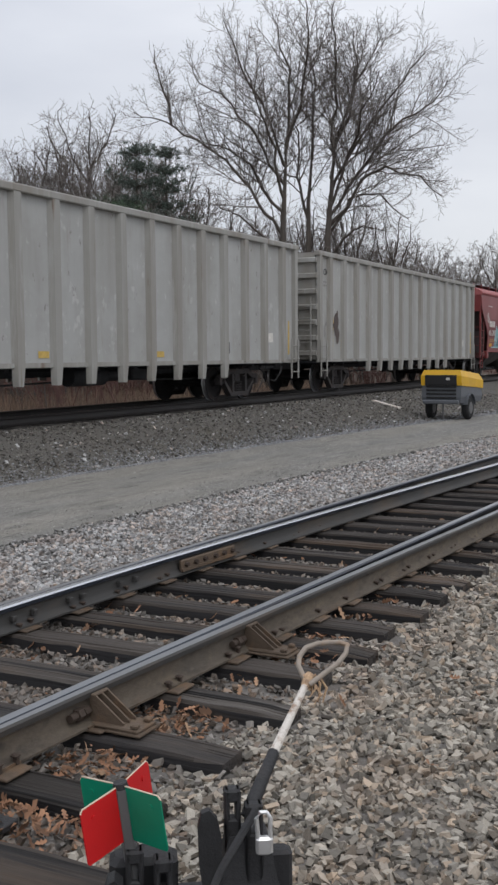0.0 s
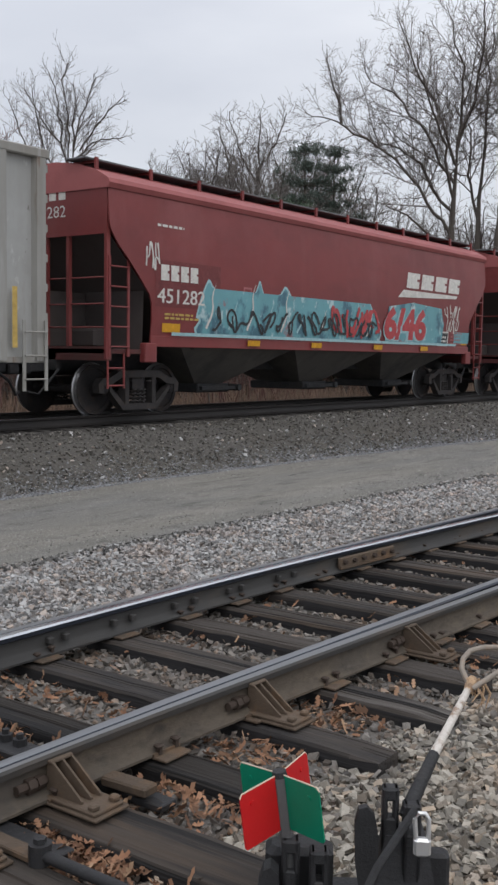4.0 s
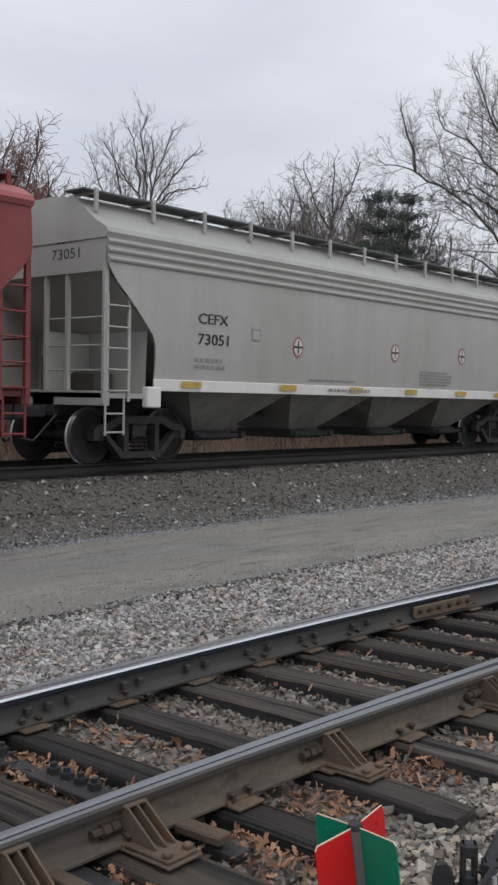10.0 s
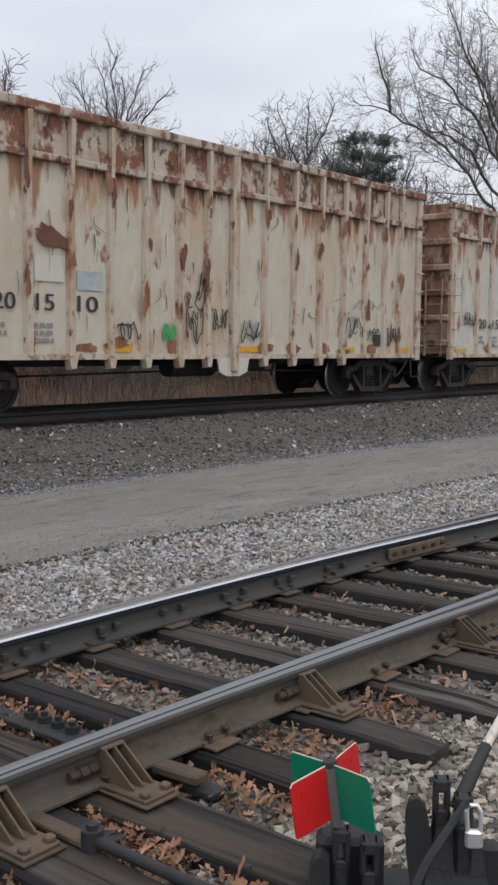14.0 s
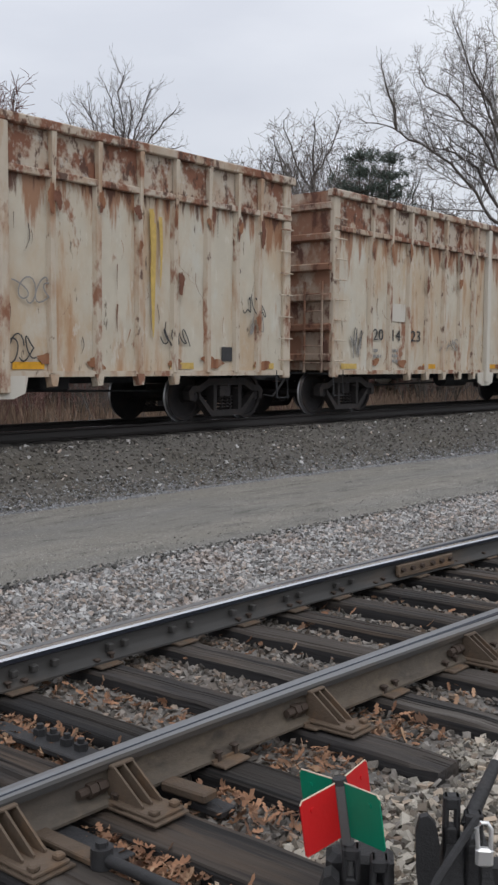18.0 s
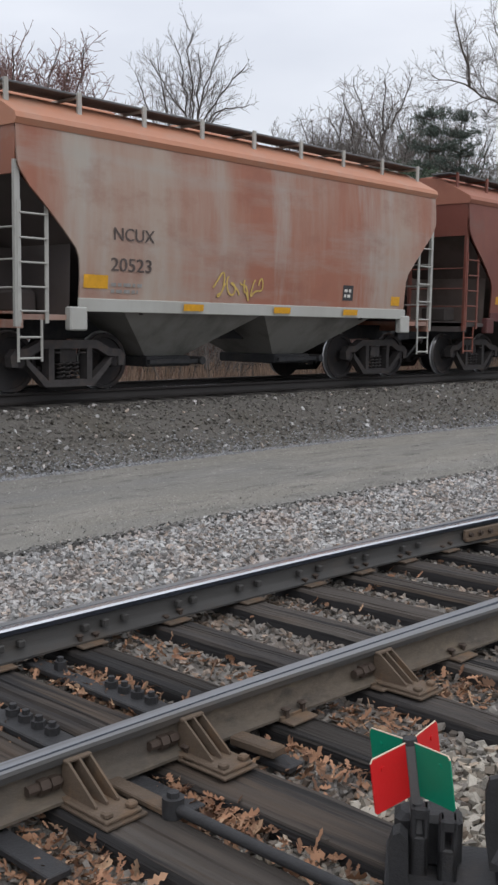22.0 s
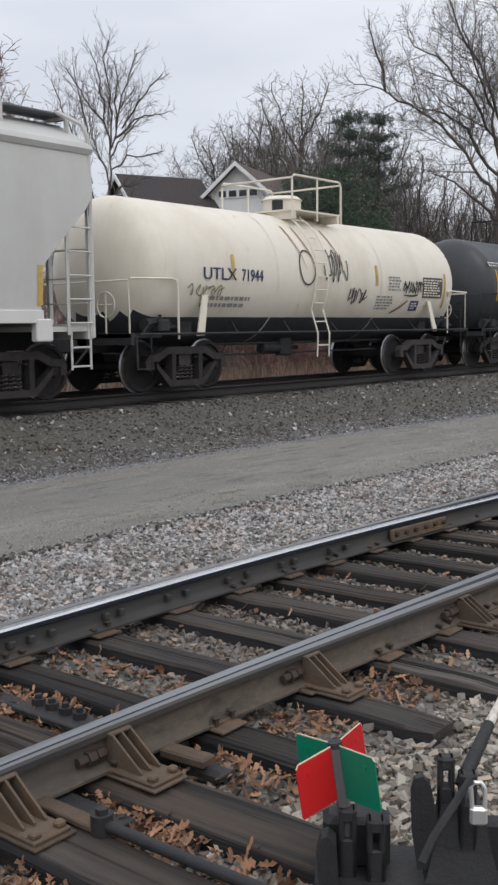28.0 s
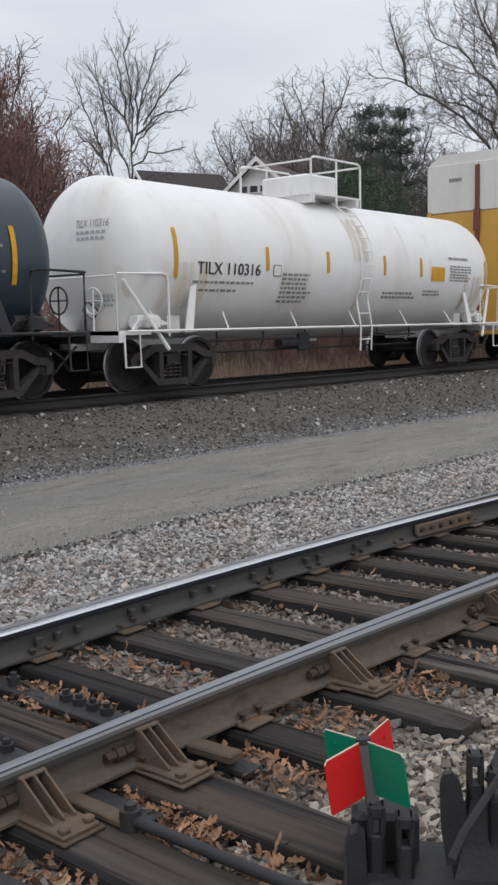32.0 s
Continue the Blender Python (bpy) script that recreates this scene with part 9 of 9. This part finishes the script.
def shrub(label, at, w, h, seed, stems=60, twig="twig_red", name="shrub"):
    """A thicket of thin upright stems that part into twigs."""
    r = np.random.default_rng(seed)
    rows = []
    for _ in range(stems):
        p = np.array([r.normal(0, w * 0.30), r.normal(0, 0.8), -0.2])
        d = np.array([r.normal(0, 0.22), r.normal(0, 0.22), 1.0])
        ln = h * r.uniform(0.55, 1.0)
        rad = 0.02 + 0.016 * r.random()
        for i in range(5):
            d = d + r.normal(0, 0.10, 3)
            d /= np.linalg.norm(d)
            q = p + d * ln / 5
            rows.append((*p, *q, rad, rad * 0.75))
            for _k in range(3):
                e = d * 0.7 + r.normal(0, 0.5, 3)
                m = q + e * ln * r.uniform(0.08, 0.2)
                rows.append((*q, *m, rad * 0.5, 0.005))
                for _j in range(2):
                    rows.append((*m, *(m + (e + r.normal(0, 0.5, 3)) * ln * r.uniform(0.05, 0.12)), 0.007, 0.004))
            p, rad = q, rad * 0.75
    t = thing(name, label, "shrub", at=pose(*at), group="thickets behind the railway")
    tagged(part("brush", tri_mesh("brush", *branch_tubes(rows, 3), M[twig]), None, t), kind="stuff")
    return t


def far_at(az, dist, z=0.9):
    """A place by its bearing (degrees from the main line's direction) and distance."""
    return (dist * math.cos(radians(az)), dist * math.sin(radians(az)), z)


def yard(az, dist, z=0.9, size=1.0, turn=0.0, tall=1.0):
    return pose(*far_at(az, dist, z), 0, 0, turn) @ Matrix.Diagonal((size, size, size * tall, 1))


r_ = np.random.default_rng(4)
# the great tree: two trunks under one dome (x runs across the view)
def limb(*pts, y0=0.0, y1=0.0):
    """A limb through (x, z) points, drifting in depth from y0 to y1."""
    n = len(pts) - 1
    return [(x, y0 + (y1 - y0) * (i / n) ** 1.3, z) for i, (x, z) in enumerate(pts)]


trunk_a, trunk_b, trunk_c = limb((0.2, -0.3), (-0.45, 3.0), (-0.55, 6.0), (-0.5, 9.0), (-0.4, 12.0)), limb((0.3, -0.3), (1.5, 3.0), (1.75, 6.0), (1.9, 9.0), (2.2, 12.5), y1=0.3), limb((0.2, -0.3), (0.7, 3.0), (0.8, 7.0), (1.0, 12.0), y1=1.6)
great_limbs = [
    limb((-0.55, 7.6), (-1.8, 9.2), (-4.5, 12.2), (-6.5, 13.4), (-8.2, 13.9), y0=0, y1=-1.0), limb((-6.3, 13.3), (-6.7, 15.0), (-7.1, 17.0), y0=-0.7, y1=-1.0),
    limb((-0.5, 10.3), (-2.0, 13.0), (-3.8, 15.2), (-5.4, 17.0), y0=0, y1=1.5), limb((-0.45, 11.2), (-1.6, 14.4), (-2.8, 16.5), (-3.5, 18.2), y0=0, y1=-1.6),
    limb((-0.5, 8.8), (-2.2, 11.4), (-4.0, 12.6), (-5.2, 13.0), y0=0, y1=2.4), limb((-0.4, 11.8), (-0.2, 15.0), (-0.7, 17.4), (-1.1, 19.3), y0=0, y1=0.6),
    limb((-0.4, 11.9), (0.5, 15.2), (0.8, 17.8), (0.6, 19.4), y0=0, y1=-1.8), limb((-0.5, 9.5), (-0.9, 12.0), (-1.8, 14.0), (-2.4, 16.0), y0=0, y1=-3.2),
    limb((1.95, 10.6), (2.8, 14.0), (3.8, 16.4), (4.8, 18.4), y0=0.3, y1=1.4), limb((2.1, 11.8), (2.2, 15.0), (2.2, 17.6), (2.0, 19.2), y0=0.3, y1=-0.8),
    limb((1.9, 9.6), (3.5, 12.6), (5.2, 14.8), (6.7, 16.6), y0=0.3, y1=-0.9), limb((1.85, 8.6), (4.0, 11.6), (5.8, 13.7), (7.4, 14.6), (8.2, 15.8), y0=0.3, y1=1.2),
    limb((1.8, 8.0), (3.6, 10.5), (4.8, 11.1), (6.6, 10.5), (7.6, 9.4), y0=0.3, y1=-1.0), limb((1.8, 7.4), (3.0, 9.6), (4.6, 9.9), (6.2, 8.6), y0=0.3, y1=1.6),
    limb((2.2, 12.4), (3.2, 15.3), (3.4, 17.2), (3.3, 18.8), y0=0.3, y1=2.6), limb((1.9, 9.0), (2.8, 11.6), (3.4, 13.6), (4.2, 15.2), y0=0.3, y1=-3.0),
    limb((1.0, 11.8), (1.1, 14.6), (1.0, 17.0), (1.3, 19.2), y0=1.6, y1=2.4), limb((0.85, 8.5), (0.2, 11.0), (0.3, 13.6), (-0.2, 15.6), y0=1.3, y1=4.0),
    limb((-0.6, 6.4), (-1.6, 7.6), (-2.8, 8.6), (-3.9, 9.0), y0=0, y1=-1.2), limb((1.75, 6.4), (2.6, 7.4), (3.6, 8.0), (4.8, 7.6), y0=0.3, y1=-1.6)]
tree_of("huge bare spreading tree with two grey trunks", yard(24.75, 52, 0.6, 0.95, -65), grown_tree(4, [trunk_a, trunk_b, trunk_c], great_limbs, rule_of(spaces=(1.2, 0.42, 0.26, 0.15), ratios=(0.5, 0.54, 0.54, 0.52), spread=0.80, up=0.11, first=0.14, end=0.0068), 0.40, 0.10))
# broad round-headed trees
first = []
for k in range(2):
    stem = [(0, 0, -0.3), (0.1, 0, 3.4), (0.0, 0.1, 6.0), (0.1, 0, 10.0)]
    wood = grown_tree(20 + k, [stem], limbs_of(r_, stem, 18, 2.8, 9.8, 5.6, 14.0, low=0.36), rule_of(spaces=(1.2, 0.45, 0.28, 0.20), ratios=(0.5, 0.56, 0.55, 0.58), spread=0.85, up=0.09, first=0.12, end=0.0088), 0.24, 0.066)
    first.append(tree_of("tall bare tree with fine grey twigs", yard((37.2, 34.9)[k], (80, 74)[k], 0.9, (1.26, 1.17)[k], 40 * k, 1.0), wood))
for k, (az, d, size, turn) in enumerate(((35.9, 88, 1.34, 100), (38.8, 84, 1.18, 200), (40.7, 83, 1.02, 290), (33.0, 84, 1.20, 30), (31.3, 90, 1.10, 130), (42.2, 86, 0.82, 160))):
    copy_thing(first[k % 2], yard(az, d, 0.9, size, turn))
# upswept tree of long straight branches
stem_a, stem_b = limb((-0.10, -0.3), (-0.15, 3.5), (-0.30, 5.6), (-0.38, 6.4), y1=-0.1), limb((0.05, -0.3), (0.0, 3.5), (0.12, 6.4), (0.22, 8.4), y1=0.2)
vase = [
    limb((-0.36, 6.2), (-0.80, 7.6), (-1.25, 8.8), (-1.75, 10.1), (-1.95, 10.7), y0=-0.1, y1=-0.5), limb((-0.80, 7.6), (-1.25, 8.2), (-1.75, 8.7), (-2.1, 9.4), y0=-0.2, y1=0.9),
    limb((-0.55, 7.0), (-0.62, 8.6), (-0.85, 9.8), (-1.15, 11.4), y0=-0.1, y1=-1.2), limb((0.20, 8.2), (0.0, 9.6), (-0.55, 10.2), (-1.0, 11.0), (-1.5, 11.8), y0=0.2, y1=0.7),
    limb((0.0, 9.6), (0.05, 10.4), (-0.15, 11.3), (-0.5, 12.3), y0=0.3, y1=-0.3), limb((0.22, 8.4), (0.50, 9.3), (0.75, 10.6), (1.15, 11.6), (1.4, 12.2), y0=0.2, y1=-0.4),
    limb((0.50, 9.3), (0.45, 10.4), (0.6, 11.4), (0.5, 12.2), y0=0.2, y1=0.9), limb((0.45, 8.9), (1.3, 9.7), (2.0, 9.9), (2.7, 10.1), y0=0.2, y1=0.6),
    limb((0.75, 9.3), (1.4, 10.3), (1.9, 10.9), (2.4, 11.3), y0=0.2, y1=-0.8), limb((0.20, 7.6), (0.9, 8.2), (1.6, 8.1), (2.4, 8.3), y0=0.2, y1=-0.5),
    limb((0.10, 6.2), (0.7, 7.0), (1.3, 7.1), (2.0, 7.4), y0=0.1, y1=0.8), limb((0.0, 5.0), (0.6, 6.0), (1.1, 6.2), (1.7, 6.0), y0=0.0, y1=-0.9),
    limb((-0.30, 5.6), (-0.9, 6.5), (-1.4, 7.1), (-1.9, 7.9), y0=-0.1, y1=0.7), limb((0.15, 6.9), (-0.25, 8.2), (-0.5, 9.0), (-0.6, 10.2), y0=0.1, y1=1.4),
    limb((0.22, 8.0), (0.55, 8.8), (1.1, 9.4), (1.5, 10.0), y0=0.2, y1=1.8), limb((0.2, 8.3), (0.3, 9.5), (0.2, 10.9), (0.25, 12.4), y0=0.2, y1=-1.5)]
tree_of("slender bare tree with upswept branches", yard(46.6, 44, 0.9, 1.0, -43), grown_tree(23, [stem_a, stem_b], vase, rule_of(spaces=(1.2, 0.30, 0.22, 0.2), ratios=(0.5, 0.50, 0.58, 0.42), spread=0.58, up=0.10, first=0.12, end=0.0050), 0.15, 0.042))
# red-brown budding trees
stem = [(0, 0, -0.3), (0, 0.1, 2.0), (0.1, 0, 5.5)]
bud = tree_of("dense red-brown budding tree", yard(52.6, 42, 0.9, 1.16), grown_tree(29, [stem], limbs_of(r_, stem, 16, 0.4, 5.3, 3.6, 9.2, low=0.5), rule_of(spaces=(1.0, 0.36, 0.22, 0.14), ratios=(0.5, 0.56, 0.55, 0.42), spread=0.85, up=0.11, first=0.10, end=0.0078), 0.14, 0.042), "twig_red")
for az, d, size, turn in ((55.2, 45, 1.28, 90), (58.3, 44, 1.2, 200), (51.6, 56, 1.3, 300), (53.8, 49, 1.35, 20), (56.6, 48, 1.3, 140), (54.4, 40, 1.0, 260)):
    copy_thing(bud, yard(az, d, 0.9, size, turn))
# thin trees of the undergrowth
stem = [(0, 0, -0.3), (0.1, 0, 3.0), (0.0, 0.1, 6.8)]
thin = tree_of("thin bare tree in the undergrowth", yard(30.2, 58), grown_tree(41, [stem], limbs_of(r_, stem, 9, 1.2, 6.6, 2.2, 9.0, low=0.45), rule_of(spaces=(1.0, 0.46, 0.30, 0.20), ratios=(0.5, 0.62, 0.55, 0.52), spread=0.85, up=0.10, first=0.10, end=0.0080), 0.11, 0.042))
for k in range(46):
    az = 16.6 + 0.345 * k + (k * 7 % 3) * 0.25
    copy_thing(thin, yard(az, 55 + (k * 11 % 7) * 3.2, 0.7, (0.84 + (k * 5 % 6) * 0.09) * min(1.0, 0.62 + 0.07 * (az - 16.6)), 77 * k))
# the far wood edge
stem = [(0, 0, -0.3), (0.1, 0, 5.0), (0.4, 0, 9.5)]
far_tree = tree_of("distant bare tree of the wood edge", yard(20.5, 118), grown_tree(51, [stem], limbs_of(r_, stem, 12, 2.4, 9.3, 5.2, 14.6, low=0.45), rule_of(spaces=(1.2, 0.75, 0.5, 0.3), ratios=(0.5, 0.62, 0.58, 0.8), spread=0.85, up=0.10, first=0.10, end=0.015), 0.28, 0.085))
for k in range(23):
    copy_thing(far_tree, yard(22.6 - 0.66 * k, 112 + (k * 7 % 5) * 9, 0.5, 0.84 + (k * 3 % 5) * 0.07, 51 * k))
conifer("tall dark pine with ragged layered boughs", far_at(33.35, 62), 13.5, 8.6, 3, whorls=13, per=28)
conifer("dark pine with a thin ragged top", far_at(31.75, 63), 13.6, 7.6, 14, whorls=12, per=28)
for az, d, h, w, seed in ((34.8, 40, 7.0, 5.0, 5), (36.9, 41, 5.2, 3.4, 6), (32.2, 42, 5.4, 4.2, 7), (30.6, 44, 4.2, 3.2, 8)):
    cedar("broad feathery green cedar bush", far_at(az, d), h, w, seed, count=1100)
for k in range(26):
    az = 12 + 1.75 * k
    dist = 19.5 / math.sin(radians(az)) + (k * 7 % 5) * 1.4
    shrub("tangled brown brush at the foot of the bank", far_at(az, dist + 2, 0.5), 4.0, 2.2 + (k * 5 % 4) * 0.5, 70 + k, stems=60, twig="twig_red" if k % 2 else "twig")

# dry grass on the bank beyond the main line
n = 9000
gx_ = 12 + 36 * rng.random(n)
gy_ = rng.uniform(16.6, 22.0, n)
gh = rng.uniform(0.25, 0.8, n)
gz_ = ground_height(gx_, gy_)
lean = rng.normal(0, 0.22, (n, 2)) * gh[:, None]
blade = np.stack([np.stack([gx_ - 0.015, gy_, gz_], -1), np.stack([gx_ + 0.015, gy_, gz_], -1), np.stack([gx_ + lean[:, 0], gy_ + lean[:, 1], gz_ + gh], -1)], 1)
bulk("dry_grass", blade.reshape(-1, 3), np.arange(3 * n).reshape(-1, 3), M["dry_grass"], "tall dry tan grass on the bank", "grass")

# ---- houses on the rise ----
M["siding_white"] = surface("white_clapboard", (0.80, 0.80, 0.78), 0.7, var=0.06, scale=4, stretch=(1, 1, 6), stains=(((0.45, 0.44, 0.42), 0.4, 0.8, 0.5, 0.8, UP),), bump=0.2)
M["siding_grey"] = surface("grey_clapboard", (0.33, 0.34, 0.36), 0.75, var=0.08, scale=4, stretch=(1, 1, 6), bump=0.2)
M["shingle"] = surface("dark_shingle", (0.055, 0.047, 0.047), 0.92, var=0.3, scale=7, bump=0.4, bump_scale=30)
M["brown_shingle"] = surface("brown_shingle", (0.10, 0.078, 0.07), 0.92, var=0.3, scale=7, bump=0.4, bump_scale=30)
M["glass"] = surface("dark_window_glass", (0.03, 0.035, 0.045), 0.08, var=0.05, bump=0, spec=0.6)


def house(label, at, w, d, wall_h, roof_h, wall_mat, roof_mat, windows):
    """A gabled house: its gable looks along -y in its own space."""
    h = thing("house", label, "house", at=at, group="houses on the rise")
    part("wall", Mesh().loft([[(-w / 2, 0, -3), (w / 2, 0, -3), (w / 2, d, -3), (-w / 2, d, -3)], [(-w / 2, 0, wall_h), (w / 2, 0, wall_h), (w / 2, d, wall_h), (-w / 2, d, wall_h)]], True, True).prism([(-w / 2, wall_h), (w / 2, wall_h), (0, wall_h + roof_h)], 0.0, d), wall_mat, h)
    e, t = 0.45, 0.16
    slope = roof_h / (w / 2)
    for s in (-1, 1):
        pts = [(0, wall_h + roof_h + t), (s * (w / 2 + e), wall_h - e * slope + t), (s * (w / 2 + e), wall_h - e * slope), (0, wall_h + roof_h)]
        r = part("roof", Mesh().prism(pts, -0.5, d + 0.5), roof_mat, h)
        part("bargeboard", Mesh().prism([(0, wall_h + roof_h + t + 0.01), (s * (w / 2 + e), wall_h - e * slope + t + 0.01), (s * (w / 2 + e), wall_h - e * slope - 0.12), (0, wall_h + roof_h - 0.12)], -0.56, -0.50), M["siding_white"], r)
    for x, z, ww, hh in windows:
        win = part("window", Mesh().box(x - ww / 2 - 0.08, x + ww / 2 + 0.08, -0.07, 0.0, z - 0.08, z + hh + 0.08), M["siding_white"], h)
        part("pane", Mesh().box(x - ww / 2, x + ww / 2, -0.085, -0.072, z, z + hh), M["glass"], win)
    return h


hx, hy, _ = far_at(39.4, 66)
house("white clapboard house gable with a row of small attic windows", pose(hx, hy, 2.5, 0, 0, -72), 6.0, 11.0, 7.0, 2.6, M["siding_white"], M["brown_shingle"], [(-1.05, 7.65, 0.5, 0.38), (-0.35, 7.65, 0.5, 0.38), (0.35, 7.65, 0.5, 0.38), (1.05, 7.65, 0.5, 0.38), (-1.4, 3.0, 0.9, 1.4), (1.2, 3.0, 0.9, 1.4)])
hx, hy, _ = far_at(45.7, 66)
house("grey clapboard house with a broad dark shingled roof", pose(hx, hy, 2.8, 0, 0, -112), 6.0, 5.0, 6.1, 2.5, M["siding_grey"], M["shingle"], [(0.0, 6.4, 0.9, 1.1), (-1.5, 2.6, 0.9, 1.4)])


# ---- what moves ----
def run(t):
    """How far the train has gone at t seconds."""
    return 8.56 * t + 0.019 * t * t - 0.00016 * t ** 3


def motions():
    steps = [0, 2, 4, 6, 8, 10, 12, 14, 16, 18, 20, 22, 24, 26, 28, 30, 32]
    for car, u in TRAIN:
        walk(car, [(t, pose(u - run(t), MAIN_Y, MAIN_TOP)) for t in steps])
    turn_times = [k / 15 for k in range(481)]
    angles = [math.degrees(run(t) / WHEEL_R) for t in turn_times]
    for k, (wheelset, x) in enumerate(WHEELSETS):
        walk(wheelset, [(t, pose(x, 0, WHEEL_R, 0, -a - 23 * k, 0)) for t, a in zip(turn_times, angles)])


motions()
